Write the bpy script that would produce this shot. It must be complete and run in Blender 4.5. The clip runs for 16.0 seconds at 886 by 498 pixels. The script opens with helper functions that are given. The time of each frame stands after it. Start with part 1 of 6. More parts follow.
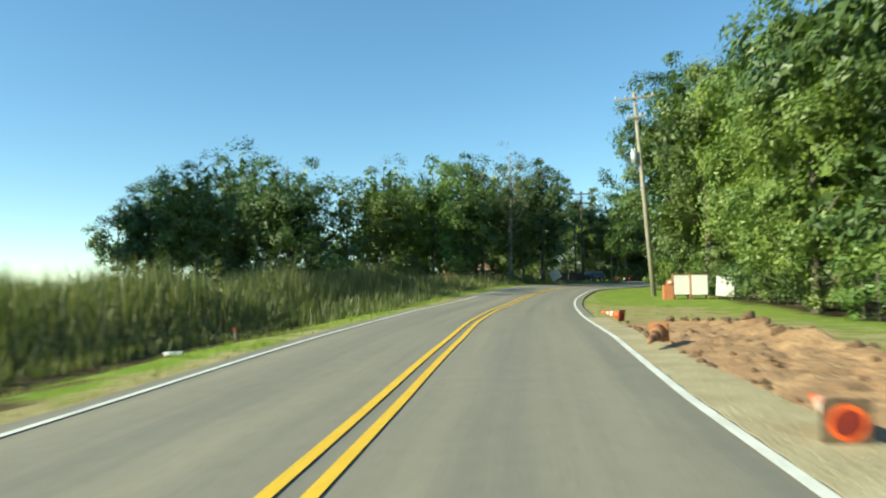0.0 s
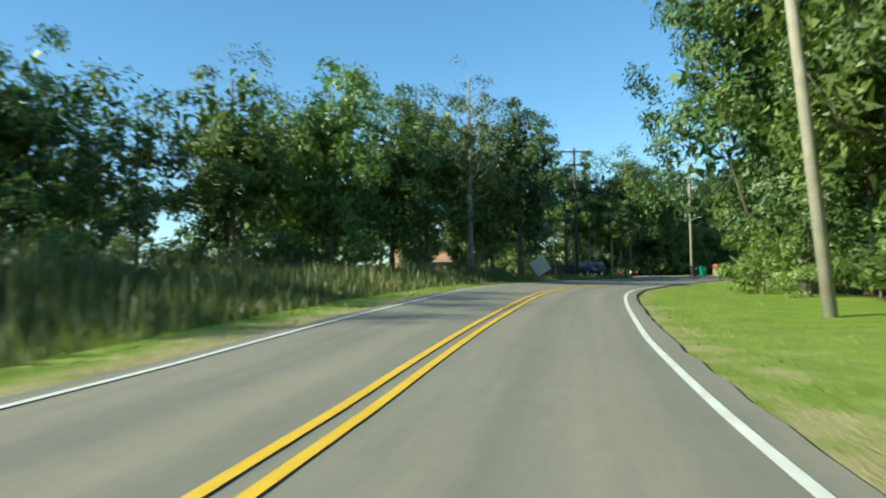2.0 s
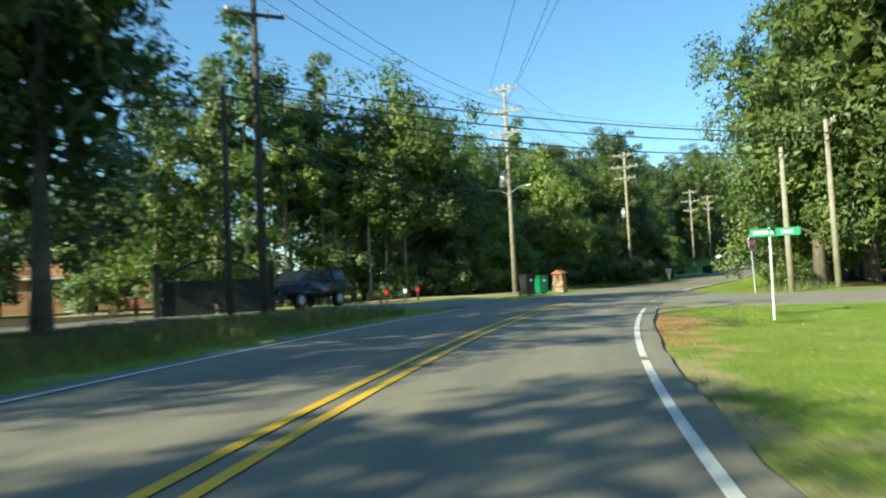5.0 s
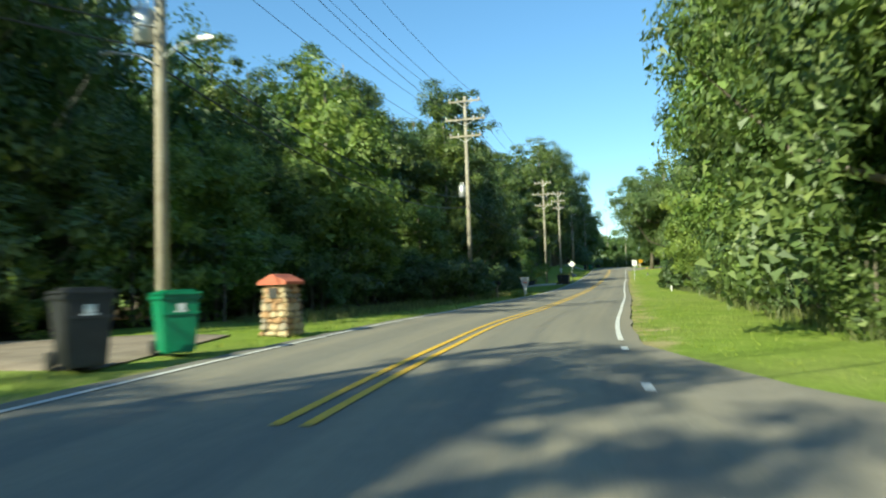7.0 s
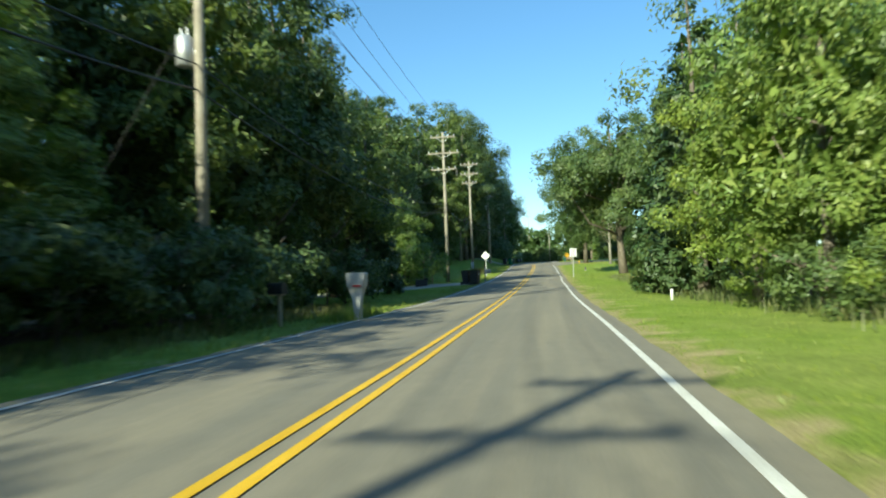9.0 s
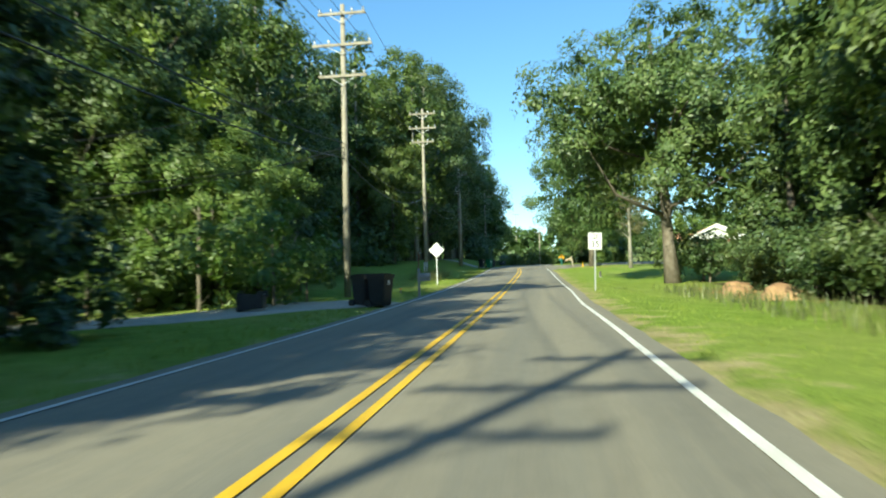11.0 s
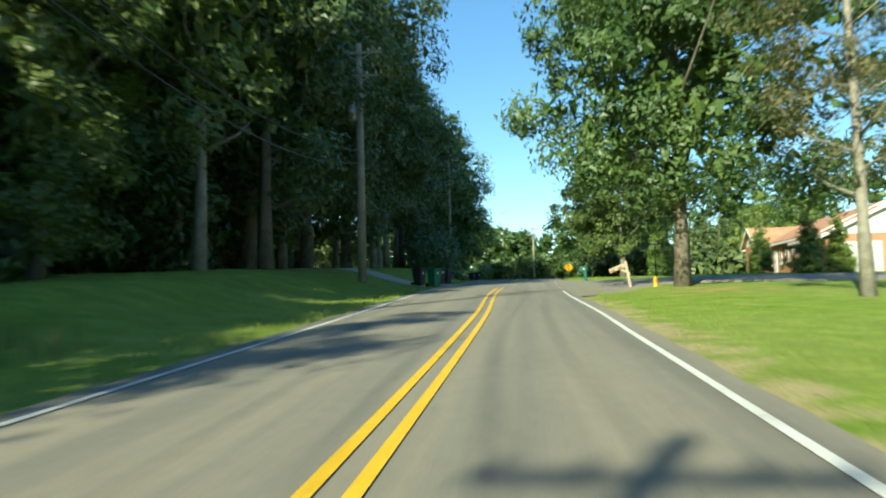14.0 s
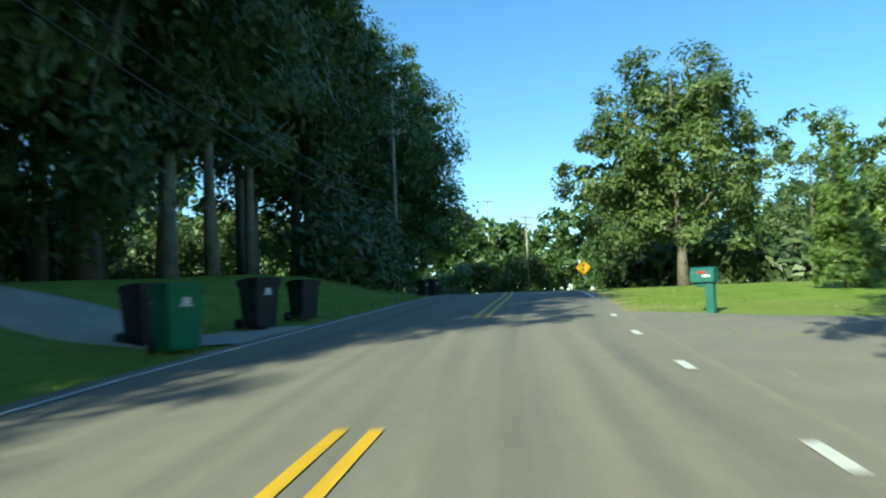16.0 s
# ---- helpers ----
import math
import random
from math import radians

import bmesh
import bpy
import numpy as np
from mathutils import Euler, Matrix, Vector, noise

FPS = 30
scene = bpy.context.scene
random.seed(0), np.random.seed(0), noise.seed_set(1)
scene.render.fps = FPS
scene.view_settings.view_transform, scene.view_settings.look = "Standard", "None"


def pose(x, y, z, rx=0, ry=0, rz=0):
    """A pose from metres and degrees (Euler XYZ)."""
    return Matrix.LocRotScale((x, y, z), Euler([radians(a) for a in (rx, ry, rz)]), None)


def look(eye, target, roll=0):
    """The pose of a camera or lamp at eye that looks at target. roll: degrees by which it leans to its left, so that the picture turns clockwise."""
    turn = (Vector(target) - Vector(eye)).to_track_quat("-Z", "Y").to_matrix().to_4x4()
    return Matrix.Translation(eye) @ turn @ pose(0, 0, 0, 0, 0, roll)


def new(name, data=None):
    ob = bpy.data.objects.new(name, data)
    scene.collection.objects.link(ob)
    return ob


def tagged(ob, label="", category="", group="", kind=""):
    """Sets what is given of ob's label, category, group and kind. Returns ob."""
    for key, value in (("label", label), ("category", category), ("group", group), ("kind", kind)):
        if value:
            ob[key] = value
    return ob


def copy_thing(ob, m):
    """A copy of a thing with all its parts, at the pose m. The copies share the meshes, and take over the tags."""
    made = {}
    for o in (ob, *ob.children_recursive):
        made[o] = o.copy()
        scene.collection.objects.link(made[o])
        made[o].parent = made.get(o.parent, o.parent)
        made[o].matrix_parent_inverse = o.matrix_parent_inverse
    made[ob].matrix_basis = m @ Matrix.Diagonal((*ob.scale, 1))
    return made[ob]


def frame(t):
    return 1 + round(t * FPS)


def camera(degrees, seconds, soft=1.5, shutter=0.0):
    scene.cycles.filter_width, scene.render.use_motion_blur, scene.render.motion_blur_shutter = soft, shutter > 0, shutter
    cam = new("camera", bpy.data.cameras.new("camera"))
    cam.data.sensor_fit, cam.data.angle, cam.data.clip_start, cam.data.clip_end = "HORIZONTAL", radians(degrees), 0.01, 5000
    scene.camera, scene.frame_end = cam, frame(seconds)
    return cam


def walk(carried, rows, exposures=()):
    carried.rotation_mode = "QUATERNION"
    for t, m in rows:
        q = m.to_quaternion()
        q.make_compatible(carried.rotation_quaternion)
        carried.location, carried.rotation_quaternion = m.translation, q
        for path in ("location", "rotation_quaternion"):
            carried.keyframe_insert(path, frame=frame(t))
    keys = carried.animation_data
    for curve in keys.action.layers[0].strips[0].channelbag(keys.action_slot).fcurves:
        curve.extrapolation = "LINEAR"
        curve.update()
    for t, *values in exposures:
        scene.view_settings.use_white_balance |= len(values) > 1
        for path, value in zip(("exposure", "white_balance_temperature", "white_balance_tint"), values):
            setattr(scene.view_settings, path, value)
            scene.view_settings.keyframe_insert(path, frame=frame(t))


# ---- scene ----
cam = camera(65.24, 16.0, soft=2.0, shutter=0.4)
PATH = [
    (0.0, (-4.660, -72.020, 0.282), (-7.550, -62.463, 0.828), -0.81),
    (0.5, (-5.906, -64.877, 0.352), (-8.749, -55.301, 0.817), -0.82),
    (1.0, (-7.144, -57.594, 0.434), (-9.919, -48.000, 0.929), -0.98),
    (1.5, (-8.251, -50.161, 0.463), (-10.941, -40.543, 0.957), -0.96),
    (2.0, (-9.227, -42.795, 0.495), (-11.795, -33.142, 0.962), -1.07),
    (2.5, (-9.924, -35.510, 0.639), (-12.092, -25.767, 1.255), -1.66),
    (3.0, (-10.398, -28.169, 0.869), (-12.122, -18.342, 1.543), -2.21),
    (3.2, (-10.571, -25.224, 0.968), (-12.095, -15.362, 1.616), -2.20),
    (5.3, (-7.725, 4.754, 1.291), (-6.896, 14.705, 1.825), -2.95),
    (5.5, (-6.988, 7.545, 1.322), (-5.942, 17.476, 1.848), -2.95),
    (6.0, (-5.036, 14.486, 1.390), (-3.298, 24.322, 1.880), -2.91),
    (6.5, (-2.586, 21.300, 1.509), (-0.349, 31.031, 2.056), -2.15),
    (7.0, (0.213, 28.259, 1.562), (2.959, 37.860, 2.094), -1.86),
    (7.5, (3.253, 35.122, 1.609), (6.459, 44.582, 2.086), -1.37),
    (8.0, (6.719, 41.781, 1.632), (10.268, 51.119, 2.076), -1.38),
    (8.5, (10.462, 48.337, 1.637), (14.164, 57.615, 2.090), -1.84),
    (9.0, (14.245, 54.822, 1.678), (18.053, 64.057, 2.132), -2.24),
    (9.2, (15.817, 57.418, 1.700), (19.652, 66.643, 2.133), -2.13),
    (11.3, (32.648, 86.302, 2.069), (36.611, 95.468, 2.598), -1.51),
    (11.5, (34.326, 89.148, 2.149), (38.281, 98.317, 2.691), -1.39),
    (12.0, (38.481, 96.252, 2.376), (42.440, 105.419, 2.923), -0.67),
    (12.5, (42.556, 103.167, 2.576), (46.532, 112.326, 3.128), -0.69),
    (13.0, (46.645, 110.270, 2.824), (50.653, 119.411, 3.426), -0.69),
    (13.5, (50.818, 117.312, 3.096), (54.857, 126.439, 3.717), -0.61),
    (14.0, (54.931, 124.179, 3.410), (59.015, 133.283, 4.081), -1.33),
    (14.5, (59.060, 131.024, 3.751), (63.162, 140.120, 4.414), -1.77),
    (15.0, (63.176, 137.995, 4.114), (67.315, 147.075, 4.762), -1.92),
    (15.5, (67.133, 144.835, 4.468), (71.319, 153.892, 5.129), -1.94),
    (16.0, (71.13, 151.44, 4.733), (75.34, 160.486, 5.409), -2.18),
]
EXPOSURE = [(0.0, 0.82, 7400, -14), (0.5, 0.65, 7300, -14), (1.0, 0.72, 6950, -14), (2.5, 0.88, 6750, -14), (3.2, 0.95, 6800, -14),
            (5.5, 1.12, 7500, -12), (6.0, 1.25, 7600, -12), (6.5, 1.08, 7300, -12), (7.5, 0.95, 7100, -14), (9.0, 0.92, 6900, -14),
            (11.5, 1.12, 7000, -14), (12.5, 0.95, 6700, -14), (13.5, 1.08, 6950, -14), (14.5, 0.95, 7200, -14), (15.0, 0.95, 7100, -14), (16.0, 0.9, 6300, -16)]
walk(cam, [(t, look(eye, target, roll)) for t, eye, target, roll in PATH], EXPOSURE)

# ---- world and sun ----
SUN_DIR = Vector((-0.803, -0.594, 0.532)).normalized()
world = bpy.data.worlds.new("sky")
scene.world = world
world.use_nodes = True
wn = world.node_tree.nodes
sky = wn.new("ShaderNodeTexSky")
sky.sky_type = "NISHITA"
sky.sun_disc = False
sky.sun_elevation = radians(28.2)
sky.sun_rotation = radians(233.5)
sky.altitude = 900
sky.air_density = 0.9
sky.dust_density = 0.35
sky.ozone_density = 3.0
wn["Background"].inputs["Strength"].default_value = 0.13
soften = wn.new("ShaderNodeGamma")
soften.inputs["Gamma"].default_value = 0.75
deepen = wn.new("ShaderNodeHueSaturation")
deepen.inputs["Hue"].default_value = 0.508
deepen.inputs["Saturation"].default_value = 1.32
deepen.inputs["Value"].default_value = 1.5
world.node_tree.links.new(sky.outputs[0], soften.inputs["Color"])
world.node_tree.links.new(soften.outputs[0], deepen.inputs["Color"])
world.node_tree.links.new(deepen.outputs[0], wn["Background"].inputs["Color"])
sun_data = bpy.data.lights.new("sun", "SUN")
sun_data.energy = 5.0
sun_data.angle = radians(0.55)
sun_data.color = (1.0, 0.935, 0.81)
sun = new("sun", sun_data)
sun.matrix_world = look(SUN_DIR * 50, (0, 0, 0))

# ---- materials ----


def nodes_of(name):
    m = bpy.data.materials.new(name)
    m.use_nodes = True
    n, l = m.node_tree.nodes, m.node_tree.links
    b = n["Principled BSDF"]
    return m, n, l, b


def noise_node(n, l, scale, detail=4.0, rough=0.55, coord="Object", stretch=None):
    tc = n.new("ShaderNodeTexCoord")
    src = tc.outputs[coord]
    if stretch:
        mp = n.new("ShaderNodeMapping")
        mp.inputs["Scale"].default_value = stretch
        l.new(src, mp.inputs[0])
        src = mp.outputs[0]
    t = n.new("ShaderNodeTexNoise")
    t.inputs["Scale"].default_value = scale
    t.inputs["Detail"].default_value = detail
    t.inputs["Roughness"].default_value = rough
    l.new(src, t.inputs["Vector"])
    return t


def ramp(n, l, src, stops):
    r = n.new("ShaderNodeValToRGB")
    e = r.color_ramp.elements
    while len(e) < len(stops):
        e.new(0.5)
    for el, (p, c) in zip(e, stops):
        el.position, el.color = p, (*c, 1) if len(c) == 3 else c
    l.new(src, r.inputs[0])
    return r.outputs[0]


def mix(n, l, fac, a, b, mode="MIX"):
    m = n.new("ShaderNodeMix")
    m.data_type, m.blend_type = "RGBA", mode
    for sock, v in ((m.inputs[0], fac), (m.inputs[6], a), (m.inputs[7], b)):
        if hasattr(v, "links"):
            l.new(v, sock)
        elif isinstance(v, (int, float)):
            sock.default_value = v
        else:
            sock.default_value = (*v, 1)
    return m.outputs[2]


def bump(n, l, b, src, strength, dist):
    k = n.new("ShaderNodeBump")
    k.inputs["Strength"].default_value, k.inputs["Distance"].default_value = strength, dist
    l.new(src, k.inputs["Height"])
    l.new(k.outputs[0], b.inputs["Normal"])


def plain(name, c1, c2, rough=0.6, scale=6.0, metal=0.0, relief=0.2, dist=0.01, fine=60.0, spec=0.5):
    """Two tones in large patches, fine grain and a light relief."""
    m, n, l, b = nodes_of(name)
    big, small = noise_node(n, l, scale), noise_node(n, l, fine, 3)
    col = ramp(n, l, big.outputs["Fac"], [(0.3, c1), (0.7, c2)])
    dark = ramp(n, l, small.outputs["Fac"], [(0.25, (0.72, 0.72, 0.72)), (0.75, (1.12, 1.12, 1.12))])
    l.new(mix(n, l, 1.0, col, dark, "MULTIPLY"), b.inputs["Base Color"])
    b.inputs["Roughness"].default_value, b.inputs["Metallic"].default_value = rough, metal
    b.inputs["Specular IOR Level"].default_value = spec
    bump(n, l, b, small.outputs["Fac"], relief, dist)
    return m


def leaf_material(name, c1, c2, c3, clear=0.3):
    """Leaves: a tone for each leaf, broad patches, some light passing through."""
    m, n, l, b = nodes_of(name)
    geo = n.new("ShaderNodeNewGeometry")
    obj = n.new("ShaderNodeObjectInfo")
    col = ramp(n, l, geo.outputs["Random Per Island"], [(0.0, c1), (0.55, c2), (1.0, c3)])
    patch = noise_node(n, l, 0.45, 2)
    tint = ramp(n, l, patch.outputs["Fac"], [(0.3, (0.72, 0.8, 0.72)), (0.7, (1.25, 1.18, 1.0))])
    col = mix(n, l, 1.0, col, tint, "MULTIPLY")
    each = ramp(n, l, obj.outputs["Random"], [(0.0, (0.78, 0.9, 0.85)), (0.5, (1.0, 1.0, 1.0)), (1.0, (1.2, 1.1, 0.85))])
    col = mix(n, l, 1.0, col, each, "MULTIPLY")
    l.new(col, b.inputs["Base Color"])
    b.inputs["Roughness"].default_value = 0.48
    b.inputs["Specular IOR Level"].default_value = 0.5
    tr = n.new("ShaderNodeBsdfTranslucent")
    l.new(mix(n, l, 1.0, col, (1.05, 1.2, 0.55), "MULTIPLY"), tr.inputs[0])
    ms = n.new("ShaderNodeMixShader")
    ms.inputs[0].default_value = clear
    l.new(b.outputs[0], ms.inputs[1])
    l.new(tr.outputs[0], ms.inputs[2])
    l.new(ms.outputs[0], n["Material Output"].inputs[0])
    return m


def asphalt_material(name, base, tint, lined=False):
    """Worn asphalt; where lined, with wheel tracks along the road's own run (metres across and along in its map)."""
    m, n, l, b = nodes_of(name)
    big = noise_node(n, l, 0.35, 3)
    small = noise_node(n, l, 55, 3)
    mid = noise_node(n, l, 5, 4)
    streak = noise_node(n, l, 1.0, 4, coord="UV" if lined else "Object", stretch=(2.2, 0.05, 1) if lined else (1, 1, 1))
    c = ramp(n, l, big.outputs["Fac"], [(0.3, tuple(v * 0.9 for v in base)), (0.7, tuple(v * 1.08 for v in base))])
    c = mix(n, l, 0.6, c, ramp(n, l, streak.outputs["Fac"], [(0.35, tuple(v * 0.86 for v in base)), (0.65, tint)]))
    if lined:
        tc = n.new("ShaderNodeTexCoord")
        sx = n.new("ShaderNodeSeparateXYZ")
        l.new(tc.outputs["UV"], sx.inputs[0])
        wv = n.new("ShaderNodeMath")
        wv.operation = "SINE"
        sc = n.new("ShaderNodeMath")
        sc.operation = "MULTIPLY_ADD"
        sc.inputs[1].default_value, sc.inputs[2].default_value = math.tau / 1.6, -0.2
        l.new(sx.outputs[0], sc.inputs[0])
        l.new(sc.outputs[0], wv.inputs[0])
        half = n.new("ShaderNodeMath")
        half.operation = "MULTIPLY_ADD"
        half.inputs[1].default_value, half.inputs[2].default_value = 0.5, 0.5
        l.new(wv.outputs[0], half.inputs[0])
        c = mix(n, l, 1.0, c, ramp(n, l, half.outputs[0], [(0.1, (0.93, 0.93, 0.93)), (0.9, (1.08, 1.06, 1.02))]), "MULTIPLY")
    c = mix(n, l, 1.0, c, ramp(n, l, mid.outputs["Fac"], [(0.3, (0.93, 0.93, 0.93)), (0.7, (1.05, 1.05, 1.05))]), "MULTIPLY")
    g = ramp(n, l, small.outputs["Fac"], [(0.25, (0.8, 0.8, 0.8)), (0.75, (1.18, 1.18, 1.18))])
    l.new(mix(n, l, 1.0, c, g, "MULTIPLY"), b.inputs["Base Color"])
    b.inputs["Roughness"].default_value = 0.85
    bump(n, l, b, small.outputs["Fac"], 0.4, 0.008)
    return m


ASPHALT = asphalt_material("asphalt", (0.204, 0.19, 0.158), (0.258, 0.225, 0.168), True)
SIDE_ASPHALT = asphalt_material("side_asphalt", (0.225, 0.203, 0.168), (0.26, 0.228, 0.172))
CONCRETE = plain("concrete", (0.36, 0.33, 0.28), (0.46, 0.43, 0.37), 0.9, 1.2)
YELLOW_PAINT = plain("yellow_paint", (0.72, 0.42, 0.02), (0.8, 0.5, 0.04), 0.6, 2.0, fine=25)
WHITE_PAINT = plain("white_paint", (0.62, 0.6, 0.55), (0.8, 0.79, 0.75), 0.6, 2.0, fine=25)
GREEN_LEAF = leaf_material("leaf_green", (0.063, 0.1, 0.039), (0.105, 0.16, 0.058), (0.165, 0.215, 0.082))
BRIGHT_LEAF = leaf_material("leaf_bright", (0.106, 0.165, 0.046), (0.175, 0.25, 0.07), (0.25, 0.31, 0.1))
# dark leaf tone, also used where shade is put into the colour
DARK_LEAF = leaf_material("leaf_dark", (0.056, 0.088, 0.04), (0.092, 0.136, 0.058), (0.145, 0.185, 0.078))
DRY_LEAF = leaf_material("leaf_dry", (0.09, 0.105, 0.055), (0.15, 0.145, 0.075), (0.22, 0.18, 0.095))
NEEDLE = leaf_material("needle", (0.035, 0.07, 0.03), (0.06, 0.1, 0.04), (0.1, 0.14, 0.06), 0.2)
BARK = plain("bark", (0.12, 0.095, 0.07), (0.22, 0.19, 0.155), 0.95, 3.0, relief=0.8, dist=0.03, fine=25)
PALE_BARK = plain("pale_bark", (0.2, 0.18, 0.15), (0.36, 0.33, 0.28), 0.95, 3.0, relief=0.8, dist=0.03, fine=25)
GRASS_BLADE = leaf_material("grass_blade", (0.11, 0.165, 0.024), (0.18, 0.25, 0.04), (0.26, 0.28, 0.08), 0.3)
WEED_BLADE = leaf_material("weed_blade", (0.09, 0.105, 0.045), (0.16, 0.17, 0.075), (0.26, 0.24, 0.12), 0.35)
POLE_WOOD = plain("pole_wood", (0.265, 0.23, 0.18), (0.39, 0.35, 0.285), 0.9, 2.0, relief=0.5, dist=0.02, fine=30)
DARK_WOOD = plain("dark_wood", (0.06, 0.05, 0.04), (0.1, 0.085, 0.07), 0.9, 2.0, relief=0.5, dist=0.02, fine=30)
GREY_METAL = plain("grey_metal", (0.5, 0.51, 0.52), (0.62, 0.63, 0.64), 0.45, 3.0, 0.6)
WHITE_METAL = plain("white_metal", (0.74, 0.75, 0.76), (0.84, 0.84, 0.84), 0.45, 3.0)
CABLE = plain("cable", (0.02, 0.02, 0.02), (0.03, 0.03, 0.03), 0.5, 3.0)


def ground_material():
    m, n, l, b = nodes_of("ground")
    at = n.new("ShaderNodeAttribute")
    at.attribute_name = "zone"
    sep = n.new("ShaderNodeSeparateColor")
    l.new(at.outputs["Color"], sep.inputs[0])
    big, mid, small = noise_node(n, l, 0.12, 3), noise_node(n, l, 1.1, 4), noise_node(n, l, 22, 4)
    grass = ramp(n, l, mid.outputs["Fac"], [(0.25, (0.15, 0.225, 0.034)), (0.55, (0.22, 0.305, 0.052)), (0.8, (0.29, 0.345, 0.09))])
    grass = mix(n, l, ramp(n, l, big.outputs["Fac"], [(0.42, (0, 0, 0)), (0.75, (0.5, 0.5, 0.5))]), grass, (0.3, 0.29, 0.11))
    dry = ramp(n, l, mid.outputs["Fac"], [(0.3, (0.3, 0.25, 0.11)), (0.7, (0.42, 0.36, 0.19))])
    # leaf litter brown, which also paints shade into the ditch and gate verge
    litter = ramp(n, l, mid.outputs["Fac"], [(0.3, (0.045, 0.034, 0.02)), (0.7, (0.1, 0.072, 0.042))])
    clay = ramp(n, l, mid.outputs["Fac"], [(0.3, (0.36, 0.17, 0.075)), (0.7, (0.5, 0.29, 0.15))])

    def edge(channel):
        a = n.new("ShaderNodeMath")
        a.operation = "ADD"
        l.new(sep.outputs[channel], a.inputs[0])
        l.new(mid.outputs["Fac"], a.inputs[1])
        return ramp(n, l, a.outputs[0], [(0.72, (0, 0, 0)), (1.15 - 0.2, (1, 1, 1))])

    c = mix(n, l, edge(0), grass, dry)
    c = mix(n, l, edge(1), c, litter)
    c = mix(n, l, edge(2), c, clay)
    g = ramp(n, l, small.outputs["Fac"], [(0.3, (0.6, 0.6, 0.6)), (0.7, (1.25, 1.25, 1.25))])
    l.new(mix(n, l, 1.0, c, g, "MULTIPLY"), b.inputs["Base Color"])
    b.inputs["Roughness"].default_value = 0.95
    b.inputs["Specular IOR Level"].default_value = 0.1
    bump(n, l, b, small.outputs["Fac"], 0.9, 0.05)
    return m


GROUND = ground_material()

# ---- the road's line: x, y, z and cross fall in degrees, one point a second of driving ----
SPINE = [(1.8, -115.6, -1.1, 0), (-0.8, -101.2, -1.05, 0), (-3.45, -86.7, -1.0, -0.5),
         (-6.06, -72.26, -0.99, -0.7), (-8.67, -57.83, -0.82, 0.1), (-10.89, -42.99, -0.72, 1.2), (-12.02, -28.27, -0.31, 2.3),
         (-12.28, -13.52, 0.03, 3.0), (-10.75, 0.97, 0.14, 3.5), (-7.16, 15.16, 0.25, 2.7), (-1.83, 29.12, 0.38, 1.6),
         (4.87, 42.80, 0.44, 1.6), (12.54, 55.85, 0.46, 0.8), (20.53, 69.05, 0.54, 0.3), (28.74, 82.89, 0.71, -0.3),
         (37.22, 96.98, 1.11, -0.5), (45.53, 110.92, 1.57, -0.2), (53.89, 124.81, 2.17, 0.3), (62.15, 138.58, 2.87, 0.5),
         (69.93, 152.11, 3.50, 0.7), (78.35, 165.2, 4.18, 0), (86.8, 178.3, 4.72, 0), (94.4, 192.0, 4.72, 0),
         (102.5, 206.0, 4.1, 0), (113.0, 219.0, 3.0, 0)]
U0 = -3
SP = np.array(SPINE)


def spine(u):
    """The road's middle at u: place, cross fall and the unit vectors along and to the right."""
    u = min(max(u - U0, 0.0), len(SP) - 1.001)
    i = int(u)
    f = u - i
    p0, p1, p2, p3 = SP[max(i - 1, 0)], SP[i], SP[i + 1], SP[min(i + 2, len(SP) - 1)]
    q = 0.5 * (2 * p1 + (p2 - p0) * f + (2 * p0 - 5 * p1 + 4 * p2 - p3) * f * f + (3 * p1 - p0 - 3 * p2 + p3) * f ** 3)
    d = 0.5 * ((p2 - p0) + 2 * (2 * p0 - 5 * p1 + 4 * p2 - p3) * f + 3 * (3 * p1 - p0 - 3 * p2 + p3) * f * f)
    d = d[:2] / np.hypot(*d[:2])
    return q, d, np.array([d[1], -d[0]])


FINE_U = np.arange(-3, 20.99, 0.04)
FINE = [spine(u) for u in FINE_U]
FP = np.array([q for q, _, _ in FINE])
FR = np.array([r for _, _, r in FINE])
FT = np.array([d for _, d, _ in FINE])


def smooth(a, b, v):
    t = np.clip((v - a) / (b - a), 0, 1)
    return t * t * (3 - 2 * t)


def nearest(x, y):
    """For arrays of places: the road's u, the distance to its right, the index."""
    x, y = np.atleast_1d(np.asarray(x, float)), np.atleast_1d(np.asarray(y, float))
    best = np.empty(len(x), int)
    for a in range(0, len(x), 4000):
        s = slice(a, a + 4000)
        best[s] = np.argmin((x[s, None] - FP[None, :, 0]) ** 2 + (y[s, None] - FP[None, :, 1]) ** 2, axis=1)
    off = (x - FP[best, 0]) * FR[best, 0] + (y - FP[best, 1]) * FR[best, 1]
    far = np.hypot(x - FP[best, 0], y - FP[best, 1])
    return FU[best], np.where(np.abs(off) < far * 0.9, np.sign(off + 1e-9) * far, off), best


FU = FINE_U


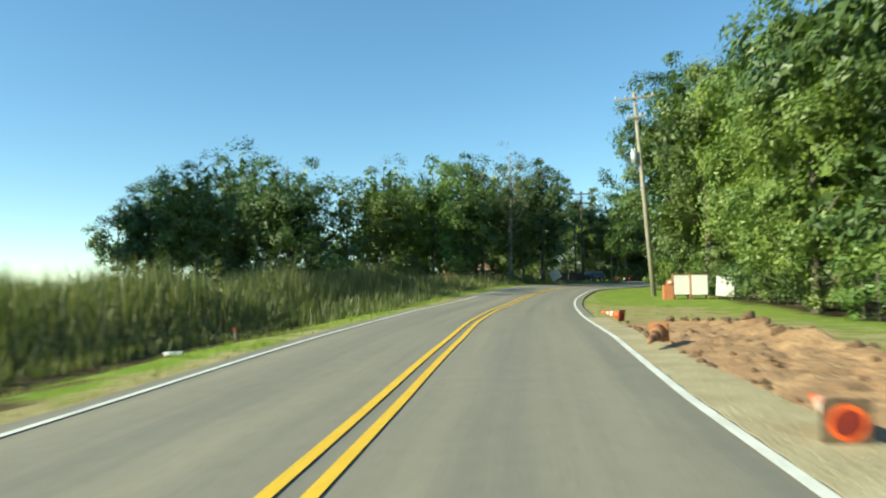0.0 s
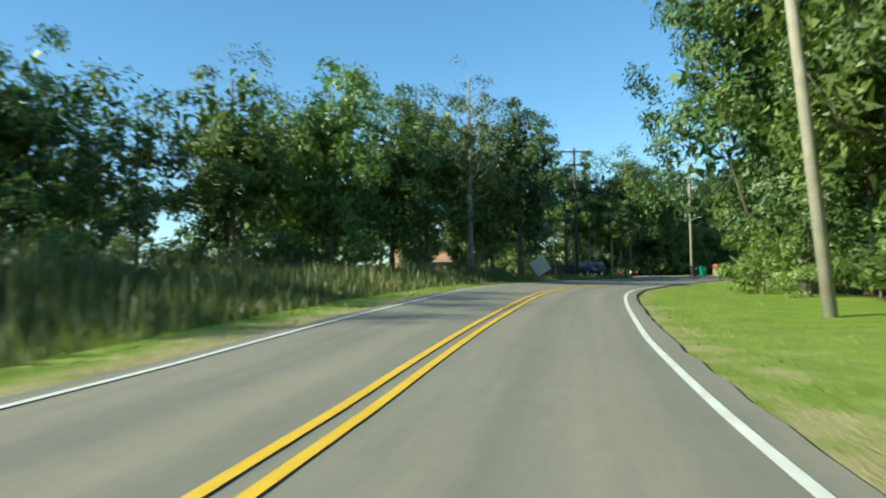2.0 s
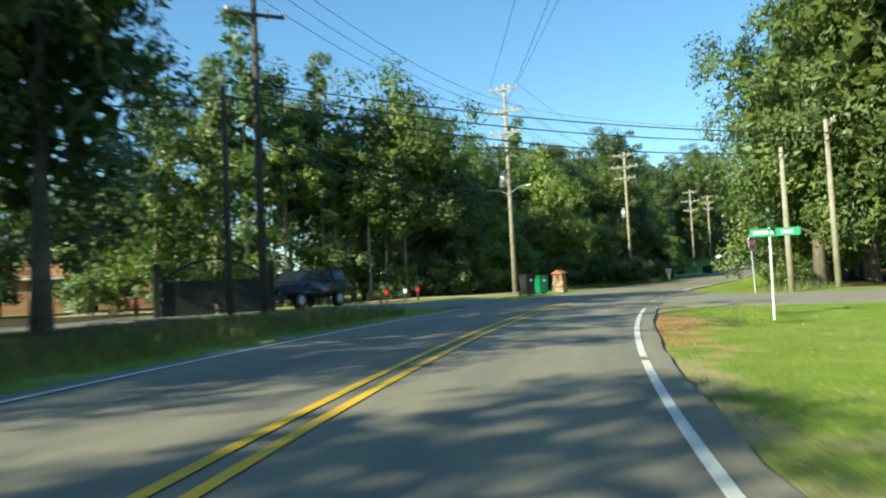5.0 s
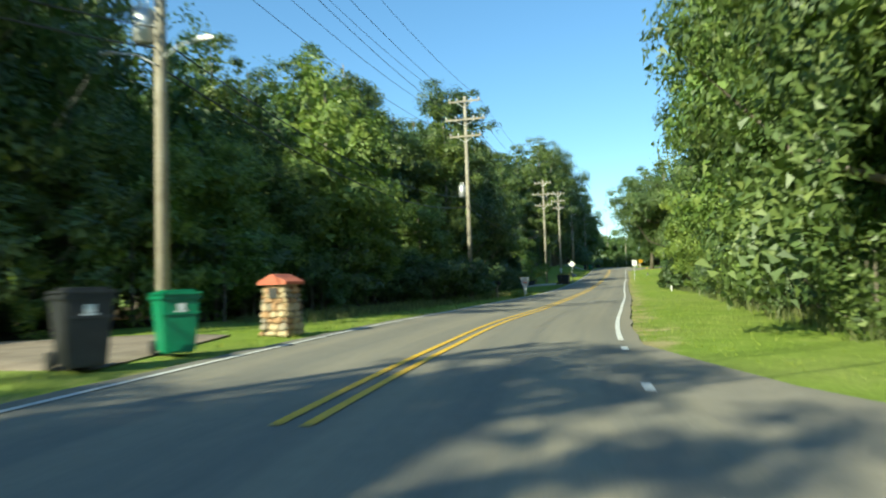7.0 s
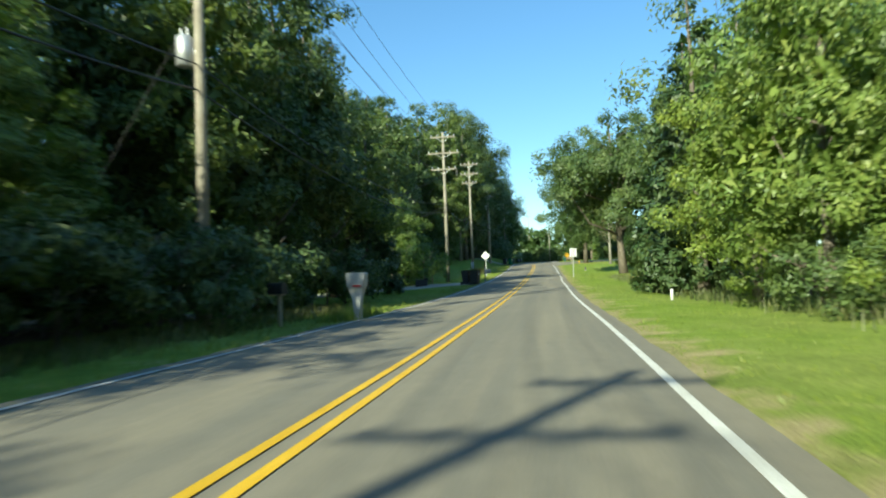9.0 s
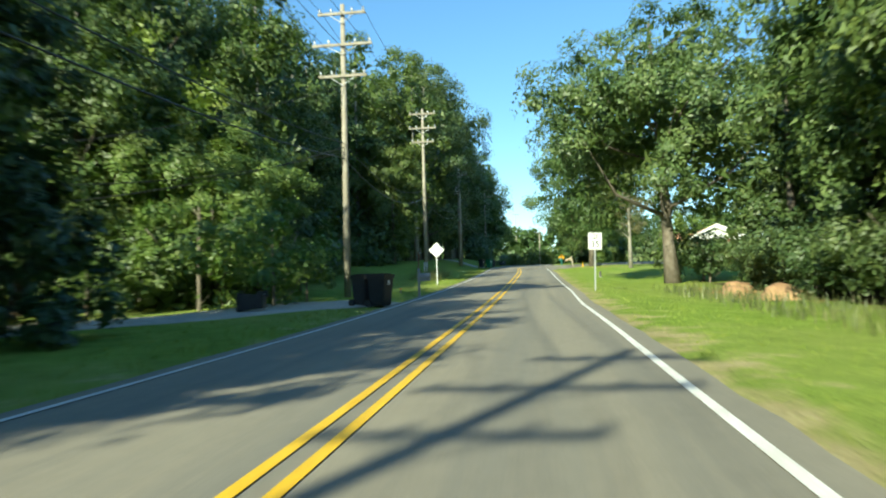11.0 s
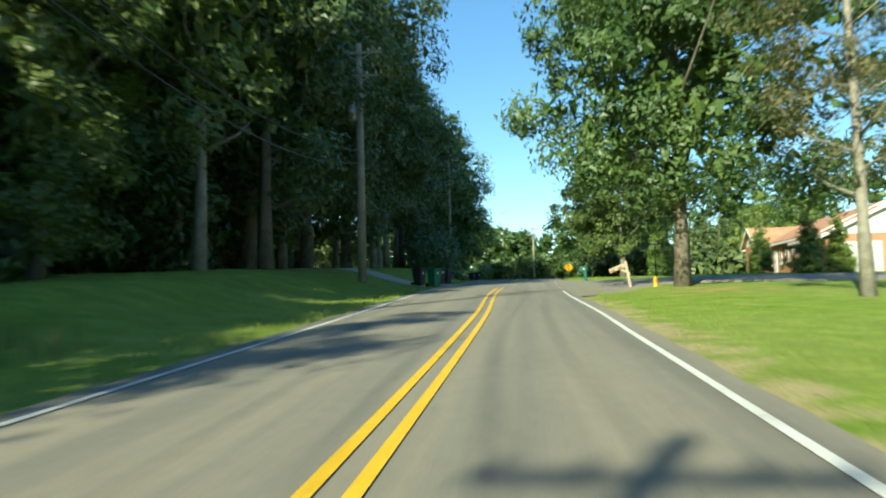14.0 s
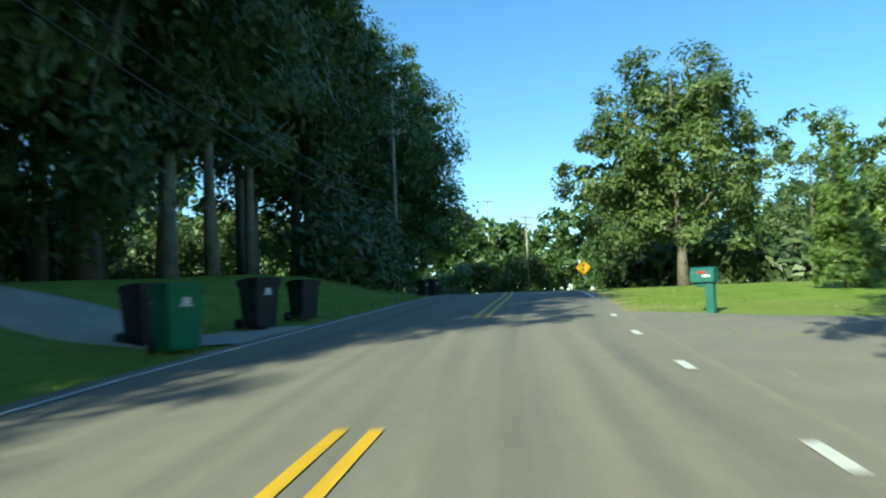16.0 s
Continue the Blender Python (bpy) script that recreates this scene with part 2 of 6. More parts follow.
def height(x, y, road=False):
    """The ground's height; under the road it lies a hand lower than the asphalt."""
    u, off, k = nearest(x, y)
    a = np.abs(off)
    fall = np.tan(np.radians(FP[k, 3]))
    z = FP[k, 2] - fall * np.clip(off, -7, 7)
    if road:
        return z
    left, right = off < 0, off > 0
    z = z - 0.07 * (1 - smooth(3.5, 4.2, a)) - 0.02
    z = z + left * smooth(12.5, 14.5, u) * 0.75 * smooth(5, 11, a)
    z = z + left * smooth(14.0, 15.8, u) * 0.55 * smooth(5.5, 10, a)
    z = z + right * smooth(14.6, 15.8, u) * (1 - smooth(16.5, 17.1, u)) * 0.22 * smooth(4.2, 8, a)
    z = z + left * smooth(3.6, 2.4, u) * (-0.55 * smooth(4.5, 7, a) + 0.75 * smooth(8, 11, a))
    z = z - right * 0.28 * smooth(10, 11.5, u) * (1 - smooth(13.5, 15.5, u)) * smooth(4.5, 7.5, a)
    z = z + 0.05 * np.sin(x * 0.7 + y * 0.31) * smooth(5, 9, a) * 0.6
    z = z + 1.2 * smooth(20, 70, a) * np.sin(x * 0.021 + 1.3) * np.cos(y * 0.017)
    return z


def gz(x, y):
    return float(height(x, y)[0])


def at(u, off, dz=0.0):
    q, d, r = spine(u)
    x, y = q[0] + r[0] * off, q[1] + r[1] * off
    return Vector((x, y, gz(x, y) + dz))


def heading(u):
    _, d, _ = spine(u)
    return math.degrees(math.atan2(-d[0], d[1]))


def mesh_from(name, verts, faces, material, smooth_faces=False):
    me = bpy.data.meshes.new(name)
    me.from_pydata(verts, [], faces)
    me.materials.append(material)
    if smooth_faces:
        me.polygons.foreach_set("use_smooth", [True] * len(me.polygons))
    me.update()
    return me


# ---- ground ----


def build_ground():
    xs, ys = np.arange(-150, 231, 1.9), np.arange(-150, 321, 1.9)
    gx, gy = np.meshgrid(xs, ys)
    x, y = gx.ravel(), gy.ravel()
    u, off, _ = nearest(x, y)
    a = np.abs(off)
    z = height(x, y)
    nx, ny = len(xs), len(ys)
    i = (np.arange(ny - 1)[:, None] * nx + np.arange(nx - 1)[None, :]).ravel()
    quads = np.stack([i, i + 1, i + 1 + nx, i + nx], 1).tolist()
    verts = np.stack([x, y, z], 1).tolist()
    rim = [k for k in range(nx)] + [nx - 1 + nx * k for k in range(1, ny)] + [nx * ny - 1 - k for k in range(1, nx)] + [nx * (ny - 1 - k) for k in range(1, ny - 1)]
    first = len(verts)
    for k in rim:
        vx, vy, _ = verts[k]
        verts.append((40 + (vx - 40) * 12, 85 + (vy - 85) * 12, 0.0))
    for j in range(len(rim)):
        j2 = (j + 1) % len(rim)
        quads.append((rim[j], first + j, first + j2, rim[j2]))
    me = mesh_from("ground", verts, quads, GROUND, True)
    zone = np.zeros((len(verts), 4), np.float32)
    n = len(x)
    right, left = off > 0, off < 0
    zone[:n, 0] = np.clip(1 - (a - 3.4) / 1.5, 0, 1) * np.where(right, 0.55, np.where(u < 3.8, 0.75, 0.3))
    zone[:n, 0] = np.maximum(zone[:n, 0], right * 0.5 * (u < 2.4) * (1 - smooth(7, 12, a)))
    wood = smooth(10.5, 13, a) * right * (u < 13.6) * ((u < 5.4) | (u > 7.7)) + smooth(9.5, 12, a) * left * (u > 7.3) * (u < 10.8)
    wood = wood + smooth(15, 19, a) * left * (u >= 10.8) * (u < 12.9) + smooth(28, 34, a) * left * (u >= 12.9) + smooth(17, 24, a) * left * (u <= 7.3)
    # brown verge before the gate and dark ditch, with their shade painted in
    wood = wood + left * smooth(4.6, 5.2, u) * (1 - smooth(6.2, 6.7, u)) * smooth(4.4, 6.0, a) * 0.85 + left * smooth(-1.0, 0.0, u) * (1 - smooth(4.2, 4.8, u)) * smooth(4.8, 6.4, a) * 0.9
    wood = wood * (1 - smooth(34, 46, a))
    zone[:n, 1] = np.clip(wood, 0, 1) * 0.8
    clay = right * 0.6 * np.exp(-((u - 6.2) / 0.4) ** 2) * (1 - smooth(3.9, 5.6, a)) + left * np.exp(-((u - 4.35) / 0.35) ** 2) * np.exp(-((a - 7) / 1.8) ** 2)
    clay = clay + right * np.exp(-((u - 12.9) / 0.5) ** 2) * np.exp(-((a - 10.5) / 1.8) ** 2) * 0.5
    clay = clay + right * np.exp(-((u - 15.7) / 0.3) ** 2) * np.exp(-((a - 9) / 3) ** 2) * 0.35
    zone[:n, 2] = np.clip(clay, 0, 1)
    zone[:, 3] = 1
    col = me.color_attributes.new("zone", "FLOAT_COLOR", "POINT")
    col.data.foreach_set("color", zone.ravel())
    return tagged(new("ground", me), "mown green verge and lawn with dry edges, leaf litter and painted-in ditch shade", "ground", kind="structure")


ground = build_ground()

# ---- road and its paint ----


def strip(name, u0, u1, o0, o1, lift, material, step=0.06, skirt=0.0, wobble=0.0):
    """A band along the road between two distances from its middle."""
    verts, faces = [], []
    us = np.linspace(u0, u1, max(2, int(round((u1 - u0) / step)) + 1))
    rng = random.Random(int(u0 * 100 + o0 * 10))
    for u in us:
        q, d, r = spine(u)
        fall = math.tan(math.radians(q[3]))
        row = [(o0, 0), (o1, 0)]
        for o, _ in row:
            o += rng.uniform(-wobble, wobble)
            verts.append((q[0] + r[0] * o, q[1] + r[1] * o, q[2] - fall * o + lift))
        if skirt:
            for o in (o0 - 0.03, o1 + 0.03):
                verts.append((q[0] + r[0] * o, q[1] + r[1] * o, q[2] - fall * o + lift - skirt))
    w = 4 if skirt else 2
    for i in range(len(us) - 1):
        a = i * w
        faces.append((a, a + 1, a + w + 1, a + w))
        if skirt:
            faces.append((a + 2, a, a + w, a + w + 2))
            faces.append((a + 1, a + 3, a + w + 3, a + w + 1))
    me = mesh_from(name, verts, faces, material)
    uv = me.uv_layers.new(name="run")
    for lp in me.loops:
        i, c = divmod(lp.vertex_index, w)
        uv.data[lp.index].uv = ((o0, o1, o0, o1)[c], us[i] * 15.0)
    return me


CENTRE = ((-3, 0.5, 1.0, 1.4, 1.95, 2.4, 3.4, 6.3, 7.9, 8.4, 8.9, 10.0, 11.8, 12.3, 13.0, 13.8, 14.8, 15.2, 15.9, 16.3, 18),
          (0, 0.02, -0.04, -0.2, -0.24, -0.04, 0, -0.04, 0, -0.1, 0, -0.1, 0.03, 0.08, 0.11, 0.1, 0.09, 0.09, 0.05, 0.02, 0))
LEFT_EDGE = ((-3, 0.5, 1.9, 2.5, 3.4, 3.9, 6.0, 7.0, 7.9, 8.6, 9.5, 10.2, 11.9, 13.2, 15.9, 16.5, 17, 18), (-3.05, -3.08, -3.4, -2.88, -2.95, -3.25, -3.1, -2.95, -3.08, -3.4, -3.68, -3.7, -3.13, -3.05, -3.3, -3.6, -3.5, -3.3))
RIGHT_EDGE = ((-3, 0.5, 1.0, 1.9, 2.4, 2.8, 3.6, 6.2, 8.0, 9.6, 11.8, 12.3, 12.9, 13.8, 14.8, 15.3, 15.9, 16.3, 16.55, 16.8, 18), (3.1, 3.1, 3.3, 3.25, 3.02, 2.92, 3.03, 3.14, 3.24, 3.24, 3.08, 3.0, 3.18, 3.1, 2.98, 3.06, 3.17, 3.14, 2.99, 2.9, 3.1))
road_mesh = strip("road", -3, 20.9, -3.5, 3.5, 0.0, ASPHALT, skirt=0.2, wobble=0.04)
for i, u in enumerate(np.linspace(-3, 20.9, len(road_mesh.vertices) // 4)):
    q, _, r = spine(u)
    for k, o in ((0, float(np.interp(u, *LEFT_EDGE)) + 3.15), (1, float(np.interp(u, *RIGHT_EDGE)) - 3.12)):
        for v in (road_mesh.vertices[4 * i + k], road_mesh.vertices[4 * i + k + 2]):
            v.co += Vector((r[0] * o, r[1] * o, -math.tan(math.radians(q[3])) * o))
road = tagged(new("road", road_mesh), "worn grey asphalt country road with painted lines", "road", kind="structure")


def paint(name, u0, u1, run, off, width, material):
    """A painted line that follows its own run of distances from the road's middle."""
    me = strip(name, u0, u1, off - width / 2, off + width / 2, 0.012, material)
    us = np.linspace(u0, u1, len(me.vertices) // 2)
    for i, u in enumerate(us):
        q, _, r = spine(u)
        o = float(np.interp(u, *run))
        for k in (2 * i, 2 * i + 1):
            me.vertices[k].co += Vector((r[0] * o, r[1] * o, -math.tan(math.radians(q[3])) * o))
    ob = new(name, me)
    ob.parent = road
    return ob


for u0, u1 in ((-3, 6.93), (7.38, 16.34), (17.02, 20.9)):
    paint("centre_line", u0, u1, CENTRE, -0.14, 0.11, YELLOW_PAINT)
    paint("centre_line", u0, u1, CENTRE, 0.14, 0.11, YELLOW_PAINT)
paint("edge_line", -3, 20.9, LEFT_EDGE, 0, 0.1, WHITE_PAINT)
for u0, u1 in ((-3, 5.72), (5.75, 6.62), (7.96, 16.05), (17.5, 20.9)):
    paint("edge_line", u0, u1, RIGHT_EDGE, 0, 0.11, WHITE_PAINT)
for u0 in (6.93, 7.23, 7.53, 7.83, 16.275, 16.51, 16.735, 16.97):
    paint("edge_dash", u0, u0 + 0.042, RIGHT_EDGE, 0, 0.12, WHITE_PAINT)


def lane(name, points, half, material, lift, label, over=0.0):
    """A side road or drive along points in the plan, draped on the ground."""
    verts, faces = [], []
    pts = [Vector(p) for p in points]
    fine = []
    for i in range(len(pts) - 1):
        steps = max(2, int((pts[i + 1] - pts[i]).length / 0.7))
        fine += [pts[i].lerp(pts[i + 1], k / steps) for k in range(steps)]
    fine.append(pts[-1])
    m = len(fine)
    cols = 9
    for i, p in enumerate(fine):
        d = (fine[min(i + 1, m - 1)] - fine[max(i - 1, 0)]).normalized()
        r = Vector((d.y, -d.x))
        h = half[0] + (half[1] - half[0]) * smooth(0, 1, min(1.0, (i / m) * half[2]))
        for c in range(cols):
            o = (-1, -0.97, -0.7, -0.35, 0, 0.35, 0.7, 0.97, 1)[c] * h
            q = p + r * o
            edge = 0.07 if c in (0, cols - 1) else 0.0
            far = abs(float(nearest(q.x, q.y)[1][0]))
            blend = float(smooth(3.9, 6.5, far))
            flush = float(height(q.x, q.y, True)[0]) - 0.008
            verts.append((q.x, q.y, flush * (1 - blend) + (gz(q.x, q.y) + lift - edge) * blend))
    for i in range(m - 1):
        for c in range(cols - 1):
            a = i * cols + c
            faces.append((a, a + 1, a + cols + 1, a + cols))
    return tagged(new(name, mesh_from(name, verts, faces, material, True)), label, "road", kind="structure")


DRIVE_GRAVEL = plain("drive_gravel", (0.2, 0.155, 0.115), (0.32, 0.26, 0.2), 0.95, 1.5, fine=60)


def junction(name, north, south, label):
    """A side road between its two kerb lines, its mouth flaring into the main road."""
    verts, faces, rows = [], [], []
    for i in range(len(north) - 1):
        a, b, c, d = (Vector(v) for v in (north[i], north[i + 1], south[i], south[i + 1]))
        steps = max(1, int(max((b - a).length, (d - c).length) / 0.9))
        rows += [(a.lerp(b, k / steps), c.lerp(d, k / steps)) for k in range(steps)]
    rows.append((Vector(north[-1]), Vector(south[-1])))
    cols = 25
    for a, c in rows:
        for k in range(cols):
            q = a.lerp(c, k / (cols - 1))
            far = abs(float(nearest(q.x, q.y)[1][0]))
            blend = float(smooth(3.7, 6.0, far))
            edge = 0.06 if k in (0, cols - 1) else 0.0
            verts.append((q.x, q.y, (float(height(q.x, q.y, True)[0]) - 0.008) * (1 - blend) + (gz(q.x, q.y) + 0.05 - edge) * blend))
    for i in range(len(rows) - 1):
        for k in range(cols - 1):
            v = i * cols + k
            faces.append((v, v + 1, v + cols + 1, v + cols))
    return tagged(new(name, mesh_from(name, verts, faces, SIDE_ASPHALT, True)), label, "road", kind="structure")


junction("side_road",
         [at(7.95, 2.9)[:2], at(7.95, 3.5)[:2], (6.85, 37.3), (6.4, 35.0), (6.4, 33.1), (7.2, 31.3), (9.2, 30.3), (12, 29.5), (22, 25.5), (42, 16), (64, 4)],
         [at(6.42, 2.9)[:2], at(6.42, 3.3)[:2], (-1.0, 22.3), (-0.3, 22.95), (0.4, 23.2), (1.6, 23.3), (3.2, 22.9), (7, 21.6), (18, 17.5), (38, 8.5), (60, -3)],
         "pale asphalt side road joining the main road")
lane("drive", [(-4.6, 30.9), (-9, 31.3), (-14, 30.0), (-22, 26), (-40, 16)], (4.2, 2.5, 3.0), SIDE_ASPHALT, 0.05, "grey asphalt drive to the dark iron gate")
lane("drive", [(-1.0, 42.0), (-5, 43.2), (-10, 43.6), (-30, 45)], (3.0, 2.0, 3.0), DRIVE_GRAVEL, 0.06, "pale gravel drive beside the stone pillar")
lane("drive", [(38.9, 108.0), (35, 107.6), (30, 104.5), (20, 100)], (2.6, 1.7, 2.5), CONCRETE, 0.05, "pale concrete drive crossing the shaded verge")
lane("drive", [(75.0, 165.6), (71, 166.3), (67, 167.1), (58, 169), (40, 174)], (1.7, 1.15, 3.0), CONCRETE, 0.05, "pale concrete drive beside the wheeled bins")
lane("drive", [at(16.4, 3.2)[:2], at(16.4, 8)[:2], at(16.38, 16)[:2], at(16.3, 27)[:2]], (10.5, 4.3, 5.0), SIDE_ASPHALT, 0.07, "wide pale asphalt drive to the brick house")
lane("drive", [(20.5, 82.5), (15, 85), (8, 88)], (2.4, 1.7, 2.5), SIDE_ASPHALT, 0.05, "shaded drive under the trees")

# ---- builders ----


def part(name, bm, material, parent, label="", smooth_faces=False):
    me = bpy.data.meshes.new(name)
    bm.to_mesh(me)
    bm.free()
    me.materials.append(material)
    if smooth_faces:
        me.polygons.foreach_set("use_smooth", [True] * len(me.polygons))
    ob = new(name, me)
    ob.parent = parent
    return tagged(ob, label)


def thing(name, label, category, m=None, group=""):
    ob = new(name)
    ob.empty_display_size = 0.2
    if m is not None:
        ob.matrix_world = m
    return tagged(ob, label, category, group)


def box(bm, size, at_=(0, 0, 0), rot=(0, 0, 0), bevel=0.0, taper=1.0):
    r = bmesh.ops.create_cube(bm, size=1.0)
    vs = r["verts"]
    for v in vs:
        k = taper if v.co.z < 0 else 1.0
        v.co = Vector((v.co.x * size[0] * k, v.co.y * size[1] * k, v.co.z * size[2]))
    if bevel:
        es = list({e for v in vs for e in v.link_edges})
        out = bmesh.ops.bevel(bm, geom=es, offset=bevel, segments=2, affect="EDGES")
        vs = list({v for f in out["faces"] for v in f.verts} | {v for v in vs if v.is_valid})
    bmesh.ops.transform(bm, matrix=pose(*at_, *rot), verts=vs)
    return bm


def tube(bm, points, radii, sides=8, caps=True):
    """A round body through points, each with its radius."""
    rings = []
    pts = [Vector(p) for p in points]
    for i, p in enumerate(pts):
        d = (pts[min(i + 1, len(pts) - 1)] - pts[max(i - 1, 0)]).normalized()
        a = d.orthogonal().normalized() if abs(d.z) < 0.95 else Vector((1, 0, 0)).cross(d).normalized()
        b = d.cross(a)
        rings.append([bm.verts.new(p + (a * math.cos(t) + b * math.sin(t)) * radii[i]) for t in (k * math.tau / sides for k in range(sides))])
    for r0, r1 in zip(rings, rings[1:]):
        for k in range(sides):
            bm.faces.new((r0[k], r0[(k + 1) % sides], r1[(k + 1) % sides], r1[k]))
    if caps:
        bm.faces.new(rings[0][::-1])
        bm.faces.new(rings[-1])
    return bm


def prism(bm, outline, depth, m=None):
    """A plate with the given outline in x and z, of some depth along y."""
    a = [bm.verts.new((x, -depth / 2, z)) for x, z in outline]
    b = [bm.verts.new((x, depth / 2, z)) for x, z in outline]
    n = len(outline)
    bm.faces.new(a[::-1])
    bm.faces.new(b)
    for i in range(n):
        bm.faces.new((a[i], a[(i + 1) % n], b[(i + 1) % n], b[i]))
    if m is not None:
        bmesh.ops.transform(bm, matrix=m, verts=a + b)
    bmesh.ops.recalc_face_normals(bm, faces=bm.faces)
    return bm


def lettering(name, text, size, parent, m, material, align="CENTER"):
    cu = bpy.data.curves.new(name, "FONT")
    cu.body, cu.size, cu.align_x, cu.align_y, cu.extrude, cu.offset = text, size, align, "CENTER", 0.002, size * 0.012
    cu.materials.append(material)
    ob = new(name, cu)
    ob.parent, ob.matrix_local = parent, m
    return ob


# ---- trees ----


def crown_lobes(seed, h, base, r, n, lobe, shape="round"):
    """The middles and sizes of a crown's leafy lobes, most of them near its outline."""
    rng = np.random.default_rng(seed + 77)
    out, rad = [], []
    while len(out) < n:
        p = rng.uniform(-1, 1, 3)
        k = p[2] * 0.5 + 0.5
        if shape == "round":
            lim = math.sqrt(max(0.0, 1 - (p[2]) ** 2)) ** 0.8
        elif shape == "tall":
            lim = max(0.0, math.sin(math.pi * min(1, 0.12 + k * 0.9))) ** 0.7
        elif shape == "broad":
            lim = math.sin(math.pi * (0.2 + 0.75 * k))
        elif shape == "dome":
            lim = math.sqrt(max(0.0, 1 - (max(0.0, k - 0.3) / 0.73) ** 2)) * (0.7 + 0.3 * min(1.0, k / 0.3))
        else:
            lim = 1.02 - k
        d = math.hypot(p[0], p[1])
        if d > lim or (d < lim * 0.55 and rng.random() < 0.8):
            continue
        lob = 0.84 + 0.2 * math.sin(3 * math.atan2(p[1], p[0]) + seed + 2.5 * k)
        out.append((p[0] * r * lob, p[1] * r * lob, base + k * (h - base)))
        rad.append(lobe * rng.uniform(0.65, 1.35))
    return out, rad


def foliage(seed, centres, radii, per, leaf, material, heart=1500, name="crown", flat=0.0, long=1.35):
    """A crown: lobes made of tufts of small leaves, and larger leaves in its shaded heart."""
    rng = np.random.default_rng(seed)
    c, rr = np.asarray(centres, float), np.asarray(radii, float)
    m, tufts = len(c), 7
    mid = c.mean(0)
    out = (c - mid) * (1, 1, 0.6)
    out /= np.linalg.norm(out, axis=1)[:, None] + 1e-6
    td = rng.normal(size=(m, tufts, 3)) + out[:, None, :] * 0.8 + np.array((0, 0, 0.4))
    td /= np.linalg.norm(td, axis=2)[..., None]
    reach = rng.uniform(0.78, 1.08, (m, tufts))
    which = rng.integers(0, tufts, (m, per))
    rows = np.arange(m)[:, None]
    d0 = td[rows, which]
    d = d0 + rng.normal(size=(m, per, 3)) * 0.42
    d /= np.linalg.norm(d, axis=2)[..., None]
    far = rr[:, None] * reach[rows, which] * rng.uniform(0.25, 1.06, (m, per)) ** 0.65
    pos = (c[:, None] + d * far[..., None] * (1, 1, 0.8)).reshape(-1, 3)
    nrm = (d * 0.55 + d0 * 0.6 + rng.normal(size=(m, per, 3)) * 0.36).reshape(-1, 3)
    nrm[:, 2] += 0.3 + flat
    size = leaf * rng.uniform(0.6, 1.35, len(pos))
    if heart:
        pick = rng.integers(0, m, heart)
        inner = mid + (c[pick] - mid) * rng.uniform(0.4, 0.9, heart)[:, None] + rng.normal(size=(heart, 3)) * (rr[pick] * 0.22)[:, None]
        pos = np.concatenate([pos, inner])
        nrm = np.concatenate([nrm, rng.normal(size=(heart, 3))])
        size = np.concatenate([size, rng.uniform(0.45, 0.75, heart) * max(0.3, rr.mean() * 0.68)])
    n = len(pos)
    nrm /= np.linalg.norm(nrm, axis=1)[:, None]
    t = np.cross(nrm, rng.normal(size=(n, 3)))
    t /= np.linalg.norm(t, axis=1)[:, None]
    b = np.cross(nrm, t)
    s = size[:, None]
    v = np.stack([pos - t * s * 0.55 * long, pos + t * s * 0.5 * long + b * s * 0.34 + nrm * s * 0.1, pos + t * s * 0.25 * long - b * s * 0.36], 1).reshape(-1, 3)
    me = bpy.data.meshes.new(name)
    me.vertices.add(3 * n)
    me.vertices.foreach_set("co", v.astype(np.float32).ravel())
    me.loops.add(3 * n)
    me.loops.foreach_set("vertex_index", np.arange(3 * n, dtype=np.int32))
    me.polygons.add(n)
    me.polygons.foreach_set("loop_start", np.arange(0, 3 * n, 3, dtype=np.int32))
    me.update(calc_edges=True)
    me.materials.append(material)
    return me


def trunk_mesh(seed, h, r0, limbs, spread, first, material, lean=0.03, name="trunk"):
    rng = random.Random(seed)
    bm = bmesh.new()
    pts, rad = [], []
    x = y = 0.0
    for i in range(7):
        k = i / 6
        pts.append((x, y, k * h - 0.25))
        rad.append(r0 * (1.35 if i == 0 else 1.0) * (1 - 0.85 * k) + 0.015)
        x += rng.uniform(-lean, lean) * h / 6
        y += rng.uniform(-lean, lean) * h / 6
    tube(bm, pts, rad, 7)
    for i in range(limbs):
        k = first + (0.9 - first) * (i + rng.random() * 0.6) / limbs
        a = i * 2.4 + rng.uniform(-0.4, 0.4)
        j = min(5, int(k * 6))
        p = Vector(pts[j]).lerp(Vector(pts[j + 1]), k * 6 - j)
        ln = spread * rng.uniform(0.6, 1.0) * (1.1 - 0.6 * k)
        q = p + Vector((math.cos(a), math.sin(a), 0.45)) * ln * 0.55
        e = p + Vector((math.cos(a + 0.2), math.sin(a + 0.2), 0.75)) * ln
        w = r0 * (1 - 0.85 * k) * 0.5
        tube(bm, (p, q, e), (w, w * 0.6, 0.02), 4)
    me = bpy.data.meshes.new(name)
    bm.to_mesh(me)
    bm.free()
    me.materials.append(material)
    me.polygons.foreach_set("use_smooth", [True] * len(me.polygons))
    return me


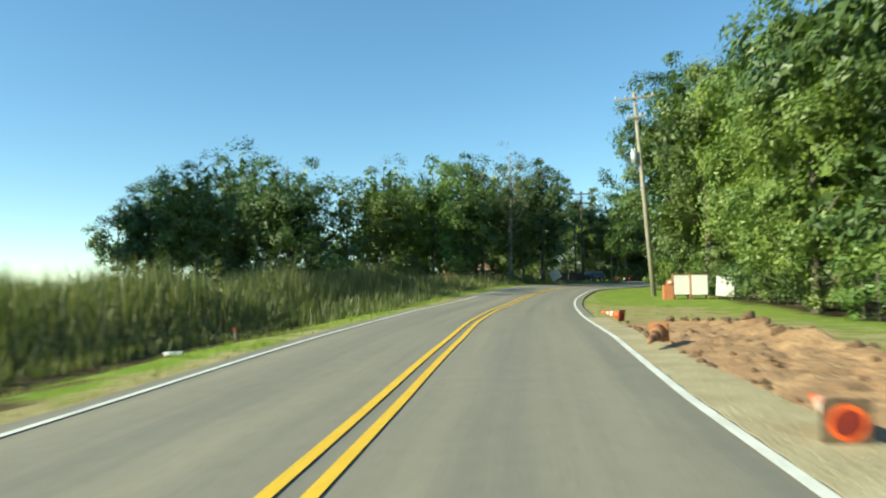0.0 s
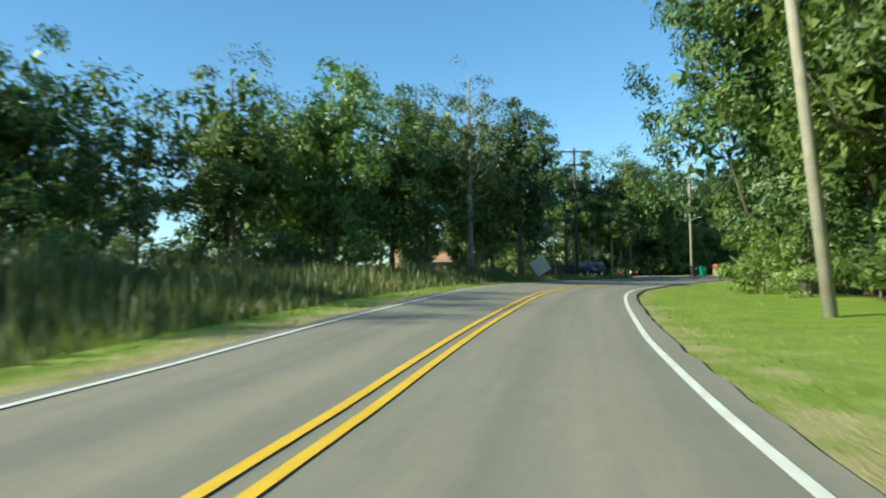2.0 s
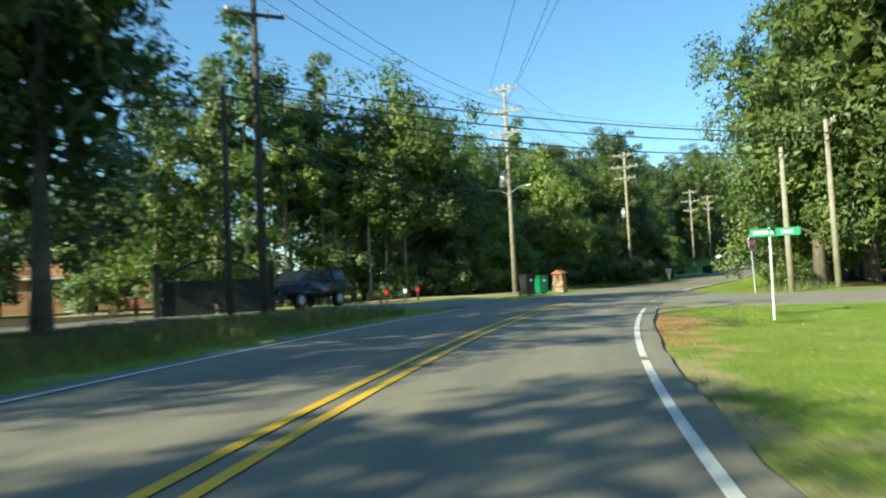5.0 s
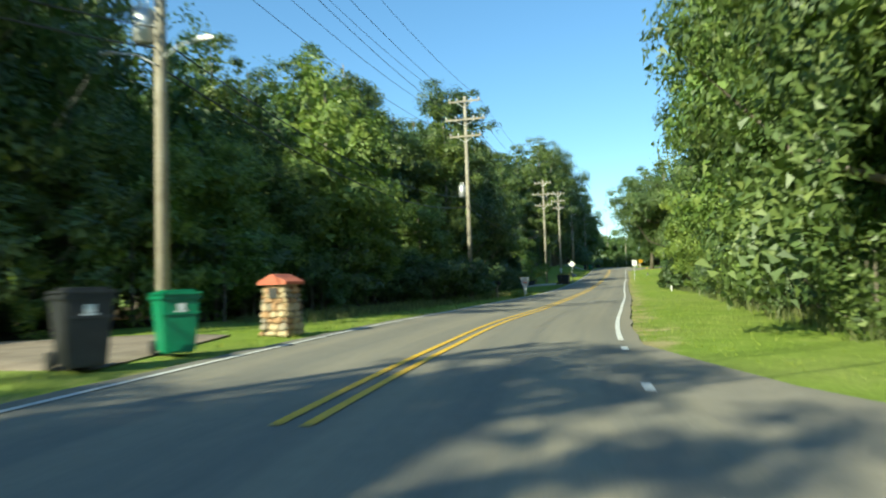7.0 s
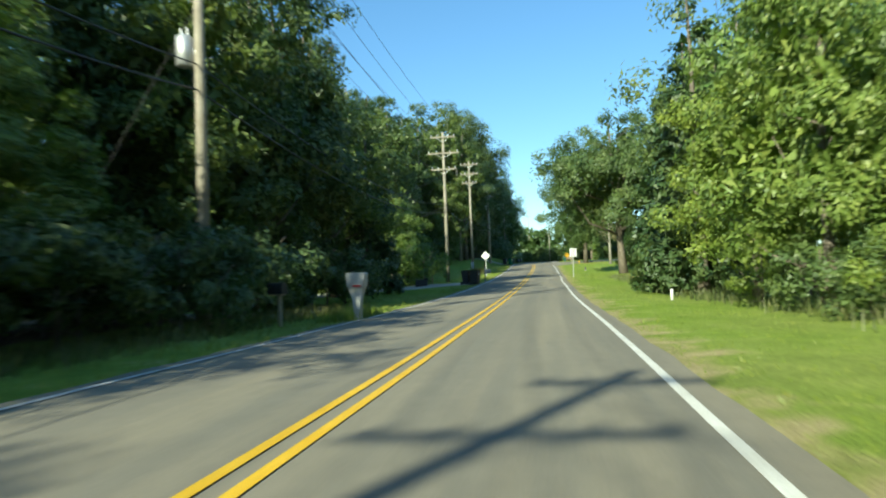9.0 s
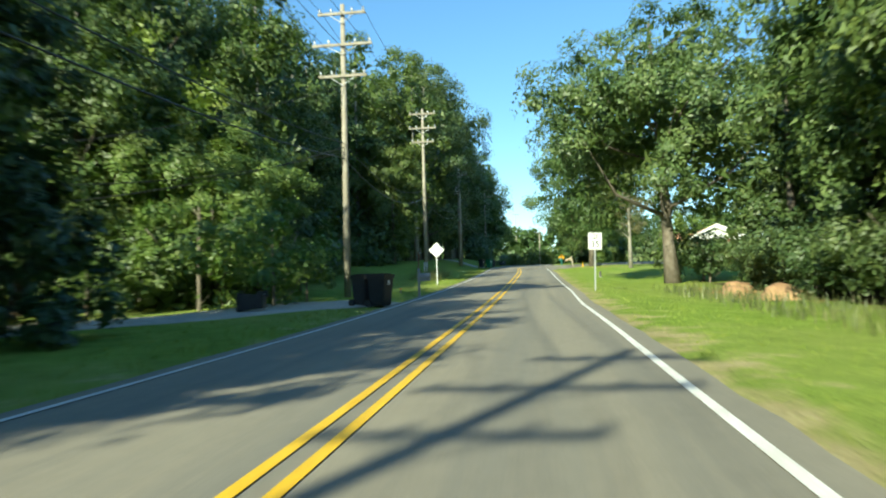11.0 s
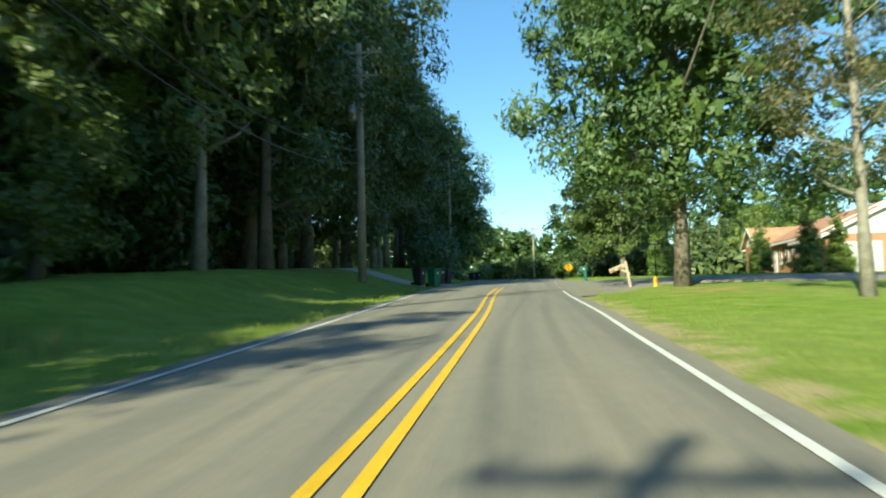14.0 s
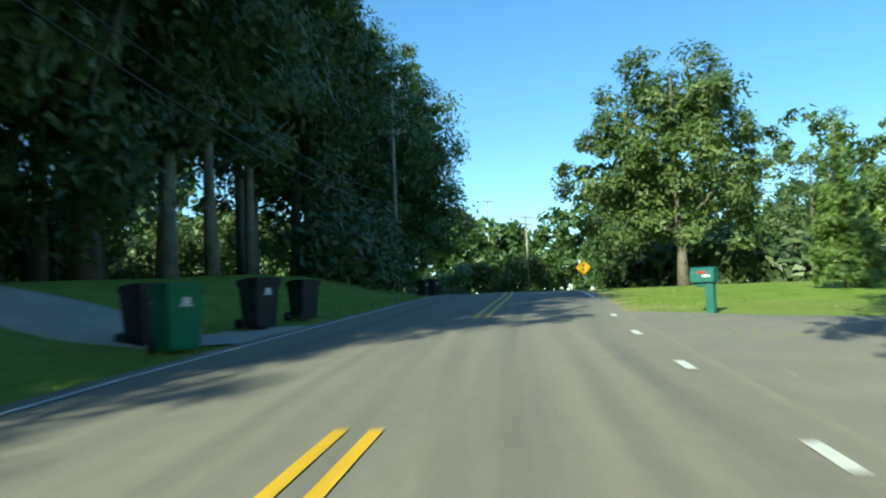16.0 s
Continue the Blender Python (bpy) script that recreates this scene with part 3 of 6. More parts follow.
def tree(name, label, seed, h, base, r, n, lobe, per, leaf, leaf_mat, bark, shape="round", limbs=9, r0=0.22, flat=0.0, category="tree", long=1.35, heart=1500):
    ob = thing(name, label, category, pose(0, 0, -60))
    if r0:
        tr = new("trunk", trunk_mesh(seed, h * 0.93, r0, limbs, r * 0.95, max(0.12, base / h * 0.9), bark))
        tr.parent = ob
    c, rad = crown_lobes(seed, h, base, r, n, lobe, shape)
    cr = new("crown", foliage(seed, c, rad, per, leaf, leaf_mat, heart, flat=flat, long=long))
    cr.parent = ob
    return ob


KINDS = {
    "oak": [tree("tree", "broad leafy oak with a rounded green crown", 1, 14, 2.0, 5.2, 50, 1.5, 190, 0.215, GREEN_LEAF, BARK),
            tree("tree", "full broadleaf tree with lumpy green crown", 2, 15, 1.4, 4.8, 50, 1.5, 190, 0.215, GREEN_LEAF, BARK),
            tree("tree", "dense roadside tree with bright green leaves", 3, 13, 1.0, 4.4, 50, 1.42, 195, 0.2, BRIGHT_LEAF, BARK)],
    "tall": [tree("tree", "tall slender woodland tree with a bare lower trunk", 4, 19, 4.2, 3.9, 40, 1.35, 180, 0.22, DARK_LEAF, PALE_BARK, "tall", r0=0.2),
             tree("tree", "tall dark woodland tree with a ragged crown", 5, 18, 2.4, 4.3, 42, 1.4, 178, 0.22, DARK_LEAF, BARK, "tall", r0=0.24),
             tree("tree", "tall green poplar with loose upper leaves", 6, 20, 4.5, 3.6, 40, 1.3, 185, 0.22, GREEN_LEAF, PALE_BARK, "tall", r0=0.2)],
    "fine": [tree("tree", "leafy tree beside the verge with fine bright leaves", 7, 12, 0.5, 4.0, 78, 1.05, 250, 0.165, BRIGHT_LEAF, BARK),
             tree("tree", "overhanging green tree with fine leaves", 8, 14, 0.8, 4.3, 80, 1.1, 260, 0.17, GREEN_LEAF, BARK)],
    "over": [tree("tree", "tall spreading tree with boughs hanging towards the road", 41, 18.5, 1.6, 6.4, 120, 1.3, 240, 0.19, GREEN_LEAF, BARK, "dome", 14, 0.32, heart=2600),
             tree("tree", "tall spreading tree with bright sunlit boughs over the verge", 42, 17.5, 1.2, 6.0, 115, 1.25, 240, 0.185, BRIGHT_LEAF, BARK, "dome", 14, 0.3, heart=2600),
             # the first tree again, leaves darkened to paint in the wood's shade
             tree("tree", "tall spreading woodland tree with shade put into its dark leaf colour", 43, 18.5, 1.4, 6.2, 115, 1.35, 235, 0.2, DARK_LEAF, BARK, "dome", 12, 0.3, heart=2600)],
    "pine": [tree("tree", "tall pine with a high ragged crown on a bare trunk", 51, 24, 13.5, 4.6, 52, 1.25, 180, 0.22, DARK_LEAF, BARK, "dome", 12, 0.28)],
    "cedar": [tree("conifer", "conical dark green conifer with drooping boughs", 9, 13, 0.3, 3.0, 150, 0.62, 90, 0.2, NEEDLE, BARK, "cone", 0, 0.2, 0.2)],
    "bush": [tree("shrub", "low rounded green shrub in the verge", 11, 2.4, 0.1, 1.7, 20, 0.55, 105, 0.13, GREEN_LEAF, BARK, limbs=5, r0=0.04, category="shrub", heart=80),
             tree("shrub", "bright leafy undergrowth shrub by the verge", 12, 3.2, 0.1, 1.8, 22, 0.6, 105, 0.14, BRIGHT_LEAF, BARK, limbs=5, r0=0.05, category="shrub", heart=80),
             tree("shrub", "dark leafy undergrowth at the wood's edge", 13, 2.8, 0.1, 2.2, 22, 0.65, 105, 0.15, DARK_LEAF, BARK, limbs=5, r0=0.05, category="shrub", heart=80)],
    "slim": [tree("tree", "slim young tree with a pale bare trunk", 21, 11, 3.2, 1.7, 26, 0.62, 130, 0.17, GREEN_LEAF, PALE_BARK, "tall", 7, 0.11, heart=60),
             tree("tree", "slim pale-barked tree with loose sunlit leaves", 22, 12.5, 4.2, 2.0, 28, 0.65, 130, 0.17, BRIGHT_LEAF, PALE_BARK, "tall", 8, 0.13, heart=60)],
    "far": [tree("tree", "distant green woodland tree with full crown", 14, 15, 0.8, 5.0, 30, 1.6, 90, 0.42, GREEN_LEAF, BARK, limbs=4, heart=250),
            tree("tree", "distant dark woodland tree with tall crown", 15, 17, 0.8, 4.6, 30, 1.6, 90, 0.42, DARK_LEAF, BARK, "tall", limbs=4, heart=250)],
}


def plant(kind, x, y, scale=1.0, turn=0.0, group="roadside trees", tilt=0.0, z=None, stretch=1.0):
    src = KINDS[kind[0]][kind[1]] if isinstance(kind, tuple) else random.choice(KINDS[kind])
    m = pose(x, y, gz(x, y) if z is None else z, tilt, 0, turn) @ Matrix.Diagonal((scale, scale, scale * stretch, 1))
    ob = copy_thing(src, m)
    ob["group"] = group
    return ob


def grove(kinds, u0, u1, o0, o1, n, lo, hi, group, seed):
    """Trees scattered along a stretch of the road, between two distances from it."""
    rng = random.Random(seed)
    random.seed(seed)
    for i in range(n):
        u = u0 + (u1 - u0) * (i + rng.random() * 0.8) / n
        o = rng.uniform(o0, o1)
        q, d, r = spine(u)
        kind = rng.choice(kinds)
        plant(kind, q[0] + r[0] * o, q[1] + r[1] * o, rng.uniform(lo, hi), rng.uniform(0, 360), group, stretch=rng.uniform(0.92, 1.12))


# the field's edge and the wood on the outside of the first bend
for kind, x, y, s in ((("oak", 1), -44, -22, 0.8), (("cedar", 0), -37, -24.5, 0.9), (("oak", 0), -33.5, -21, 0.92),
                      (("oak", 2), -25.5, -6.5, 1.08), (("oak", 2), -31, 2, 1.0), (("oak", 1), -24.5, 1.5, 0.95), (("oak", 1), -29, -11, 0.9),
                      (("oak", 0), -24, 8, 1.2), (("tall", 1), -26, 13, 1.15), (("tall", 1), -18.6, 19.8, 1.16), (("oak", 1), -21.5, 20.5, 1.2), (("oak", 1), -21.5, 13.5, 0.85), (("far", 1), -32, 20, 0.7),
                      (("oak", 1), -35, 8, 1.0), (("oak", 0), -29.5, -3, 0.95), (("far", 1), -43, -4, 0.8), (("far", 0), -38, -12, 0.75), (("far", 0), -30, -17, 0.7), (("far", 1), -46, -16, 0.6), (("oak", 1), -40, -17.5, 0.98)):
    plant(kind, x, y, s * 0.88, x * 37, "wood beside the first bend")
# unseen trees added left of the view to shade the field weeds
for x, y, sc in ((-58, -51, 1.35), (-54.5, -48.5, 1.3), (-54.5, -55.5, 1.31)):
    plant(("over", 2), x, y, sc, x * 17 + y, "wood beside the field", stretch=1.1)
for x, y, sc in ((-52, -8, 0.75), (-56, 0, 0.75), (-60, 8, 0.8)):
    plant(("far", 1), x, y, sc, x * 17, "wood beside the field")
plant(("oak", 1), -33.5, -33.0, 0.62, 40, "wood beside the first bend")
plant(("oak", 0), -38.5, -31.5, 0.58, 140, "wood beside the first bend")
grove(["bush"], 3.2, 5.0, -14, -22, 14, 0.6, 1.0, "undergrowth of the first wood", 5)
# the wood on the inside of the first bend
for kind, x, y, s in ((("over", 0), -1.9, -10.5, 1.05), (("fine", 1), -0.8, -18.5, 1.25), (("over", 1), 1.2, -1.0, 0.9), (("fine", 0), 2.2, -26, 1.3), (("tall", 2), 1.8, 2, 1.05), (("oak", 0), 4.5, 7, 1.1),
                      (("fine", 0), 3.5, -35, 1.25), (("fine", 1), 4.5, -44, 1.4), (("tall", 1), 7, -53, 1.2), (("oak", 0), 8, -38, 1.4), (("tall", 1), 6, -15, 1.15)):
    plant(kind, x, y, s, x * 61 + y, "wood inside the bend")
grove(["far"], 0.4, 5.2, 20, 26, 6, 1.0, 1.25, "wood inside the bend", 7)
grove(["bush"], 1.0, 5.2, 11.2, 14, 20, 0.7, 1.2, "hedge inside the bend", 8)
for x, y, s in ((-3.6, -10.5, 0.9), (-3.2, -6.5, 1.0), (-2.6, -14, 0.8), (-1.8, -2.5, 0.9), (-0.6, 2.0, 0.8)):
    plant(("bush", 1), x, y, s, x * 91, "hedge inside the bend")
plant(("fine", 0), 1.0, -44.0, 0.8, 20)
plant(("fine", 0), 1.8, -37.0, 0.85, 120)
plant(("fine", 1), -0.6, -4.5, 0.95, 60)
plant(("fine", 1), -0.4, -13.5, 0.9, 160)
# behind the gate and the drive
grove(["far"], 7.0, 7.6, -34, -44, 5, 0.5, 0.62, "wood behind the drive", 9)
for i in range(13):
    plant(("bush", i % 3), -25 + i * 1.6, 37.2 + i * 0.82 + 0.9 * math.sin(i * 2.3), 1.15 + 0.4 * math.sin(i * 1.7), i * 77, "shrubs behind the drive")
for kind, x, y, s in ((("tall", 2), -22, 38, 0.72), (("tall", 0), -15.6, 42.5, 0.78), (("tall", 0), -11.6, 45.2, 0.76), (("oak", 0), -27, 45, 0.72), (("oak", 1), -31, 51, 0.7),
                      (("oak", 0), -25, 51, 0.78), (("far", 0), -36, 47, 0.62), (("far", 0), -38, 73, 0.8), (("far", 1), -45, 66, 0.75), (("far", 0), -31, 76, 0.8), (("far", 0), -42, 40, 0.55)):
    plant(kind, x, y, s, x * 71, "wood behind the drive")
for kind, x, y, s in ((("tall", 2), -17.5, 39.5, 0.86), (("tall", 2), -13.8, 43.8, 0.8), (("oak", 0), -9.2, 46.8, 1.08), (("oak", 1), -8.6, 51.5, 1.1), (("tall", 2), -20.5, 44, 0.8),
                      (("oak", 1), -6, 55, 0.72), (("oak", 2), -2.0, 57.0, 0.55), (("oak", 2), 4.2, 63.2, 0.95)):
    plant(kind, x, y, s, x * 53, "wood behind the drive")
for i, (x, y, s) in enumerate(((-13.6, 41.4, 0.95), (-12.9, 42.0, 0.9), (-11.0, 42.7, 1.0), (-10.0, 43.5, 0.85), (-8.8, 44.0, 0.9), (-15.6, 40.3, 1.0))):
    plant(("slim", i % 2), x, y, s, x * 83, "slim trees behind the drive")
# the dark wood left of the straight
grove([("oak", 2), ("oak", 1)], 8.05, 9.2, -10.5, -13, 6, 0.48, 0.6, "dark wood along the road", 11)
grove(["tall", "oak"], 8.2, 9.7, -17, -22, 7, 0.85, 1.0, "dark wood along the road", 110)
grove(["oak", "tall"], 9.75, 10.7, -14, -17.5, 6, 0.82, 0.98, "dark wood along the road", 111)
grove(["tall", "oak"], 9.6, 10.4, -19, -22, 5, 0.95, 1.1, "dark wood along the road", 12)
grove(["far"], 8.3, 9.6, -24, -30, 4, 0.7, 0.85, "dark wood along the road", 120)
for k, x, y, s in ((1, 18.2, 84.8, 0.86), (1, 21.3, 90.2, 0.84), (2, 15.6, 80.4, 0.78)):
    plant(("tall", k), x, y, s, x * 29, "dark wood along the road")
# trees added for the shade they cast on wood and road ahead
grove([("tall", 1), ("oak", 1)], 11.8, 12.6, -26, -30, 6, 1.15, 1.35, "wood along the road", 122)
plant(("oak", 0), *at(11.65, -11.4)[:2], 0.9, 70, "wood along the road")
grove([("tall", 1)], 12.85, 13.2, -20.5, -22, 3, 1.15, 1.3, "wood along the road", 123)
grove(["far"], 9.8, 11.6, -28, -33, 4, 0.85, 1.0, "dark wood along the road", 121)
plant(("fine", 0), 10.8, 70.8, 0.6, 40, "sunlit trees along the road")
plant(("fine", 0), 6.3, 64.8, 0.6, 140, "sunlit trees along the road")
plant(("cedar", 0), 18.6, 85.0, 0.6, 20, "sunlit trees along the road")
plant(("cedar", 0), 27.0, 98.5, 0.95, 60, "sunlit trees along the road")
grove(["bush"], 8.2, 10.6, -9.5, -12, 16, 0.8, 1.4, "undergrowth along the road", 13)
grove([("oak", 1), ("tall", 1)], 10.75, 11.3, -9.8, -11.2, 4, 0.74, 0.85, "wood along the road", 14)
# pine added to shade the road; its high crown lets sun through below
for u, o, sc in ((11.42, -13.4, 0.93),):
    plant("pine", *at(u, o)[:2], sc, u * 200, "wood along the road")
grove(["tall", "oak"], 12.4, 13.3, -22, -26, 6, 0.9, 1.1, "wood along the road", 15)
for kind, x, y, s in ((("fine", 0), 35.4, 115.8, 0.62), (("fine", 0), 33.0, 112.2, 0.6), (("oak", 0), 29.8, 113.5, 0.7), (("oak", 2), 25.0, 117.0, 0.95), (("tall", 2), 36.0, 121.0, 0.95)):
    plant(kind, x, y, s, x * 43, "sunlit trees by the shaded drive")
grove(["bush"], 10.9, 13.0, -13.5, -16.5, 10, 0.6, 1.1, "undergrowth along the road", 16)
grove([("tall", 1), ("oak", 1)], 13.35, 13.65, -17.5, -18.5, 3, 0.98, 1.12, "dark trees before the lawn", 172)
# darker-leaf copies: the shade of this wood is in their colour
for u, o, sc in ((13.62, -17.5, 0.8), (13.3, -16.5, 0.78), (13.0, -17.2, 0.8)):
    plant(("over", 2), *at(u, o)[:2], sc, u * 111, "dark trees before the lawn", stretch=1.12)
# tall trees added behind this row to keep the sun off it
for u, o, sc in ((12.3, -24.4, 1.35), (12.5, -22.6, 1.33), (12.7, -22.2, 1.36), (12.95, -20.4, 1.3)):
    plant(("tall", 1), *at(u, o)[:2], sc, u * 123, "dark trees before the lawn")
# more added trees, set back to shade the lawn trees ahead
for u, o, sc in ((13.95, -24, 1.4), (14.2, -22.5, 1.42), (14.5, -21, 1.4), (14.8, -20, 1.4)):
    plant(("tall", 1), *at(u, o)[:2], sc, u * 123, "tall trees over the lawn")
for kind, u, o, sc in ((("fine", 1), 12.55, -16.5, 0.95), (("oak", 2), 12.8, -15.5, 0.95)):
    plant(kind, *at(u, o)[:2], sc, u * 77, "sunlit trees by the shaded drive")
# small tree at u 13.04: a conifer given bright leaves in place of sun
for kind, u, o, sc in ((("fine", 0), 12.72, -11.6, 0.42), (("bush", 1), 12.66, -12.8, 1.25), (("fine", 0), 13.04, -10.0, 0.24), (("bush", 1), 12.62, -10.9, 1.3), (("bush", 1), 12.8, -10.4, 0.9), (("fine", 0), 12.6, -14.2, 0.62), (("bush", 1), 12.9, -12.4, 1.0), (("fine", 1), 12.95, -13.6, 0.72)):
    plant(kind, *at(u, o)[:2], sc, u * 91, "sunlit trees by the shaded drive")
for i in range(9):
    plant(("tall", i % 2), *at(13.1 + i * 0.15, -17.5 + 0.25 * i + 0.9 * math.sin(i * 2.1))[:2], 0.78 + 0.1 * math.sin(i * 3.3), i * 67, "dark trees before the lawn")
for i in range(12):
    plant(("bush", 2), *at(13.15 + i * 0.1, -13.4 - 0.9 * math.sin(i * 1.9))[:2], 0.85 + 0.3 * math.sin(i * 2.7), i * 41, "undergrowth before the lawn")
grove(["tall", ("tall", 1), ("oak", 1)], 15.4, 17.6, -18, -24, 13, 1.1, 1.32, "tall trees over the lawn", 17)
grove(["oak", "tall"], 14.6, 17.6, -26, -32, 9, 1.05, 1.25, "tall trees over the lawn", 171)
for u, o, k, s in ((15.2, -16, 2, 1.2), (15.5, -19, 0, 1.3), (15.85, -14, 2, 1.25), (16.2, -15.5, 1, 1.4), (16.55, -13.5, 0, 1.35), (15.35, -22, 1, 1.3), (15.6, -11, 2, 1.15), (16.0, -10.8, 1, 1.25)):
    plant(("tall", k), *at(u, o)[:2], s, u * 90, "tall trees over the lawn")
for kind, x, y, s in ((("fine", 1), 52.5, 146.0, 0.85), (("oak", 2), 50.5, 150.5, 0.8), (("tall", 0), 72.6, 177.4, 1.25), (("tall", 0), 74.6, 181.8, 1.3), (("tall", 2), 77, 186.5, 1.25), (("tall", 1), 80.2, 191, 1.3)):
    plant(kind, x, y, s, x * 67, "tall trees over the lawn")
for x, y, s in ((68, 184, 1.35), (64, 188, 1.3), (73, 190, 1.35), (78, 192, 1.3), (60, 182, 1.3), (70, 197, 1.35), (62, 199, 1.35), (79, 201, 1.4), (55, 193, 1.4), (87, 206, 1.4)):
    plant("tall", x, y, s, x * 47, "tall trees over the lawn")
# shade painted into these crowns through the darker leaf tone
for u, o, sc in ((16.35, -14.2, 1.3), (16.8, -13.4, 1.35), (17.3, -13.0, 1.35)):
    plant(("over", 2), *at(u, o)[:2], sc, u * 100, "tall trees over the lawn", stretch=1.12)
grove(["far"], 12.8, 18.8, -34, -42, 6, 0.85, 1.0, "tall trees over the lawn", 18)
grove(["tall", "oak"], 18.2, 20.8, -9, -15, 11, 1.25, 1.5, "tall trees beyond the drive", 183)
grove([("bush", 2)], 12.2, 13.2, 11.2, 13, 9, 0.8, 1.2, "bank shrubs below the right trees", 184)
for u, o, k, s in ((12.5, 14, 1, 1.2), (13.25, 18, 1, 1.1)):
    plant(("fine", k), *at(u, o)[:2], s, u * 50, "trees right of the straight")
grove(["bush"], 13.4, 19.0, -27, -40, 14, 0.7, 1.2, "shrubs under the tall trees", 182)
# right of the straight
for u, o, k, sc in ((8.2, 10.6, 0, 1.05), (8.75, 9.9, 1, 0.95), (9.25, 10.4, 0, 0.9)):
    plant(("over", k), *at(u, o)[:2], sc, u * 130, "trees right of the straight")
grove(["fine"], 8.4, 9.8, 10.2, 11.4, 5, 0.95, 1.15, "trees right of the straight", 20)
grove(["oak", "tall"], 7.7, 9.4, 13, 16, 6, 1.2, 1.45, "trees right of the straight", 21)
grove(["far"], 7.3, 11.4, 18, 22, 5, 1.2, 1.45, "trees right of the straight", 211)
grove(["bush"], 7.9, 10.6, 8.2, 9.4, 14, 0.6, 1.0, "bushes right of the straight", 22)
plant(("fine", 0), 33.0, 72.5, 0.72, 30, "trees right of the straight")
plant(("fine", 0), 30.2, 67.5, 0.78, 130, "trees right of the straight")
plant(("cedar", 0), 38.2, 80.6, 1.2, 0, "trees right of the straight")
plant(("cedar", 0), 41.2, 84.6, 1.15, 90, "trees right of the straight")
plant(("oak", 2), 44.5, 80.5, 1.25, 90, "trees right of the straight")
plant(("oak", 0), 49.0, 88.0, 1.35, 190, "trees right of the straight")
grove(["fine", "fine", "cedar"], 11.2, 13.2, 12.6, 14.4, 7, 1.0, 1.2, "trees right of the straight", 23)
grove(["oak", "far"], 11.2, 13.2, 18, 26, 7, 1.2, 1.4, "trees right of the straight", 24)
plant(("oak", 1), 70.0, 112.5, 1.3, 60, "trees right of the straight")
plant(("oak", 2), 118.5, 180.0, 0.72, 30, "trees right of the straight")
plant(("fine", 0), 122.5, 177.5, 0.8, 90, "trees right of the straight")
grove([("bush", 2)], 9.5, 10.25, -6.8, -8.2, 8, 0.75, 1.1, "undergrowth along the road", 131)
grove([("bush", 2), ("bush", 0)], 10.5, 11.3, -7.8, -9.4, 9, 0.7, 1.1, "undergrowth along the road", 132)
# behind the houses and far ahead
grove(["far"], 13.4, 20.5, 66, 84, 20, 0.75, 1.0, "far woods", 25)
grove(["far"], 19.8, 20.9, 6, 30, 10, 0.6, 0.85, "far woods", 26)
grove(["far"], 4.3, 5.6, -46, -60, 6, 0.6, 0.8, "far woods", 27)


def wood_band(points, depth, top, n, seed, material, label, leaf=0.75):
    """A distant wood as one mass of leaf clumps with an uneven skyline."""
    rng = np.random.default_rng(seed)
    c, r = [], []
    for i in range(n):
        k = rng.uniform(0, len(points) - 1.001)
        j = int(k)
        a, b = np.array(points[j]), np.array(points[j + 1])
        p = a + (b - a) * (k - j)
        nrm = np.array([-(b - a)[1], (b - a)[0]]) / np.hypot(*(b - a))
        q = p + nrm * rng.random() * depth
        hh = top * (0.72 + 0.2 * math.sin(p[0] * 0.21 + seed) + 0.14 * math.sin(p[1] * 0.37 + 2 * seed))
        c.append((q[0], q[1], gz(*q) + rng.uniform(0, 1) ** 0.8 * hh))
        r.append(rng.uniform(1.2, 2.4))
    ob = new("far_wood", foliage(seed, c, r, 40 if leaf > 0.6 else 64, leaf, material, 0))
    return tagged(ob, label, "woodland", kind="stuff")


wood_band([(60, 235), (85, 262), (120, 262), (150, 240), (172, 212)], 14, 20.0, 1100, 41, GREEN_LEAF, "distant green wood beyond the crest of the road", 0.95)
wood_band([(60, 275), (110, 292), (160, 272), (195, 232)], 10, 18.0, 800, 49, GREEN_LEAF, "farthest green wood behind the crest", 1.3)
wood_band([at(u, -7.2)[:2] for u in (18.2, 19.0, 20.0)], 3.5, 6.5, 130, 50, DARK_LEAF, "dark dense hedge beyond the drive", 0.4)
wood_band([(98, 224), (114, 236), (132, 240)], 4, 5.0, 150, 51, DARK_LEAF, "low dark hedge beyond the crest", 0.5)
wood_band([(150, 250), (168, 205), (165, 170), (150, 140), (128, 118)], -12, 25.0, 1000, 42, GREEN_LEAF, "distant wood behind the brick house")
wood_band([(-60, 36), (-52, 75), (-20, 92), (0, 105), (25, 155), (40, 205), (60, 245)], 10, 15.0, 1300, 43, DARK_LEAF, "dark wood far behind the roadside trees")
wood_band([(111.5, 197.5), (113.5, 191), (117, 184), (126, 176)], -4, 4.5, 240, 44, DARK_LEAF, "dark hedge behind the round lawn tree")
wood_band([at(u, -26.5)[:2] for u in (13.0, 14.0, 15.0, 16.0, 17.0, 18.0, 19.0)], 4, 7.5, 420, 45, DARK_LEAF, "dark undergrowth behind the tall lawn trees", 0.5)
wood_band([at(u, -14.5)[:2] for u in (8.0, 9.0, 9.6)], 3, 5.0, 110, 46, DARK_LEAF, "dark undergrowth below the roadside wood", 0.5)
wood_band([(38, 196), (58, 206), (76, 216), (92, 228)], 6, 9.0, 300, 47, DARK_LEAF, "dark undergrowth beyond the lawn trees", 0.5)
wood_band([at(u, -12.2)[:2] for u in (12.55, 13.2, 13.9)], 4, 7.0, 170, 48, DARK_LEAF, "dark shrubs below the tall lawn trees", 0.42)
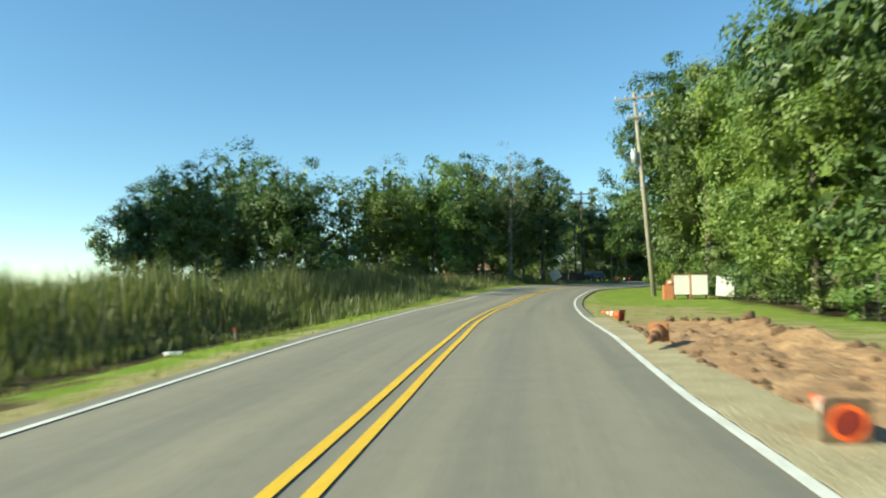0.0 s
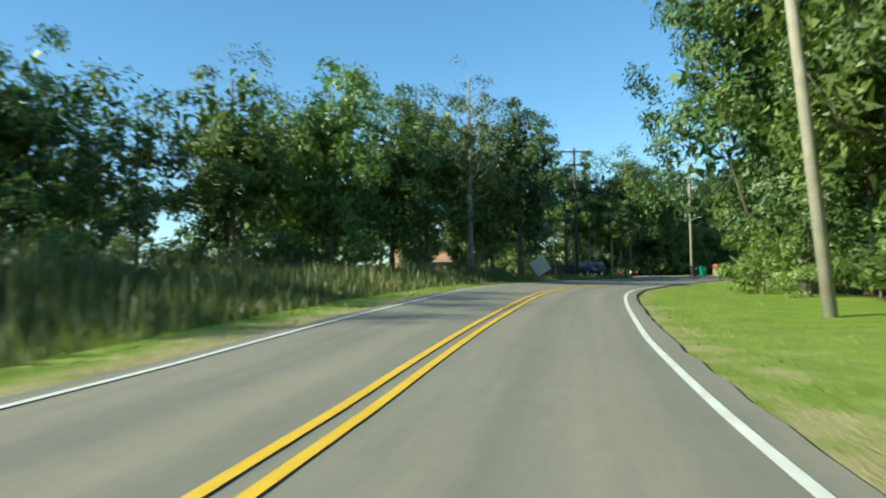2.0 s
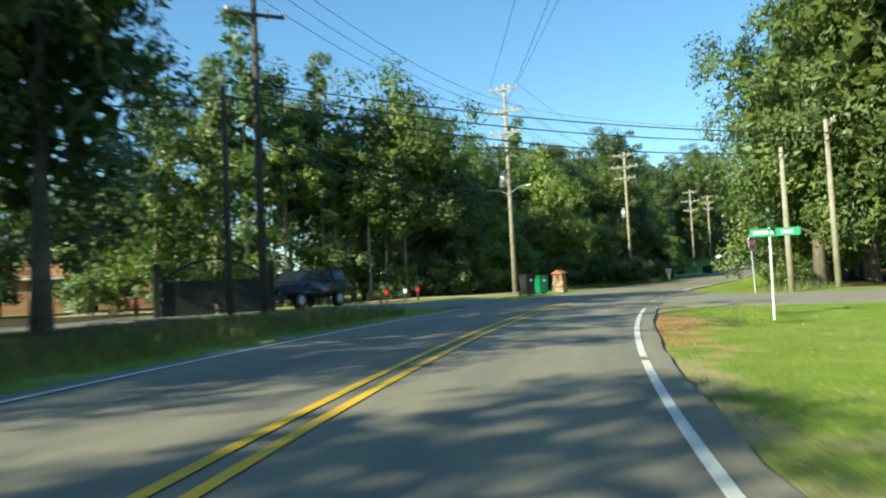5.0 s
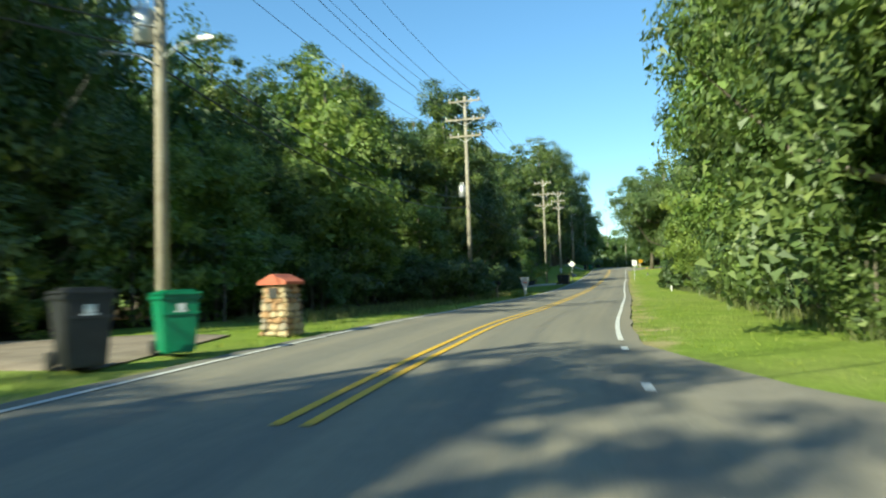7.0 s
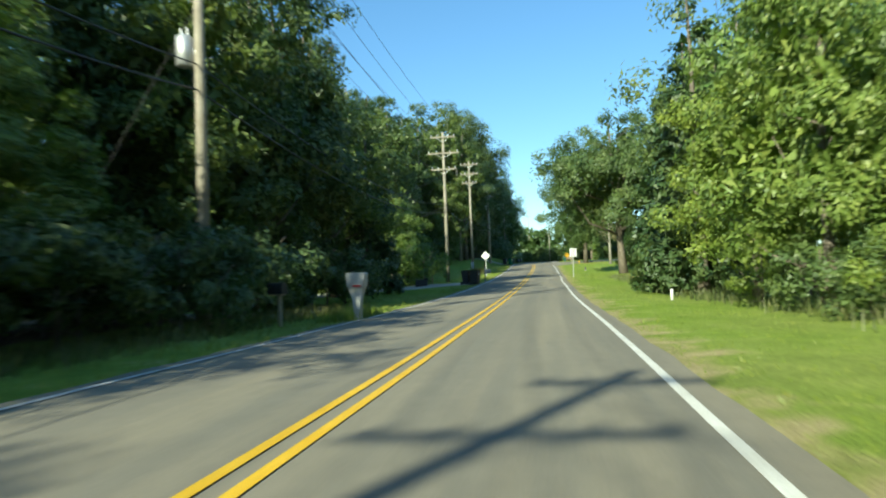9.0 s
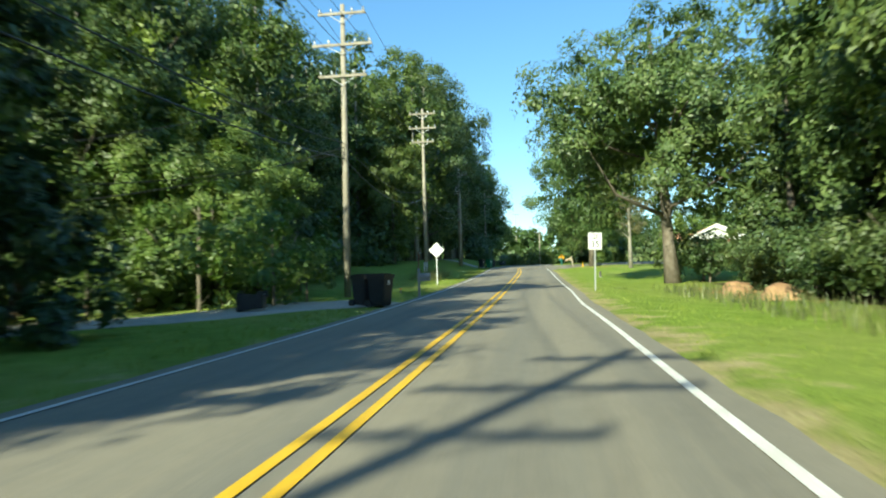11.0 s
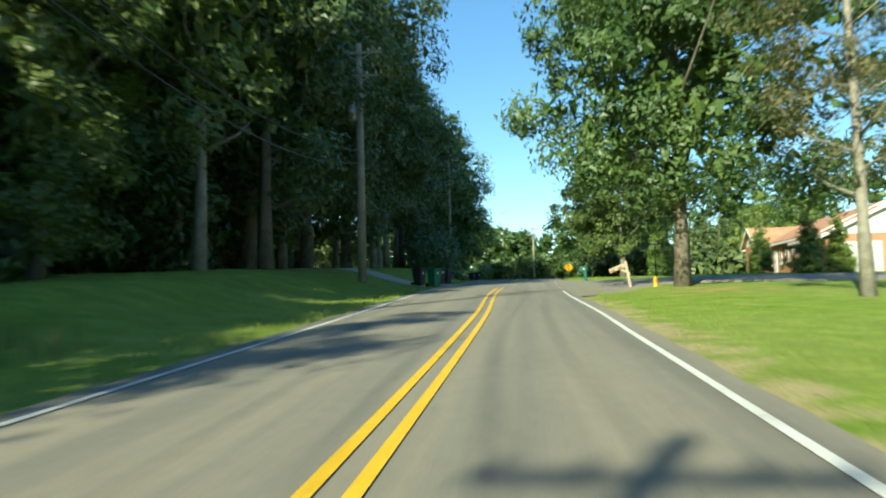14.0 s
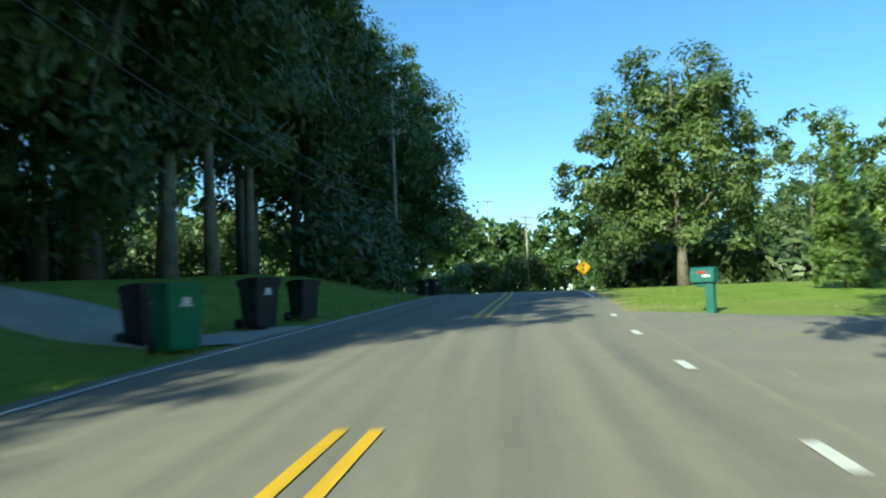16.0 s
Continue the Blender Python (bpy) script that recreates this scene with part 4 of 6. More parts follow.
wood_band([at(u, -12.6)[:2] for u in (14.85, 15.4, 16.0)], 4, 5.5, 120, 52, DARK_LEAF, "dark undergrowth at the lawn edge", 0.36)
# open lawn trees on the right
LAWN_OAK = tree("tree", "large lawn oak with a spreading crown of fine green leaves", 31, 20.0, 3.6, 8.4, 150, 1.45, 270, 0.2, GREEN_LEAF, BARK, "dome", 18, 0.3, heart=3000)
LAWN_OAK.matrix_world = pose(76.8, 147.5, gz(76.8, 147.5), 0, 0, 40)
ROUND_TREE = tree("tree", "single broad lawn tree with layered rounded crown", 32, 15.4, 3.2, 7.6, 130, 1.25, 230, 0.24, GREEN_LEAF, BARK, "dome", 14, 0.35, 0.7, heart=2600)
ROUND_TREE.matrix_world = pose(104.5, 186.0, gz(104.5, 186.0), 0, 0, 10)
BANK_OAK = tree("tree", "broad dark oak leaning over the verge with low branches", 36, 17.5, 3.9, 9.3, 150, 1.45, 260, 0.2, GREEN_LEAF, BARK, "broad", 16, 0.4, heart=2600)
BANK_OAK.matrix_world = pose(59.9, 115.5, gz(59.9, 115.5), 0, -4, 20)
PINE = tree("tree", "thin half-bare pine with browning needles", 33, 17.0, 3.4, 3.6, 120, 0.75, 190, 0.1, DRY_LEAF, PALE_BARK, "tall", 26, 0.17, 0.4, heart=0)
PINE.matrix_world = pose(74.1, 137.3, gz(74.1, 137.3), 0, 0, 70)
for ob_, g in ((LAWN_OAK, "lawn trees"), (ROUND_TREE, "lawn trees"), (PINE, "lawn trees"), (BANK_OAK, "trees right of the straight")):
    ob_["group"] = g
DEAD = tree("tree", "grey half-dead tree with bare upper branches", 34, 16.6, 7.0, 4.2, 60, 0.7, 60, 0.13, DRY_LEAF, PALE_BARK, "tall", 30, 0.24, 0.2, heart=0)
DEAD.matrix_world = pose(-20.4, 6.9, gz(-20.4, 6.9))
# clipped evergreens by the brick house
CYPRESS = tree("cypress", "tall clipped conical green evergreen beside the house", 35, 5.2, 0.1, 1.05, 110, 0.34, 120, 0.08, BRIGHT_LEAF, BARK, "cone", 4, 0.06, 0.0, "evergreen")
for x, y, s in ((103.5, 166.5, 1.0), (104.6, 168.0, 0.95), (97.0, 157.0, 1.05), (99.2, 156.4, 1.0)):
    ob_ = copy_thing(CYPRESS, pose(x, y, gz(x, y), 0, 0, x * 40) @ Matrix.Scale(s, 4))
    ob_["group"] = "evergreens by the house"
CYPRESS.matrix_world = pose(92.0, 166.0, gz(92, 166)) @ Matrix.Scale(1.15, 4)
for x, y, s in ((103, 162, 0.45), (102, 160.4, 0.4), (104, 164.2, 0.42), (101.2, 158.8, 0.38)):
    plant(("bush", 1), x, y, s, x * 99, "foundation shrubs")

for x, y, s in ((61.6, 114.2, 1.0), (63.2, 116.4, 1.2), (64.8, 118.0, 1.2), (64.2, 113.2, 1.1)):
    plant(("bush", 2), x, y, s, x * 57, "bank shrubs below the right trees")
for x, y, s, k in ((-7.5, 47.0, 0.8, 1), (-5.0, 48.0, 0.7, 1), (-9.8, 42.0, 0.55, 0), (34.6, 108.5, 1.2, 1), (32.0, 109.0, 1.4, 1), (30, 111, 1.3, 0), (36.5, 111.5, 0.8, 1)):
    plant(("bush", k), x, y, s, x * 31, "garden shrubs")
for kinds in KINDS.values():
    for src in kinds:
        for o in (*src.children_recursive, src):
            bpy.data.objects.remove(o)

# ---- utility poles ----


def utility_pole(label, h, r, arms, transformer=None, arm_len=2.6, wood=None, lean=0.0, lamp=False):
    ob = thing("utility_pole", label, "utility pole", pose(0, 0, -60), "power line poles")
    wood = wood or POLE_WOOD
    part("shaft", tube(bmesh.new(), [(0, 0, -0.4), (0, 0, h * 0.5), (0, 0, h)], [r, r * 0.85, r * 0.62], 12), wood, ob, smooth_faces=True)
    for z, ln in arms:
        part("crossarm", box(bmesh.new(), (ln, 0.1, 0.13), (0, -r * 0.8 - 0.05, z), bevel=0.012), wood, ob)
        for s in (-1, 1):
            part("brace", tube(bmesh.new(), [(0, -r, z - 0.45), (s * ln * 0.26, -r * 0.8 - 0.05, z - 0.05)], [0.02, 0.02], 5), GREY_METAL, ob)
            for q in (0.46, 0.22):
                part("insulator", tube(bmesh.new(), [(s * ln * q, -r * 0.8 - 0.05, z + 0.06), (s * ln * q, -r * 0.8 - 0.05, z + 0.12), (s * ln * q, -r * 0.8 - 0.05, z + 0.2), (s * ln * q, -r * 0.8 - 0.05, z + 0.26)],
                                              [0.02, 0.055, 0.06, 0.03], 8), GREY_METAL, ob, smooth_faces=True)
    if transformer:
        z = transformer
        can = part("transformer", tube(bmesh.new(), [(-0.38, -0.1, z - 0.42), (-0.38, -0.1, z - 0.4), (-0.38, -0.1, z + 0.38), (-0.38, -0.1, z + 0.45)], [0.2, 0.24, 0.24, 0.15], 14), GREY_METAL, ob, "grey drum transformer", True)
        for s in (-0.09, 0.09):
            part("bushing", tube(bmesh.new(), [(-0.38 + s, -0.1, z + 0.43), (-0.38 + s, -0.1, z + 0.66)], [0.04, 0.025], 7), WHITE_METAL, can)
        part("bracket", box(bmesh.new(), (0.3, 0.06, 0.06), (-0.15, -0.06, z)), GREY_METAL, ob)
    if lamp:
        for side, z in ((-1, 6.5), (1, 6.6)):
            arm = part("lamp_arm", tube(bmesh.new(), [(0, -0.1, z), (side * 0.55, -0.13, z + 0.3), (side * 1.15, -0.16, z + 0.42)], [0.03, 0.028, 0.025], 6), GREY_METAL, ob)
            part("lamp_head", box(bmesh.new(), (0.42, 0.15, 0.07), (side * 1.34, -0.17, z + 0.42), bevel=0.03), GREY_METAL, arm, "flat grey lamp head")
        # the lower crossarm stands at an angle, for the line that turns off
        bm = box(bmesh.new(), (2.7, 0.1, 0.12), (0, -0.24, 9.6), bevel=0.012)
        bmesh.ops.rotate(bm, verts=bm.verts, cent=(0, 0, 0), matrix=Matrix.Rotation(math.radians(50), 3, "Z"))
        slant = part("crossarm", bm, DARK_WOOD, ob, "dark slanting lower crossarm")
        for s in (-1.25, -0.9, 1.2):
            x, y = s * math.cos(math.radians(50)) + 0.15, s * math.sin(math.radians(50)) - 0.19
            part("insulator", tube(bmesh.new(), [(x, y, 9.66), (x, y, 9.72), (x, y, 9.82), (x, y, 9.88)], [0.03, 0.06, 0.06, 0.03], 8), GREY_METAL, slant, smooth_faces=True)
    return ob


POLES = {}


def set_pole(key, src, x, y, turn, lean_x=0.0, lean_y=0.0):
    src.matrix_world = pose(x, y, gz(x, y), lean_x, lean_y, turn)
    POLES[key] = src
    return src


set_pole("p1", utility_pole("weathered leaning pole with a crossarm and transformer", 13.8, 0.17, [(13.3, 2.6), (12.0, 1.2)], 9.3), -4.63, -24.6, heading(3), -2, -3.7)
set_pole("p2", utility_pole("dark weathered pole with two crossarms beside the drive", 12.9, 0.17, [(12.5, 2.8), (11.2, 2.2)], wood=DARK_WOOD), -14.0, 26.3, 20)
set_pole("p2b", utility_pole("short dark service pole beside the drive", 8.2, 0.14, [], wood=DARK_WOOD), -14.9, 25.0, 20)
set_pole("p3", utility_pole("sunlit wooden pole with crossarms, transformer and two lamps", 14.0, 0.17, [(13.6, 2.0), (12.1, 2.6), (10.65, 2.2)], 7.5, lamp=True), -1.7, 46.1, heading(8))
set_pole("p4", utility_pole("tall wooden pole with three crossarms and a transformer", 14.4, 0.17, [(14.0, 2.3), (12.7, 2.9), (11.5, 2.3)], 7.6), 15.4, 74.5, heading(10))
set_pole("p6", utility_pole("tall wooden pole with three crossarms", 13.9, 0.17, [(13.4, 2.3), (11.9, 2.9), (10.4, 2.3)]), 38.85, 113.5, heading(12))
set_pole("p7", utility_pole("tall wooden pole with three crossarms, grey guard at foot", 14.2, 0.17, [(13.75, 2.3), (12.5, 2.4), (11.3, 1.95)]), 52.35, 137.2, heading(14))
set_pole("p8", utility_pole("tall grey pole with two crossarms", 13.2, 0.25, [(12.6, 2.6), (11.3, 2.2)], 9.3), 66.3, 160.3, heading(16))
set_pole("p9", utility_pole("distant pole with three crossarms", 15.0, 0.17, [(14.4, 2.4), (13.1, 2.6), (11.8, 2.2)]), 89.5, 199.0, heading(18))
set_pole("p5", utility_pole("pale short pole without crossarms", 6.9, 0.15, []), 9.3, 32.4, 0)
set_pole("p5b", utility_pole("brown wooden pole with one crossarm", 8.6, 0.16, [(8.3, 2.2)]), 13.0, 34.6, 70)
set_pole("p10", utility_pole("distant pole among far trees", 12.0, 0.16, [(11.5, 2.6), (10.5, 2.6)]), 125.0, 238.0, 10)
set_pole("p11", utility_pole("distant single pole above the trees", 20.0, 0.18, [(19.3, 2.6)]), 139.0, 275.0, 10)


def wire(a, b, za, zb, oa=0.0, ob_=0.0, sag=0.7, r=0.012):
    pa, pb = POLES[a], POLES[b]
    p = pa.matrix_world @ Vector((oa, -0.2, za))
    q = pb.matrix_world @ Vector((ob_, -0.2, zb))
    cu = bpy.data.curves.new("power_cable", "CURVE")
    cu.dimensions, cu.bevel_depth, cu.bevel_resolution = "3D", r, 1
    sp = cu.splines.new("POLY")
    sp.points.add(16)
    for i in range(17):
        k = i / 16
        v = p.lerp(q, k) - Vector((0, 0, sag * 4 * k * (1 - k)))
        sp.points[i].co = (*v, 1)
    cu.materials.append(CABLE)
    return tagged(new("power_cable", cu), "thin black overhead cable strung between poles", "cable", "overhead cables")


for a, b, tops in (("p3", "p4", ((13.8, 14.2), (12.3, 12.9), (11.1, 11.7))), ("p4", "p6", ((14.2, 13.6), (12.9, 12.1), (11.7, 10.6))),
                   ("p6", "p7", ((13.6, 13.95), (12.1, 12.7), (10.6, 11.5))), ("p7", "p8", ((13.95, 12.8), (12.7, 12.8), (11.5, 11.5))), ("p8", "p9", ((12.8, 14.6), (11.5, 13.3), (11.5, 12.0)))):
    for za, zb in tops:
        for s in (-1.05, 1.05):
            wire(a, b, za, zb, s, s)
    wire(a, b, 7.2, 7.2, sag=1.1, r=0.02)
    wire(a, b, 6.5, 6.5, sag=1.2, r=0.025)
for s in (-1.2, 0, 1.2):
    wire("p1", "p3", 13.5, 13.8 if s else 12.3, s, s * 0.8, 1.2)
    wire("p2", "p3", 12.7, 12.3, s, s, 0.8)
wire("p2", "p2b", 8.0, 7.8, sag=0.1, r=0.025)
wire("p2", "p3", 7.0, 7.4, sag=1.3, r=0.022)
wire("p2", "p3", 6.4, 6.9, sag=1.2, r=0.022)
wire("p2b", "p5", 7.8, 6.6, sag=0.7, r=0.025)
wire("p2", "p5b", 8.6, 7.9, sag=0.5, r=0.025)
wire("p2", "p5b", 8.2, 7.5, sag=0.6, r=0.025)
wire("p5", "p5b", 6.6, 8.0, sag=0.1)
wire("p3", "p5b", 12.3, 8.5, 0.9, 0.9, sag=0.6)


def drop_cable(key, z, end, sag, r=0.012):
    """A service cable from a pole to a fixing out of sight."""
    p, q = POLES[key].matrix_world @ Vector((0, -0.2, z)), Vector(end)
    cu = bpy.data.curves.new("power_cable", "CURVE")
    cu.dimensions, cu.bevel_depth, cu.bevel_resolution = "3D", r, 1
    sp = cu.splines.new("POLY")
    sp.points.add(12)
    for i in range(13):
        k = i / 12
        sp.points[i].co = (*(p.lerp(q, k) - Vector((0, 0, sag * 4 * k * (1 - k)))), 1)
    cu.materials.append(CABLE)
    tagged(new("power_cable", cu), "thin black overhead cable strung between poles", "cable", "overhead cables")


drop_cable("p6", 9.9, (24.0, 106.0, 5.9), 0.4, 0.018)
drop_cable("p6", 7.0, (24.0, 106.5, 4.4), 0.5, 0.022)
drop_cable("p6", 6.8, (24.0, 105.5, 5.2), 0.6, 0.016)
drop_cable("p2b", 7.7, (-20.5, 20.0, 7.6), 0.5, 0.03)
drop_cable("p2b", 7.2, (-20.5, 20.5, 9.5), 0.3, 0.02)
x, y, z = -14.55, 25.15, 6.7
s_ = thing("splice_case", "black cylindrical splice case on an overhead cable", "cable fitting", pose(x, y, z, 0, 18, 35))
part("barrel", tube(bmesh.new(), [(-0.24, 0, 0), (-0.2, 0, 0), (0.2, 0, 0), (0.24, 0, 0)], [0.04, 0.075, 0.075, 0.04], 10), CABLE, s_, smooth_faces=True)


def guy(key, z, dx, dy):
    """A stay from a pole down to the ground."""
    b_ = POLES[key].matrix_world.translation
    bm = tube(bmesh.new(), [(b_.x, b_.y, b_.z + z), (b_.x + dx, b_.y + dy, gz(b_.x + dx, b_.y + dy) - 0.1)], [0.012, 0.012], 5)
    me = bpy.data.meshes.new("stay_wire")
    bm.to_mesh(me)
    bm.free()
    me.materials.append(CABLE)
    tagged(new("stay_wire", me), "steel stay wire anchoring a pole", "cable", "stay wires")


guy("p3", 9.0, -5.5, 1.0)
guy("p5", 2.6, -0.9, 0.3)
guy("p4", 9.0, -5.0, 2.5)

# ---- small materials ----
BIN_GREEN = plain("bin_green", (0.006, 0.16, 0.075), (0.01, 0.21, 0.1), 0.45, 3.0)
BIN_DARK = plain("bin_dark", (0.014, 0.016, 0.02), (0.026, 0.029, 0.034), 0.5, 3.0)
RUBBER = plain("rubber", (0.02, 0.02, 0.02), (0.035, 0.035, 0.035), 0.8, 3.0)
STOP_RED = plain("stop_red", (0.5, 0.015, 0.02), (0.6, 0.03, 0.03), 0.4, 3.0)
SIGN_GREEN = plain("sign_green", (0.0, 0.26, 0.13), (0.01, 0.32, 0.17), 0.4, 3.0)
SIGN_YELLOW = plain("sign_yellow", (0.85, 0.42, 0.0), (0.9, 0.5, 0.01), 0.4, 3.0)
BLACK_PAINT = plain("black_paint", (0.015, 0.015, 0.015), (0.03, 0.03, 0.03), 0.5, 3.0)
CONE_ORANGE = plain("cone_orange", (0.75, 0.09, 0.02), (0.85, 0.14, 0.03), 0.5, 5.0)
DIRTY_ORANGE = plain("dirty_orange", (0.3, 0.13, 0.06), (0.42, 0.18, 0.08), 0.8, 5.0)
# orange darkened to red for the shade inside the cones
HOLLOW_SHADE = plain("cone_inside_shade", (0.16, 0.012, 0.008), (0.24, 0.02, 0.012), 0.7, 6.0)
CONE_BASE = plain("cone_base", (0.07, 0.05, 0.03), (0.2, 0.13, 0.08), 0.9, 9.0, fine=30)
CLAY = plain("red_clay", (0.26, 0.14, 0.072), (0.42, 0.26, 0.14), 0.95, 1.6, relief=0.9, dist=0.05, fine=14)
CLOD = plain("clay_clod", (0.1, 0.06, 0.035), (0.22, 0.13, 0.075), 0.95, 3.0, relief=0.8, dist=0.03, fine=20)
GRAVEL = plain("gravel", (0.33, 0.265, 0.155), (0.47, 0.395, 0.25), 0.95, 1.5, relief=0.9, dist=0.03, fine=24)
BRICK = plain("brick_wall", (0.36, 0.17, 0.1), (0.46, 0.24, 0.15), 0.9, 1.5, fine=9)
ROOF_TILE = plain("roof_shingle", (0.42, 0.2, 0.11), (0.52, 0.27, 0.16), 0.9, 1.0, fine=7)
SIDING = plain("white_siding", (0.72, 0.72, 0.7), (0.8, 0.8, 0.78), 0.7, 1.0)
TAN_WALL = plain("tan_wall", (0.5, 0.4, 0.26), (0.58, 0.48, 0.32), 0.85, 1.0)
GREY_WALL = plain("grey_wall", (0.3, 0.29, 0.27), (0.38, 0.37, 0.34), 0.85, 1.0)
STONE_RUST = plain("field_stone_rust", (0.3, 0.16, 0.08), (0.46, 0.29, 0.16), 0.9, 8.0, relief=0.8, dist=0.02, fine=30)
STONE_GREY = plain("field_stone_grey", (0.2, 0.17, 0.13), (0.36, 0.31, 0.24), 0.9, 8.0, relief=0.8, dist=0.02, fine=30)
STONE = plain("field_stone", (0.4, 0.29, 0.17), (0.56, 0.45, 0.3), 0.9, 6.0, relief=0.7, dist=0.02, fine=30)
RED_TILE = plain("red_cap", (0.42, 0.1, 0.06), (0.5, 0.15, 0.09), 0.8, 4.0)
IRON = plain("dark_iron", (0.012, 0.012, 0.013), (0.02, 0.02, 0.022), 0.6, 3.0)
CAR_PAINT = plain("dark_car_paint", (0.008, 0.01, 0.016), (0.012, 0.014, 0.022), 0.25, 1.0, relief=0.0)
GLASS = plain("dark_glass", (0.01, 0.012, 0.014), (0.014, 0.016, 0.018), 0.05, 1.0, relief=0.0)
TAIL_RED = plain("tail_light", (0.3, 0.005, 0.005), (0.36, 0.01, 0.01), 0.3, 2.0)
FENCE_ORANGE = plain("fence_orange", (0.6, 0.18, 0.08), (0.7, 0.24, 0.11), 0.7, 2.0)
HYDRANT_YELLOW = plain("hydrant_yellow", (0.75, 0.4, 0.02), (0.82, 0.46, 0.03), 0.5, 4.0)
MAIL_GREEN = plain("mailbox_green", (0.02, 0.11, 0.09), (0.03, 0.15, 0.12), 0.5, 4.0)
PALE_WOOD = plain("weathered_wood", (0.3, 0.25, 0.18), (0.44, 0.38, 0.29), 0.9, 4.0, relief=0.5)
RUST_BROWN = plain("brown_board", (0.2, 0.09, 0.05), (0.28, 0.14, 0.08), 0.85, 3.0)
BOX_ORANGE = plain("orange_box", (0.5, 0.17, 0.08), (0.58, 0.22, 0.11), 0.7, 3.0)

# ---- bins ----


def wheeled_bin(label, material, group, badge=True):
    ob = thing("wheeled_bin", label, "wheeled bin", pose(0, 0, -60), group)
    bm = bmesh.new()
    box(bm, (0.62, 0.66, 0.92), (0, 0, 0.52), bevel=0.03, taper=0.8)
    part("body", bm, material, ob)
    part("rim", box(bmesh.new(), (0.68, 0.72, 0.06), (0, 0, 0.98), bevel=0.015), material, ob)
    lid = bmesh.new()
    box(lid, (0.69, 0.76, 0.07), (0, 0.02, 1.045), bevel=0.03)
    box(lid, (0.5, 0.56, 0.04), (0, 0.02, 1.095), bevel=0.015)
    part("lid", lid, material, ob, "slightly domed plastic lid")
    part("handle", tube(bmesh.new(), [(-0.28, -0.42, 0.98), (0.28, -0.42, 0.98)], [0.018, 0.018], 8), material, ob)
    part("grab_band", box(bmesh.new(), (0.6, 0.03, 0.05), (0, 0.32, 0.72), bevel=0.01), material, ob)
    part("axle", tube(bmesh.new(), [(-0.3, -0.3, 0.13), (0.3, -0.3, 0.13)], [0.015, 0.015], 8), GREY_METAL, ob)
    for s in (-1, 1):
        part("wheel", tube(bmesh.new(), [(s * 0.27, -0.3, 0.13), (s * 0.335, -0.3, 0.13)], [0.13, 0.13], 14), RUBBER, ob)
    if badge:
        part("badge", box(bmesh.new(), (0.13, 0.008, 0.11), (0, 0.327, 0.83)), WHITE_METAL, ob, "pale printed emblem")
        part("badge_line", box(bmesh.new(), (0.2, 0.008, 0.025), (0, 0.324, 0.755)), WHITE_METAL, ob)
    return ob


def face(x, y, tx, ty):
    """The turn that lets a thing's +y side look at a place."""
    return math.degrees(math.atan2(ty - y, tx - x)) - 90


BIN_G = wheeled_bin("bright green plastic wheeled bin with closed lid", BIN_GREEN, "roadside bins")
BIN_D = wheeled_bin("dark grey plastic wheeled bin with closed lid", BIN_DARK, "roadside bins")
for src, x, y, turn, s in ((BIN_D, -2.05, 39.2, -150, 1.06), (BIN_G, -0.95, 40.9, -158, 1.0), (BIN_D, 37.4, 106.1, -150, 1.04), (BIN_D, 37.8, 105.4, -140, 1.06),
                           (BIN_G, 71.95, 163.55, -160, 1.02), (BIN_D, 71.5, 164.9, -150, 1.0), (BIN_D, 73.9, 167.2, -155, 1.04),
                           (BIN_D, 75.4, 169.3, -60, 0.95), (BIN_D, 88.0, 189.3, -150, 0.9), (BIN_D, 86.9, 188.2, -150, 0.8)):
    copy_thing(src, pose(x, y, gz(x, y), 0, 0, turn) @ Matrix.Scale(s, 4))
x, y = 33.9, 105.9
tagged(copy_thing(BIN_D, pose(x, y, gz(x, y) + 0.36, 0, 0, 60) @ pose(0, 0, 0, -90, 0, 0) @ Matrix.Scale(0.85, 4)), "dark plastic wheeled bin lying on the grass")
for src in (BIN_G, BIN_D):
    for o in (*src.children_recursive, src):
        bpy.data.objects.remove(o)

# ---- signs ----


def sign_post(ob, h, r=0.03, material=None):
    return part("post", box(bmesh.new(), (r * 2, r * 1.3, h), (0, 0.03, h / 2 - 0.1)), material or GREY_METAL, ob, "steel channel post")


def diamond(side):
    d = side / math.sqrt(2)
    k = 0.06
    pts = []
    for a in range(4):
        c = Vector((math.sin(a * math.pi / 2), math.cos(a * math.pi / 2))) * d
        t = Vector((c.y, -c.x)).normalized() * k
        n = c.normalized() * -k
        pts += [tuple(c + n - t), tuple(c + n * 0.25 - t * 0.2), tuple(c + n * 0.25 + t * 0.2), tuple(c + n + t)]
    return pts


def octagon(r):
    return [(r * math.sin(math.pi / 8 + i * math.pi / 4), r * math.cos(math.pi / 8 + i * math.pi / 4)) for i in range(8)]


def face_cam(x, y, nx, ny):
    """Turn so that the sign's face (its -y side) looks along (nx, ny)."""
    return math.degrees(math.atan2(ny, nx)) + 90


def up_text(x, z, y=-0.022):
    return pose(x, y, z, 90, 0, 0)


# white back of a warning sign
x, y = 47.5, 123.3
s_ = thing("road_sign", "blank pale back of a diamond road sign on steel post", "road sign", pose(x, y, gz(x, y), 0, 0, heading(13)), "road signs")
sign_post(s_, 2.5)
part("panel", prism(bmesh.new(), diamond(0.72), 0.012, pose(0, 0.065, 2.22)), WHITE_METAL, s_, "pale metal panel")
